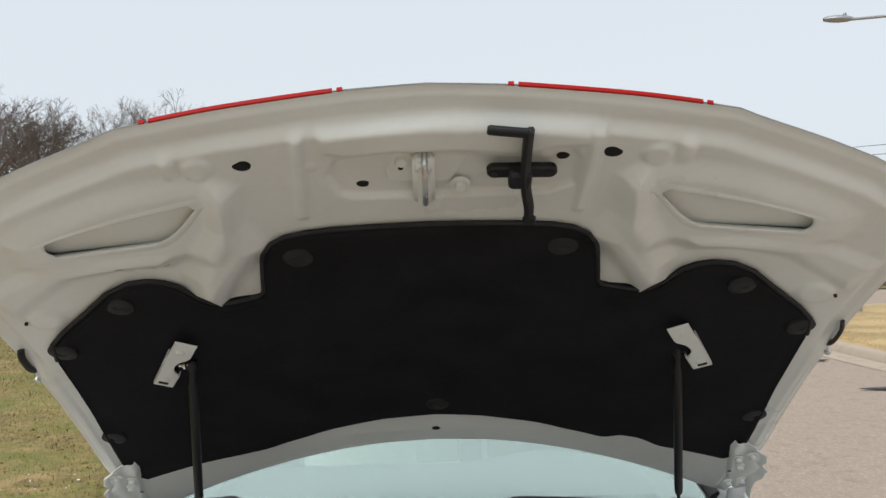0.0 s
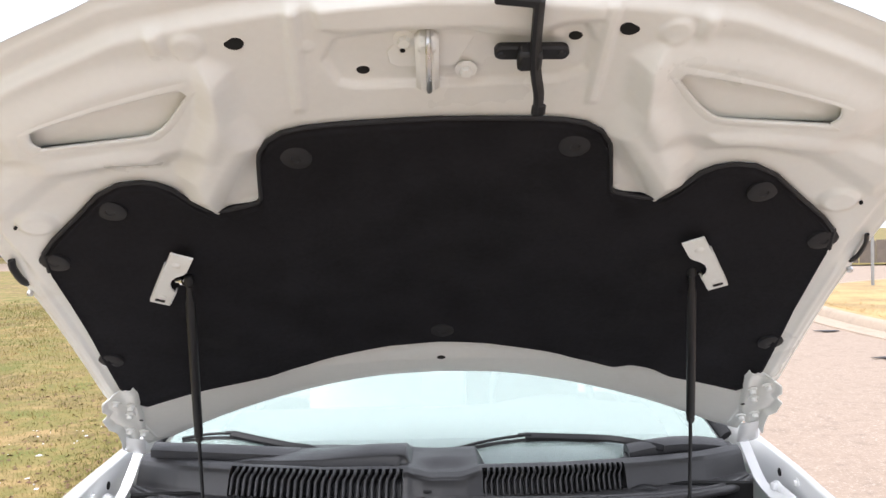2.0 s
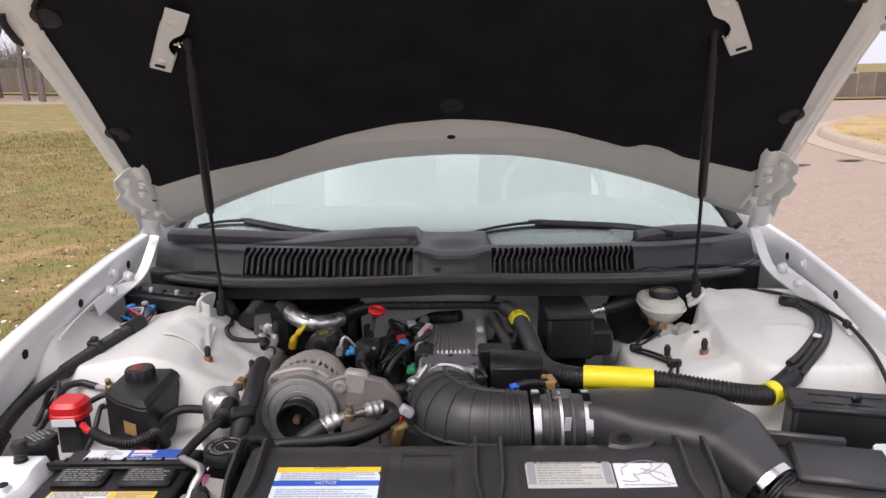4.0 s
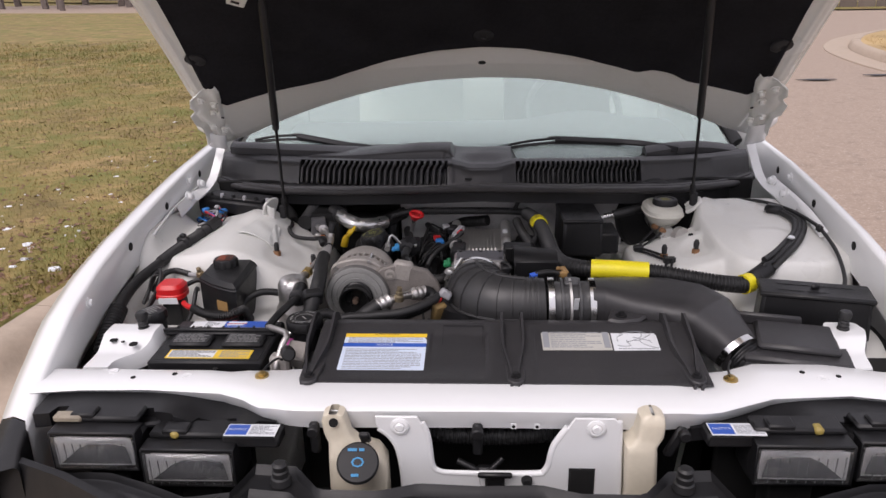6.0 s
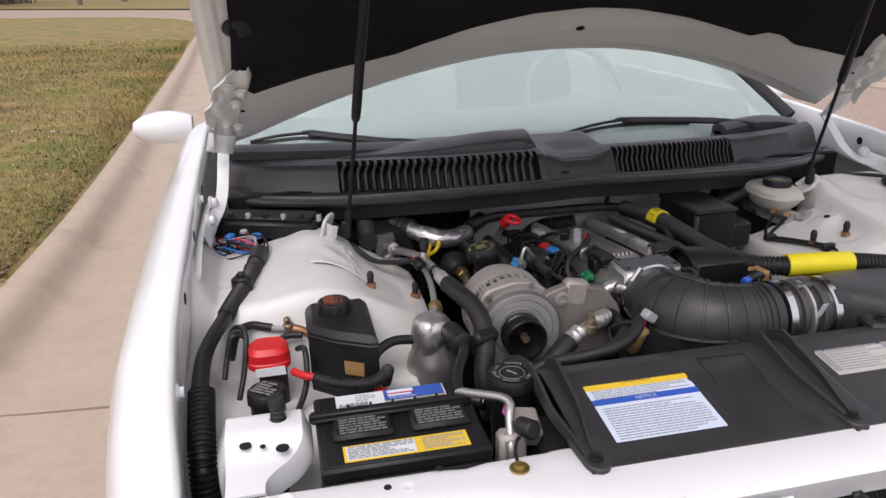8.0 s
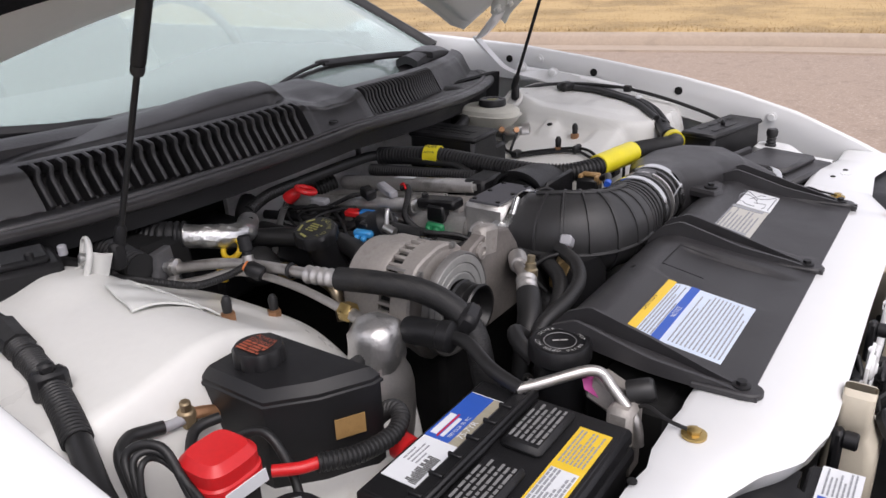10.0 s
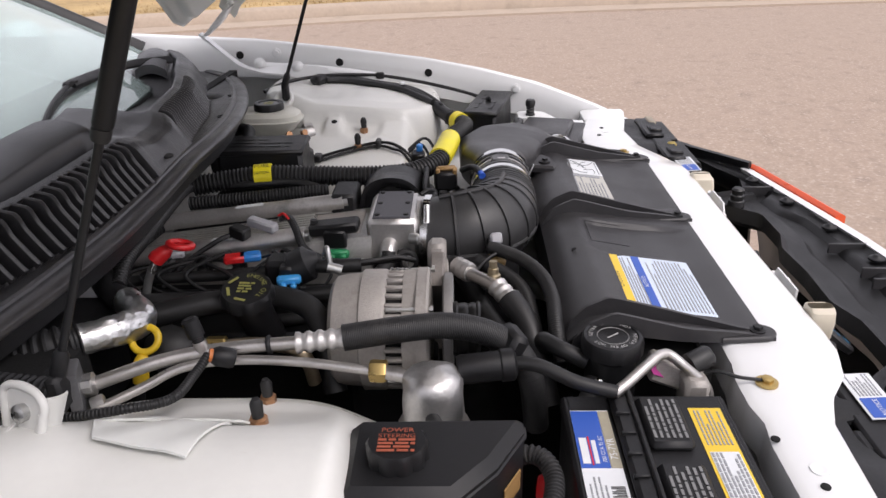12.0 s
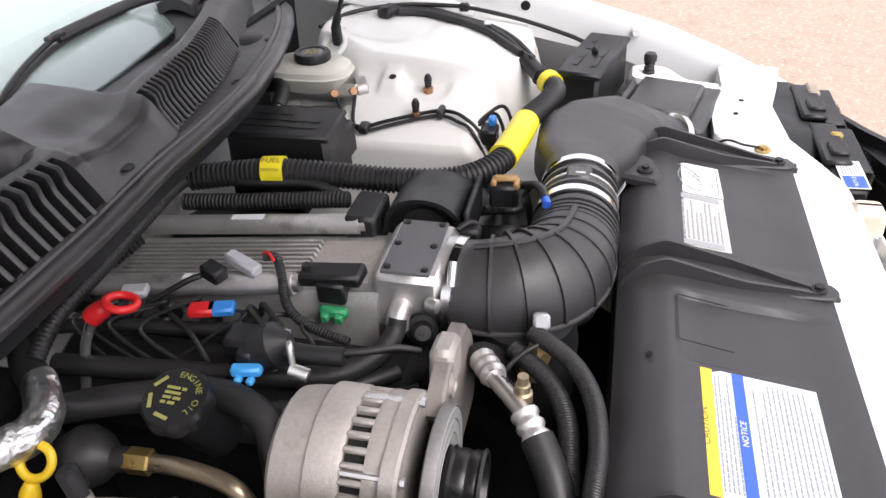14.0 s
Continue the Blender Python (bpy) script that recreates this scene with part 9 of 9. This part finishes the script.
DUCT = [((0.241, 0.330, 0.755), 0.053, 0.053, (1, 0.0)), ((0.266, 0.330, 0.755), 0.055, 0.052, (1, 0)), ((0.315, 0.330, 0.756), 0.078, 0.047, (1, -0.05)), ((0.40, 0.322, 0.754), 0.092, 0.045, (1, -0.25)), ((0.45, 0.298, 0.752), 0.090, 0.046, (1, -0.55)), ((0.485, 0.258, 0.746), 0.074, 0.045, (0.75, -0.8)), ((0.508, 0.215, 0.724), 0.052, 0.042, (0.6, -0.9)), ((0.530, 0.178, 0.704), 0.043, 0.040, (0.6, -0.9))]


def duct_point(s, t):
    k = s * (len(DUCT) - 1)
    i = min(int(k), len(DUCT) - 2)
    f_ = k - i
    f_ = f_ * f_ * (3 - 2 * f_) * 0.5 + f_ * 0.5
    (a, wa, ha, da), (b, wb, hb, db) = DUCT[i], DUCT[i + 1]
    c = Vector(a).lerp(Vector(b), f_)
    w, h = wa + (wb - wa) * f_, ha + (hb - ha) * f_
    d = Vector((da[0] + (db[0] - da[0]) * f_, da[1] + (db[1] - da[1]) * f_, 0)).normalized()
    side_ = Vector((-d.y, d.x, 0))
    ang = 2 * math.pi * t
    ca, sa = math.cos(ang), math.sin(ang)
    p = 0.62
    return c + side_ * w * math.copysign(abs(ca) ** p, ca) + Vector((0, 0, h * math.copysign(abs(sa) ** p, sa)))


du = thing("intake_duct", (0.4, 0.3, 0.70), "broad moulded black air intake duct", "air duct")
part("duct", Shape().grid(duct_point, 56, 36), SHROUD, du, sharp=60)
part("ear", Shape().prism([(0.262, 0.222), (0.285, 0.212), (0.33, 0.222), (0.36, 0.26), (0.33, 0.29), (0.275, 0.272)], 0.014, Matrix.Translation((0, 0, 0.755)), 0.005), SHROUD, du)
part("screw", Shape().lathe([(0.012, 0), (0.012, 0.004), (0.007, 0.006)], (0.292, 0.238, 0.768)).lathe([(0.006, 0.005), (0.006, 0.010)], (0.292, 0.238, 0.768), n=6), PLASTIC, du)
part("clamp", Shape().lathe([(0.045, 0), (0.0495, 0.001), (0.0495, 0.014), (0.045, 0.015)], (0.513, 0.194, 0.711), (0.6, -0.9, -0.45), 36), CHROME, du, "bright steel clamp band")
ab = thing("air_filter_box", (0.64, 0.21, 0.62), "black plastic air filter housing", "filter box")
part("body", Shape().box((0.630, 0.195, 0.668), (0.19, 0.16, 0.10), 0.010, (0, 0, -14)), PLASTIC, ab)
part("lid", Shape().box((0.630, 0.195, 0.724), (0.20, 0.17, 0.018), 0.006, (0, 0, -14)), SHROUD, ab)
part("lid_top", Shape().box((0.635, 0.20, 0.739), (0.15, 0.12, 0.016), 0.006, (0, 0, -14)), SHROUD, ab)
part("lid_rim", Shape().box((0.60, 0.275, 0.745), (0.14, 0.012, 0.026), 0.004, (0, 0, -14)), SHROUD, ab)
part("inlet", Shape().tube([(0.522, 0.183, 0.704), (0.55, 0.155, 0.688), (0.59, 0.15, 0.675)], 0.042, n=20, wave=(0.012, 0.003)), PLASTIC, ab)
# Added near-black base that darkens the space below the filter box.
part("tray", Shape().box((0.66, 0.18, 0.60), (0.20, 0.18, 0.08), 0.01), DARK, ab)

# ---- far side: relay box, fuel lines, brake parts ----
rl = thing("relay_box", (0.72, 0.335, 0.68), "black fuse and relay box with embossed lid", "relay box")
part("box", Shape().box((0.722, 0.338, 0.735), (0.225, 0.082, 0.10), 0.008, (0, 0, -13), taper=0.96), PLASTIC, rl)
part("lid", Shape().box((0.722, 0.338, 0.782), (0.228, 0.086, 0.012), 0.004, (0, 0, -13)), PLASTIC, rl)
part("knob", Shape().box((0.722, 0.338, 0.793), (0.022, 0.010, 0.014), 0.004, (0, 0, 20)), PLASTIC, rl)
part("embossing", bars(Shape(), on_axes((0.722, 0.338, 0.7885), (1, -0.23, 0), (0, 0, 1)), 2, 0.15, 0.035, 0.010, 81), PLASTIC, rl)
# Near-black block added below the relay box as its shade.
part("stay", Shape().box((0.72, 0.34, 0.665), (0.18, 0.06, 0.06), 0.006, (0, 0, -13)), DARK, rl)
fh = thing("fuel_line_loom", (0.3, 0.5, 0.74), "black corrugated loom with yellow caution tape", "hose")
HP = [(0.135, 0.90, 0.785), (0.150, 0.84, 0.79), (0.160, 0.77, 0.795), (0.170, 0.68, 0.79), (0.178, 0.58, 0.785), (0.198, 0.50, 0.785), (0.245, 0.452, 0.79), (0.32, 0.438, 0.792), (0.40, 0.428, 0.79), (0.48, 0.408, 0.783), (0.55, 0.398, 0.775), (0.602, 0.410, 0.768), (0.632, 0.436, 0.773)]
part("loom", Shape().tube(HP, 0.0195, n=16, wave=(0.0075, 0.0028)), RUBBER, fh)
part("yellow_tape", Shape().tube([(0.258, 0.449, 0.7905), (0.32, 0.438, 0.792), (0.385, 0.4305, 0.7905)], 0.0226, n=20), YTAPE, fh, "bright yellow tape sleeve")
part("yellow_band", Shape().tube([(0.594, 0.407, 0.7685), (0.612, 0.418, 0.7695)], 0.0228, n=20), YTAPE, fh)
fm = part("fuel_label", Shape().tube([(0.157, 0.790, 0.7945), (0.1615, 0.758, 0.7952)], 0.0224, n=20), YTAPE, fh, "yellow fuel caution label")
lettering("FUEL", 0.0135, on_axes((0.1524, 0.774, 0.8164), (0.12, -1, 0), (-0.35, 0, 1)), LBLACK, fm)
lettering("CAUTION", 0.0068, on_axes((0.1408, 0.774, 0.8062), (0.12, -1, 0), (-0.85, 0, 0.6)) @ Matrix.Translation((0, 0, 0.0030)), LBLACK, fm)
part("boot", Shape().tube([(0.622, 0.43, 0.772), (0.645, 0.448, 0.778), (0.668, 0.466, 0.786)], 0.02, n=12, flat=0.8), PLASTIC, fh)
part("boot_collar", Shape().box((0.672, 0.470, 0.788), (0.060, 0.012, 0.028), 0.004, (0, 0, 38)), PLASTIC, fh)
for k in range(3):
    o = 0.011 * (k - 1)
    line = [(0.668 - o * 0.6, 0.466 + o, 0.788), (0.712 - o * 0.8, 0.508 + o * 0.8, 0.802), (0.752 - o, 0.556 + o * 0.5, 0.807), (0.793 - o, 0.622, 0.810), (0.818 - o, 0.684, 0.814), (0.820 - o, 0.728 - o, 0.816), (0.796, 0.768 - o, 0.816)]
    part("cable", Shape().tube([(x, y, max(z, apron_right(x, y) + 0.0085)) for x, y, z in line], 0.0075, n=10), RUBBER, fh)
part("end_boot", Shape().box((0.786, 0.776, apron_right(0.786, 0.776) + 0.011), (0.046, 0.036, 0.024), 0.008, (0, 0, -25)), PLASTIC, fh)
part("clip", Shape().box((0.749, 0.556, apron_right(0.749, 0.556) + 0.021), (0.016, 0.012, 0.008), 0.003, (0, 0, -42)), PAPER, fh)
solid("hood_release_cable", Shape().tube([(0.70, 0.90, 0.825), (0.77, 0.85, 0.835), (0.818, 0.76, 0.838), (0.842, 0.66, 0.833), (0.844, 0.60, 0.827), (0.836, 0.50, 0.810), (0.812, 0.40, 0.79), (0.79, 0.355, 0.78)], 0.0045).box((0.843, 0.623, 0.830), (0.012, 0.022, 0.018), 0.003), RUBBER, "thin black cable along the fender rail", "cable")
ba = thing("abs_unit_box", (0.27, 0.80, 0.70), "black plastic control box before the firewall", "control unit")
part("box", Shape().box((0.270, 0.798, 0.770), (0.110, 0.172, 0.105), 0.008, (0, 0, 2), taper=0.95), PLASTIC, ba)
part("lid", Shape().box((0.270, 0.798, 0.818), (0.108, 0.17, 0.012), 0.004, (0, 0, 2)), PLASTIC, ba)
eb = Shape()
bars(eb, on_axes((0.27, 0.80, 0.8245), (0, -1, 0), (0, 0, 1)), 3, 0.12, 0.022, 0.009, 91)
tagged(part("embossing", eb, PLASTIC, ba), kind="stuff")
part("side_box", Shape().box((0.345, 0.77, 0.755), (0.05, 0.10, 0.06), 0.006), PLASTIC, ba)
# Added block under the control box, its near-black standing for shade.
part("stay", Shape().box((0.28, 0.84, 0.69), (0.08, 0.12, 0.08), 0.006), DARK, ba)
bv = thing("booster_hose", (0.40, 0.87, 0.79), "black vacuum hose with a bright crimped end", "hose")
part("crimp", Shape().tube([(0.332, 0.855, 0.783), (0.352, 0.858, 0.788), (0.378, 0.862, 0.793)], 0.010, n=14, wave=(0.010, 0.0015)), STEEL, bv, "bright crimped hose end")
part("hose", Shape().tube([(0.376, 0.862, 0.793), (0.425, 0.870, 0.803), (0.455, 0.895, 0.80), (0.470, 0.935, 0.79)], 0.013, n=14), RUBBER, bv)
br = thing("brake_master_cylinder", (0.51, 0.86, 0.72), "yellowed brake fluid reservoir on its master cylinder", "brake reservoir")
TUB = [(0.0, 0.02), (0.0, 0.66), (0.10, 0.74), (0.35, 0.90), (0.56, 0.97), (0.58, 1.03), (0.63, 1.04), (0.66, 0.98), (0.84, 0.96), (0.92, 0.88), (1.0, 0.80), (1.0, 0.02)]


def tub_point(u, v):
    """A rounded-square tub with a moulded seam round its middle."""
    h, k = TUB[int(u * (len(TUB) - 1) + 0.5)]
    ca, sa = math.cos(2 * math.pi * v), math.sin(2 * math.pi * v)
    return (0.508 + 0.052 * k * math.copysign(abs(ca) ** 0.7, ca), 0.848 + 0.078 * k * math.copysign(abs(sa) ** 0.7, sa), 0.778 + 0.051 * h)


s = Shape().grid(tub_point, len(TUB) - 1, 48)
part("reservoir", s, FLUIDTANK, br)
cap = part("cap", Shape().lathe([(0.03, 0), (0.034, 0.003), (0.034, 0.014), (0.031, 0.018), (0.024, 0.018), (0.022, 0.015), (0.002, 0.015)], (0.513, 0.843, 0.827), n=36, flute=(14, 0.0015, 1, 2)), PLASTIC, br)
part("cap_disc", Shape().lathe([(0.021, 0.0150), (0.021, 0.0160)], (0.513, 0.843, 0.827), n=24), DARKPL, cap)
part("cap_print", bars(Shape(), on_axes((0.513, 0.843, 0.8435), (1, 0, 0), (0, 0, 1)), 3, 0.024, 0.007, 0.004, 33), YGREEN, cap)
part("cylinder", Shape().tube([(0.50, 0.93, 0.762), (0.505, 0.84, 0.762), (0.51, 0.765, 0.762)], 0.022, n=16), STEEL, br)
part("cylinder_nose", Shape().lathe([(0.018, 0), (0.024, 0.004), (0.024, 0.022), (0.010, 0.026)], (0.535, 0.775, 0.762), (0.5, -1, 0.1)), ALLOY, br)
part("copper_fitting", Shape().lathe([(0.007, 0), (0.007, 0.015)], (0.485, 0.80, 0.775), (-0.7, -0.4, 0.4), 8).lathe([(0.007, 0), (0.007, 0.015)], (0.50, 0.77, 0.775), (-0.7, -0.6, 0.4), 8), COPPER, br)
part("booster", Shape().lathe([(0.05, 0), (0.10, 0.012), (0.112, 0.03), (0.112, 0.06), (0.10, 0.07)], (0.51, 0.925, 0.755), (0, 1, 0), 36), PLASTIC, br, "round black brake booster")
for i, pts in enumerate(([(0.475, 0.79, 0.77), (0.440, 0.765, 0.745), (0.428, 0.728, 0.70), (0.445, 0.690, 0.70), (0.466, 0.640, 0.70), (0.480, 0.596, 0.70), (0.470, 0.555, 0.70), (0.458, 0.515, 0.69), (0.44, 0.48, 0.66)],
                         [(0.49, 0.76, 0.772), (0.445, 0.752, 0.74), (0.418, 0.722, 0.70), (0.434, 0.684, 0.70), (0.455, 0.636, 0.70), (0.467, 0.592, 0.70), (0.455, 0.560, 0.70), (0.440, 0.530, 0.69), (0.425, 0.49, 0.66)],
                         [(0.45, 0.55, 0.72), (0.50, 0.515, 0.745), (0.53, 0.49, 0.75), (0.50, 0.47, 0.735), (0.46, 0.46, 0.70)],
                         [(0.44, 0.56, 0.72), (0.48, 0.525, 0.735), (0.515, 0.505, 0.742), (0.49, 0.485, 0.73), (0.45, 0.47, 0.69)])):
    pts = [(x, y, max(z, apron_right(x, y) + 0.007)) if 1 < k < len(pts) - 1 else (x, y, z) for k, (x, y, z) in enumerate(pts)]
    ln = thing("brake_line", pts[3], "thin dark steel brake line on the tower", "brake line", "brake lines")
    part("tube", Shape().tube(pts, 0.0034, n=8), PLASTIC, ln)
    if i == 0:
        part("clip", Shape().box((0.474, 0.594, apron_right(0.474, 0.594) + 0.009), (0.030, 0.012, 0.018), 0.003), RUBBER, ln)
        part("clip", Shape().box((0.423, 0.724, apron_right(0.423, 0.724) + 0.009), (0.026, 0.018, 0.016), 0.003), RUBBER, ln)
# Added black clutter that darkens the gap below the fuel loom.
cv = thing("loom_gap_filler", (0.27, 0.46, 0.66), "black hoses and a moulded block added to darken the gap below the fuel loom", "hose")
part("bracket", Shape().box((0.27, 0.452, 0.672), (0.17, 0.10, 0.05), 0.012, (0, 8, 10)), PLASTIC, cv)
for k in range(3):
    part("hose", Shape().tube([(0.165 + 0.01 * k, 0.525 - 0.03 * k, 0.742), (0.215, 0.475 - 0.028 * k, 0.728), (0.275, 0.465 - 0.02 * k, 0.712), (0.345, 0.480 - 0.03 * k, 0.695), (0.375, 0.50, 0.65)], 0.010 - 0.002 * k, n=10, wave=(0.005, 0.001)), RUBBER, cv)
bc = thing("blue_connector", (0.47, 0.50, 0.72), "small blue wiring plug beside the fuel loom", "connector")
part("plug", Shape().box((0.482, 0.502, 0.742), (0.02, 0.014, 0.018), 0.003), BLUEPL, bc)
part("body", Shape().box((0.468, 0.505, 0.722), (0.04, 0.03, 0.03), 0.004), PLASTIC, bc)
part("tower_hole", Shape().lathe([(0.007, 0), (0.007, 0.001)], (0.552, 0.704, apron_right(0.552, 0.704) + 0.001), (-0.3, 0, 1), 12), DARK, car)
for x, y in ((0.549, 0.635), (0.471, 0.640)):
    z = apron_right(x, y) - 0.004
    b = thing("tower_stud", (x, y, z), "brass stud with a black rubber tip", "stud", "studs on the towers")
    part("nut", Shape().lathe([(0.010, 0), (0.010, 0.012), (0.007, 0.014)], (x, y, z), n=6), COPPER, b)
    part("tip", Shape().lathe([(0.006, 0.012), (0.0075, 0.03), (0.004, 0.038)], (x, y, z)), RUBBER, b)
tab2 = thing("lifting_tab", (0.594, 0.820, 0.82), "white painted steel lug with a rolled rim", "bracket")
tm_ = on_axes((0.594, 0.822, 0.836), (-0.5, -0.85, 0), (-0.75, -0.2, 0.6)) @ Matrix.Scale(0.72, 4)
part("plate", Shape().prism(lug, 0.003, tm_, 0.001), BAYWHITE, tab2)
part("rim", Shape().tube([tm_ @ Vector((x, y, 0.004)) for x, y in ((-0.022, -0.045), (-0.023, -0.014), (-0.018, 0.010), (-0.006, 0.018), (0.008, 0.016), (0.019, 0.004), (0.021, -0.016), (0.015, -0.045))], 0.0062, n=10), BAYWHITE, tab2)
part("foot", Shape().box((0.606, 0.826, 0.80), (0.012, 0.03, 0.06), 0.004), BAYWHITE, tab2)
